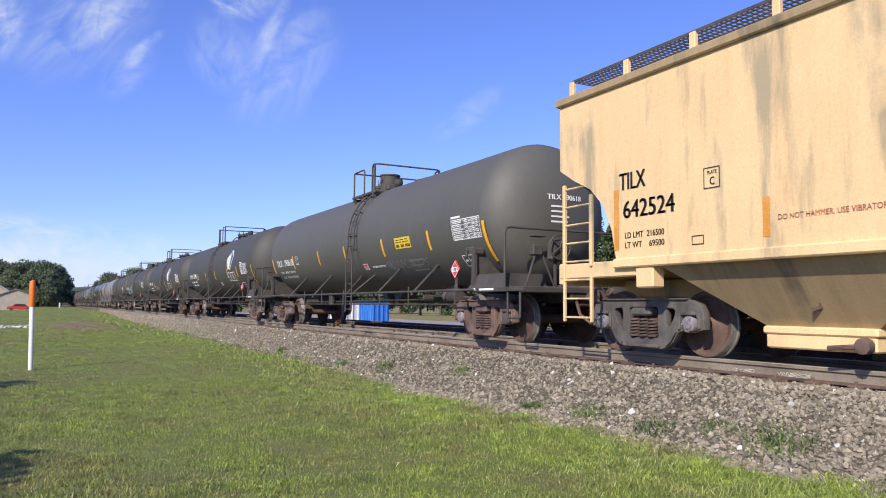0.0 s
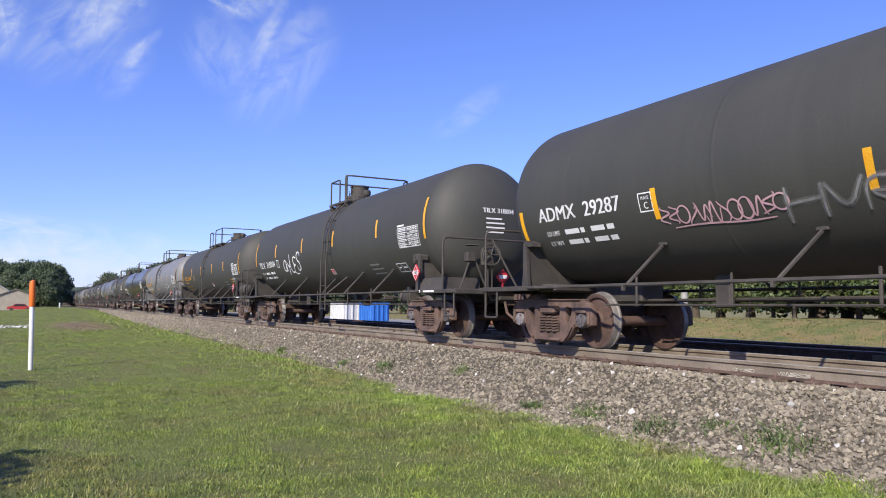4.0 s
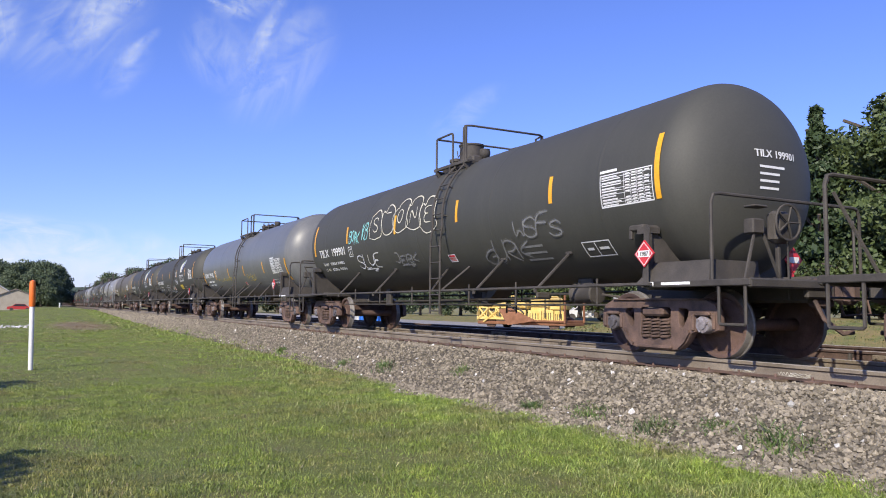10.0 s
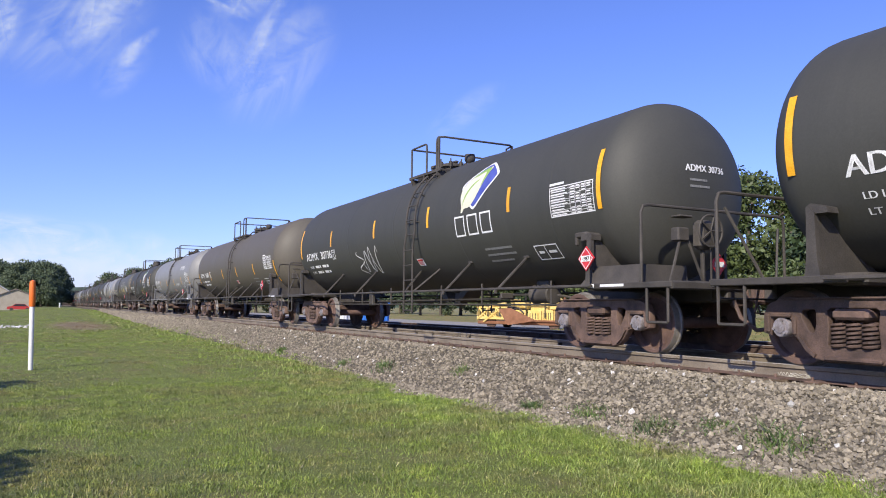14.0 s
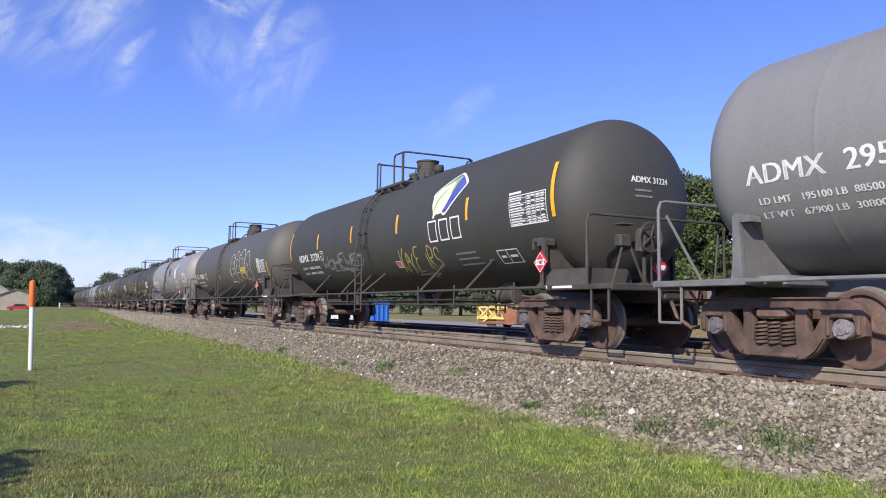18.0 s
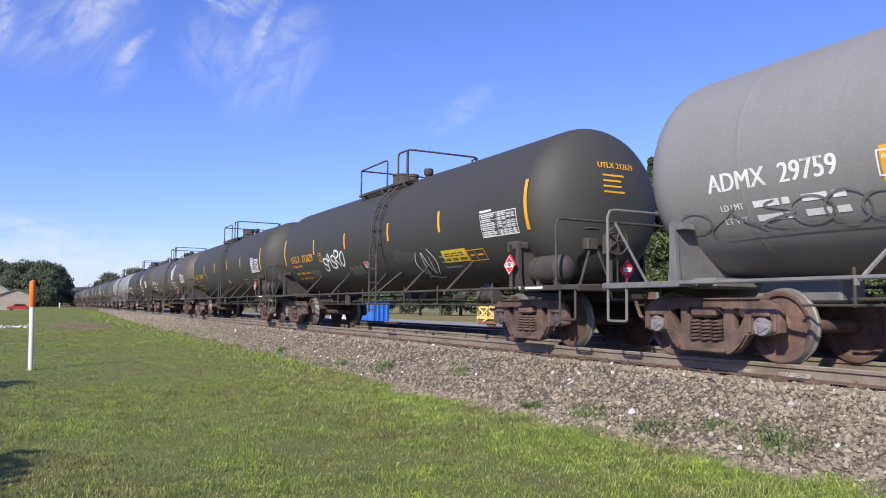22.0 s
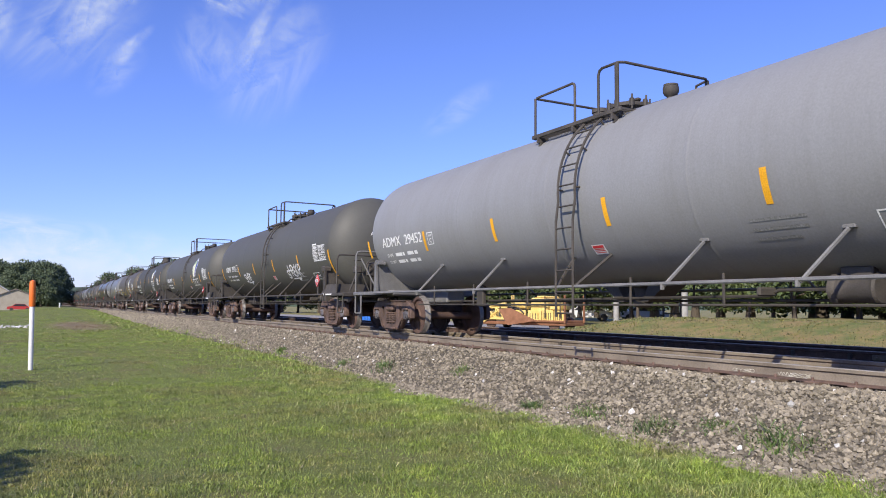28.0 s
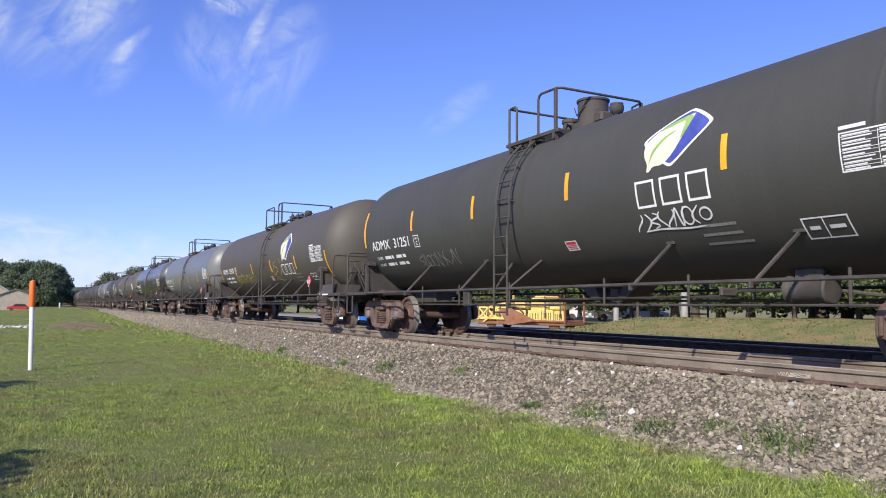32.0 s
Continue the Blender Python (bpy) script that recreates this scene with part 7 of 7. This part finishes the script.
add_car(38.30, "black", "ADMX", "30390", "white", "O", "black tank car with a blue and cream leaf emblem",
        tapes=[(5.11, 2.15, 0.38), (2.49, 2.05, 0.46), (0.12, 2.07, 0.46), (-2.73, 2.05, 0.45), (-4.68, 2.06, 0.44)],
        mark_at=(7.13, 2.13, 2.02),
        emblem=(-2.86, 2.27, 1.27, 0.91),
        bars=(-2.84, 1.77, 1.34, 0.43),
        data=(-5.39, 2.01, 1.12, 0.45),
        test=(-4.78, 1.47, 0.64, 0.30),
        deck=(1.33, 1.09, 0.47, -0.15, 0.68),
        sprays=[("grey", 4.68, 1.58, 1.20, 0.53), ("grey", 2.67, 1.79, 0.98, 0.35)])
add_car(56.96, "black", "ADMX", "29287", "white", "O", "black tank car with a leaf emblem and pink scrawls",
        tapes=[(7.74, 1.71, 0.67), (4.47, 1.92, 0.45), (1.36, 1.91, 0.47), (-0.92, 1.88, 0.49), (-3.98, 1.93, 0.44), (-7.19, 1.57, 0.85)],
        mark_at=(7.24, 2.12, 2.07),
        emblem=(-2.27, 2.25, 1.27, 0.92),
        bars=(-2.21, 1.78, 1.33, 0.38),
        data=(-5.95, 2.10, 1.15, 0.47),
        test=(-6.05, 1.49, 0.61, 0.29),
        deck=(1.20, 0.03, -0.59, -1.10, -0.60),
        sprays=[("pink", 4.42, 1.81, 2.02, 0.27), ("pink", -0.88, 1.68, 1.20, 0.40), ("grey", 2.46, 1.71, 2.34, 0.49), ("grey", -4.05, 1.67, 1.28, 0.54)])
add_car(75.91, "black", "TILX", "318004", "white", "N", "black tank car with a bold white scrawl",
        deck=(0.16, -0.62, -1.10, -1.25, -0.97),
        sprays=[("bold", 4.00, 1.80, 1.90, 0.70)])
add_car(94.09, "black", "UTLX", "211148", "amber", "U", "black tank car with amber stencils", load=("196500 LB  89 150 KG", "66500 LB  30 150 KG"),
        tapes=[(7.55, 2.10, 0.86), (4.34, 2.25, 0.47), (1.60, 2.28, 0.45), (-1.45, 2.26, 0.45), (-4.18, 2.27, 0.47), (-7.34, 2.04, 0.89)],
        mark_at=(6.78, 2.07, 2.05),
        plate=(3.87, 2.02, 0.33, 0.26),
        data=(-5.91, 2.01, 1.17, 0.47),
        test=(-5.13, 1.63, 0.56, 0.29),
        deck=(1.50, 0.77, 0.08, -1.58, 0.48),
        sprays=[("white", -5.64, 1.71, 0.73, 0.22)])
add_car(112.27, "grey", "UTLX", "203809", "amber", "U", "grey tank car with amber stencils and dark runs",
        tapes=[(7.59, 1.93, 0.90), (4.30, 2.16, 0.43), (1.66, 2.13, 0.44), (-1.26, 2.10, 0.46), (-4.10, 2.16, 0.39), (-7.58, 1.96, 0.88)],
        mark_at=(7.00, 2.07, 2.39),
        plate=(3.97, 2.04, 0.33, 0.26),
        data=(-6.05, 2.03, 1.25, 0.49),
        test=(-5.29, 1.66, 0.63, 0.31),
        warn=(1.53, 1.74, 0.31, 0.21),
        deck=(1.36, 1.12, 0.0, -1.55, 0.62),
        sprays=[("patch", 0.15, 2.25, 0.42, 1.15), ("white", 7.01, 1.77, 2.72, 0.23), ("white", 0.56, 2.35, 0.78, 0.42), ("white", -2.15, 1.54, 2.53, 0.67)])
add_car(130.69, "gloss", "ADMX", "30503", "white", "O", "glossy black tank car with a dull dirt line",
        tapes=[(7.91, 1.77, 0.65), (4.73, 1.92, 0.49), (1.76, 1.92, 0.46), (-0.94, 1.94, 0.45), (-3.77, 1.93, 0.45), (-7.24, 1.56, 0.90)],
        mark_at=(7.64, 2.03, 2.19),
        data=(-5.85, 2.06, 1.22, 0.53),
        warn=(-0.67, 1.55, 0.39, 0.21),
        deck=(0.61, -0.11, -0.74, -0.95, -0.53))
add_car(149.46, "black", "TILX", "199901", "white", "N", "black tank car with white and teal scrawls", load=("197800LB  89700KG", "65200LB  29600KG"),
        tapes=[(7.50, 2.17, 0.98), (4.70, 2.41, 0.46), (1.46, 2.38, 0.59), (-1.62, 2.39, 0.49), (-4.88, 2.40, 0.48), (-7.37, 2.18, 0.93)],
        mark_at=(7.12, 2.12, 2.16),
        plate=(4.66, 2.04, 0.30, 0.27),
        data=(-6.16, 2.18, 1.12, 0.50),
        test=(-5.38, 1.50, 0.68, 0.34),
        warn=(-0.88, 1.63, 0.45, 0.18),
        deck=(0.16, -0.62, -1.10, -1.25, -0.97),
        sprays=[("teal", 4.56, 2.38, 1.35, 0.46), ("outline", 3.00, 2.33, 3.69, 0.82), ("white", 4.20, 1.70, 1.44, 0.47), ("grey", 1.84, 1.70, 1.29, 0.33), ("grey", -2.29, 1.53, 1.63, 0.57), ("grey", -3.60, 1.90, 1.46, 0.40)])
add_car(167.84, "slate", "ADMX", "29545", "white", "O", "shiny slate grey tank car with yellow scrawls",
        tapes=[(7.69, 1.61, 0.79), (4.83, 1.91, 0.47), (1.90, 1.91, 0.48), (-1.09, 1.93, 0.46), (-4.29, 1.93, 0.50), (-7.40, 1.52, 0.97)],
        mark_at=(7.41, 2.04, 2.09),
        data=(-5.49, 1.86, 1.34, 0.54),
        test=(-5.00, 1.42, 0.75, 0.37),
        warn=(-0.52, 1.53, 0.30, 0.20),
        deck=(1.20, 0.03, -0.59, -1.10, -0.41),
        sprays=[("yellow", 4.35, 1.81, 3.55, 0.15), ("yellow", -1.47, 1.74, 1.32, 0.28)])
add_car(186.26, "black", "ADMX", "30929", "white", "N", "black tank car with leaf emblem and yellow sticker", load=("198600LB  90100KG", "64400LB  29200KG"),
        tapes=[(7.83, 2.21, 0.95), (4.98, 2.40, 0.50), (1.49, 2.41, 0.46), (-1.45, 2.42, 0.45), (-4.56, 2.41, 0.46)],
        mark_at=(7.20, 2.08, 2.23),
        plate=(4.78, 2.05, 0.41, 0.31),
        emblem=(-2.76, 2.64, 1.25, 0.83),
        bars=(-2.68, 2.10, 1.33, 0.39),
        data=(-5.78, 2.17, 1.07, 0.49),
        sticker=(-2.25, 1.65, 0.90, 0.30),
        warn=(0.39, 1.64, 0.28, 0.19),
        owner=(-3.61, 1.52, 0.84, 0.25),
        deck=(0.56, -0.26, -0.85, -0.97, -0.67),
        sprays=[("white", 3.84, 1.56, 3.66, 0.51), ("white", -0.88, 2.49, 0.71, 0.23), ("white", -0.80, 1.98, 0.86, 0.34), ("grey", -4.58, 1.45, 1.71, 0.38), ("grey", 6.43, 1.43, 1.98, 0.38)])
add_car(204.81, "black", "ADMX", "30736", "white", "N", "black tank car with a leaf emblem",
        tapes=[(7.66, 2.19, 1.00), (4.79, 2.45, 0.47), (1.51, 2.42, 0.50), (-1.56, 2.41, 0.49), (-4.84, 2.41, 0.48), (-7.38, 2.20, 0.96)],
        mark_at=(7.20, 2.09, 2.37),
        emblem=(-2.94, 2.60, 1.35, 1.03),
        bars=(-2.81, 2.10, 1.40, 0.42),
        data=(-6.12, 2.17, 1.14, 0.50),
        test=(-5.32, 1.52, 0.67, 0.35),
        owner=(-3.71, 1.56, 1.01, 0.26),
        deck=(0.23, -0.59, -1.10, -1.26, -0.90),
        sprays=[("white", 2.96, 1.53, 1.41, 0.74)])
add_car(223.33, "brown", "ADMX", "30083", "white", "O", "dark dusty tank car with white stencils")
add_car(241.55, "grey", "ADMX", "29537", "white", "O", "grey tank car with white scrawls", load=("195100 LB  88500 KG", "67900 LB  30800 KG"),
        tapes=[(5.01, 1.97, 0.37), (1.92, 1.92, 0.43), (-1.25, 1.90, 0.45), (-4.23, 1.90, 0.42), (-6.99, 1.57, 0.83)],
        mark_at=(7.46, 2.16, 2.19),
        data=(-5.74, 2.05, 1.13, 0.48),
        test=(-5.92, 1.56, 0.49, 0.22),
        warn=(-0.54, 1.55, 0.38, 0.16),
        deck=(1.22, 0.08, -0.49, -1.08, -0.40),
        sprays=[("white", -1.95, 1.83, 1.52, 0.31), ("white", -4.35, 1.64, 1.13, 0.56), ("white", -4.16, 2.79, 1.48, 0.23)])
add_car(260.29, "black", "ADMX", "31224", "white", "N", "black tank car with a leaf emblem and grey smears", load=("198600LB  90100KG", "64400LB  29200KG"),
        tapes=[(7.67, 2.18, 0.97), (4.81, 2.42, 0.45), (1.95, 2.42, 0.45), (-1.11, 2.41, 0.46), (-4.50, 2.41, 0.48), (-7.40, 2.18, 0.92)],
        mark_at=(6.80, 2.08, 2.05),
        plate=(4.64, 2.06, 0.29, 0.27),
        emblem=(-2.86, 2.61, 1.46, 0.99),
        bars=(-2.77, 2.08, 1.43, 0.47),
        data=(-6.07, 2.13, 1.15, 0.55),
        test=(-5.27, 1.51, 0.71, 0.36),
        owner=(-3.71, 1.54, 0.98, 0.28),
        deck=(1.20, 1.00, 0.10, -0.50, 0.97),
        sprays=[("yellow", -0.88, 1.48, 2.03, 0.75), ("smear", 4.60, 1.75, 3.31, 0.47)])
add_car(278.62, "worn", "TILX", "190592", "white", "O", "black tank car with big white outlined scrawls", load=("198100 LB  89850 KG", "64900 LB  29450 KG"),
        tapes=[(7.73, 1.87, 0.85), (4.64, 1.93, 0.44), (1.51, 1.99, 0.44), (-1.09, 1.99, 0.43), (-3.83, 1.95, 0.43), (-7.35, 1.88, 0.89)],
        mark_at=(7.43, 2.06, 2.08),
        plate=(5.04, 2.00, 0.34, 0.29),
        data=(-5.86, 1.97, 1.17, 0.49),
        sticker=(-3.00, 2.03, 0.76, 0.26),
        deck=(1.48, 1.21, 0.61, 0.00, 0.92),
        warn=None, strip=(-0.86, 1.70, 0.74),
        sprays=[("rust", 4.59, 1.46, 1.20, 0.36), ("outline", -1.27, 1.66, 3.60, 1.30), ("rust", -2.10, 1.54, 1.80, 0.42)])
add_car(297.08, "grey", "ADMX", "29759", "white", "O", "grey tank car with a leaf emblem",
        tapes=[(4.69, 1.98, 0.37), (1.79, 1.94, 0.42), (-1.30, 1.87, 0.49), (-4.48, 1.94, 0.43), (-7.24, 1.60, 0.82)],
        mark_at=(7.00, 2.14, 1.79),
        emblem=(-2.94, 2.34, 1.24, 0.95),
        bars=(-2.82, 1.78, 1.33, 0.40),
        data=(-6.02, 2.02, 1.14, 0.51),
        test=(-6.13, 1.47, 0.44, 0.21),
        deck=(1.07, 0.90, 0.10, -1.22, 0.36),
        sprays=[("grey", 7.57, 1.63, 6.01, 0.39), ("dark", -4.66, 1.44, 0.86, 0.45), ("patch", -0.45, 2.48, 0.88, 0.66)])
add_car(315.56, "black", "UTLX", "212629", "amber", "U", "black tank car with amber stencils and bold scrawl", load=("196600 LB  89 200 KG", "66400 LB  30 100 KG"),
        tapes=[(7.59, 2.04, 0.91), (4.41, 2.24, 0.48), (1.68, 2.28, 0.45), (-1.36, 2.29, 0.47), (-4.08, 2.27, 0.49), (-7.39, 2.04, 0.91)],
        mark_at=(6.92, 2.09, 2.31),
        plate=(4.03, 2.02, 0.33, 0.26),
        data=(-5.81, 2.01, 1.27, 0.46),
        test=(-4.96, 1.61, 0.68, 0.30),
        sticker=(-3.88, 1.63, 1.06, 0.30),
        warn=(0.62, 1.70, 0.34, 0.23),
        deck=(1.59, -0.26, -0.95, -1.57, -0.80),
        sprays=[("bold", 3.78, 1.80, 1.85, 0.62), ("grey", 1.78, 1.55, 0.99, 0.30), ("grey", 5.13, 1.62, 0.76, 0.25), ("patch", -1.24, 1.66, 1.38, 0.44), ("white", -2.48, 1.42, 1.02, 0.65)])
add_car(333.81, "black", "UTLX", "210461", "amber", "U", "black tank car with amber stencils and tape", load=("196900 LB  89 350 KG", "66100 LB  29 950 KG"),
        tapes=[(7.69, 2.04, 0.92), (4.43, 2.28, 0.45), (1.77, 2.27, 0.45), (-1.14, 2.26, 0.45), (-3.78, 2.26, 0.44), (-7.15, 2.04, 0.92)],
        mark_at=(7.19, 2.06, 2.29),
        plate=(4.13, 2.00, 0.39, 0.27),
        data=(-5.58, 2.00, 1.28, 0.52),
        warn=(-0.70, 1.68, 0.36, 0.23),
        deck=(1.77, 0.05, -0.55, -1.18, -0.43))
add_car(352.23, "brown", "ADMX", "29375", "white", "O", "brown-dusted tank car with a leaf emblem",
        tapes=[(7.77, 1.59, 0.83), (4.70, 1.92, 0.46), (1.73, 1.92, 0.45), (-1.06, 1.93, 0.44), (-7.18, 1.54, 0.89)],
        mark_at=(7.32, 2.15, 1.98),
        emblem=(-2.28, 2.26, 1.32, 1.02),
        bars=(-2.29, 1.74, 1.50, 0.45),
        data=(-5.89, 2.02, 1.24, 0.47),
        warn=(-0.54, 1.68, 0.30, 0.17),
        sprays=[("yellow", 6.03, 1.52, 2.60, 0.37)])
add_car(370.69, "black", "TILX", "197058", "white", "O", "black tank car with smeared white scrawls",
        emblem=(-2.70, 2.26, 1.30, 0.95),
        deck=(0.20, -0.60, -1.10, -1.25, -0.94),
        sprays=[("smear", 3.60, 1.40, 2.60, 0.40), ("smear", -1.00, 1.40, 2.60, 0.45), ("white", 0.20, 1.90, 0.60, 1.10)])
add_car(389.39, "pale", "ADMX", "29452", "white", "O", "grey tank car with white stencils",
        tapes=[(8.14, 1.94, 0.44), (4.93, 1.93, 0.43), (2.02, 1.91, 0.45), (-1.21, 1.92, 0.44), (-4.09, 1.92, 0.43)],
        mark_at=(7.27, 2.13, 2.23),
        warn=(-0.59, 1.53, 0.34, 0.20))
add_car(408.08, "faded", "ADMX", "29975", "white", "O", "black tank car with white scrawls", load=("194500 LB  88200 KG", "68500 LB  31050 KG"),
        tapes=[(7.65, 1.57, 0.87), (4.42, 1.92, 0.45), (1.8, 1.92, 0.45), (-1.1, 1.92, 0.45), (-4.2, 1.92, 0.45), (-7.35, 1.57, 0.87)],
        mark_at=(6.81, 2.15, 1.92),
        plate=(4.80, 2.13, 0.29, 0.27),
        sprays=[("bold", 3.70, 1.66, 1.10, 0.50), ("bold", -2.60, 1.65, 1.60, 0.50)])
add_car(426.54, "faded", "ADMX", "30243", "white", "O", "clean black tank car with a leaf emblem",
        tapes=[(4.40, 1.95, 0.41), (1.13, 1.95, 0.45), (-2.06, 1.96, 0.42), (-4.68, 1.93, 0.46), (-7.40, 1.54, 0.89)],
        mark_at=(7.17, 2.14, 2.05),
        emblem=(-2.71, 2.22, 1.43, 1.07),
        bars=(-2.56, 1.76, 1.53, 0.40),
        data=(-5.50, 2.02, 1.16, 0.53),
        test=(-5.95, 1.57, 0.44, 0.27),
        warn=(-0.82, 1.62, 0.32, 0.19),
        deck=(0.70, -0.25, -0.90, -1.30, -0.49))
add_car(444.97, "black", "ADMX", "31251", "white", "N", "black tank car with a leaf emblem and white scrawl",
        tapes=[(7.73, 2.20, 0.91), (4.90, 2.41, 0.46), (2.11, 2.40, 0.46), (-0.94, 2.39, 0.46), (-4.15, 2.39, 0.44)],
        mark_at=(7.33, 2.09, 2.21),
        plate=(4.86, 2.03, 0.33, 0.31),
        emblem=(-2.66, 2.60, 1.25, 0.83),
        bars=(-2.54, 2.09, 1.34, 0.39),
        data=(-5.69, 2.13, 0.90, 0.43),
        test=(-5.01, 1.49, 0.58, 0.34),
        owner=(-3.53, 1.52, 0.81, 0.28),
        deck=(1.46, 1.20, 0.49, -0.10, 0.82),
        sprays=[("white", -2.42, 1.80, 1.38, 0.24), ("grey", 4.89, 1.59, 1.81, 0.34)])
add_car(463.37, "brown", "ADMX", "29378", "white", "O", "brown-dusted tank car with yellow scrawls",
        emblem=(-2.60, 2.26, 1.30, 0.95),
        sprays=[("yellow", 5.00, 1.60, 3.40, 0.45), ("yellow", -1.00, 1.70, 1.50, 0.70)])
add_car(481.79, "slate", "ADMX", "29544", "white", "O", "slate grey tank car with white stencils")

_rest = random.Random(5)
for n in range(27, 63):
    p = _rest.choice(["black", "black", "black", "black", "gloss", "grey", "pale", "slate", "brown"])
    word = {"black": "black", "gloss": "glossy black", "grey": "grey", "pale": "pale grey", "slate": "slate grey", "brown": "brown-dusted"}[p]
    label = word + " tank car with amber reflective tape"
    number = "%05d" % _rest.randrange(29100, 31300)
    place = 481.79 + 18.40 * (n - 26)
    if n < 37:
        st = _rest.choice("ONU")
        add_car(place, p, "ADMX", number, "white", st, label, near=n < 31, emblem=(-2.7, STYLE[st]["emblem"], 1.3, 0.92) if n < 31 and _rest.random() < 0.5 else None)
    else:
        TRAIN.append((far_tank_car(p, label), place))
TRAIN.append((hopper_car(), HOPPER_Y))


def gone(t):
    return SPEED * t + GAIN * t * t / 2


def motions():
    for car, y in TRAIN:
        walk(car, [(t, pose(TRACK_X, y - gone(t), 0)) for t in range(0, 33, 4)])
    for cloud, at, drift in CLOUDS:
        walk(cloud, [(t, Matrix.Translation(Vector(drift) * t / 32.0) @ at) for t in (0, 16, 32)])
    # every wheelset rolls alike: the first of each axle is keyed, the rest share its turning
    first = {}
    for w, k in TURNING:
        if k not in first:
            walk(w, [(i / FPS, pose(0, k * AXLE_Y, WHEEL_R, math.degrees(gone(i / FPS) / WHEEL_R))) for i in range(32 * FPS + 1)])
            first[k] = w.animation_data
        else:
            w.rotation_mode = "QUATERNION"
            own = w.animation_data_create()
            own.action = first[k].action
            own.action_slot = first[k].action_slot


motions()
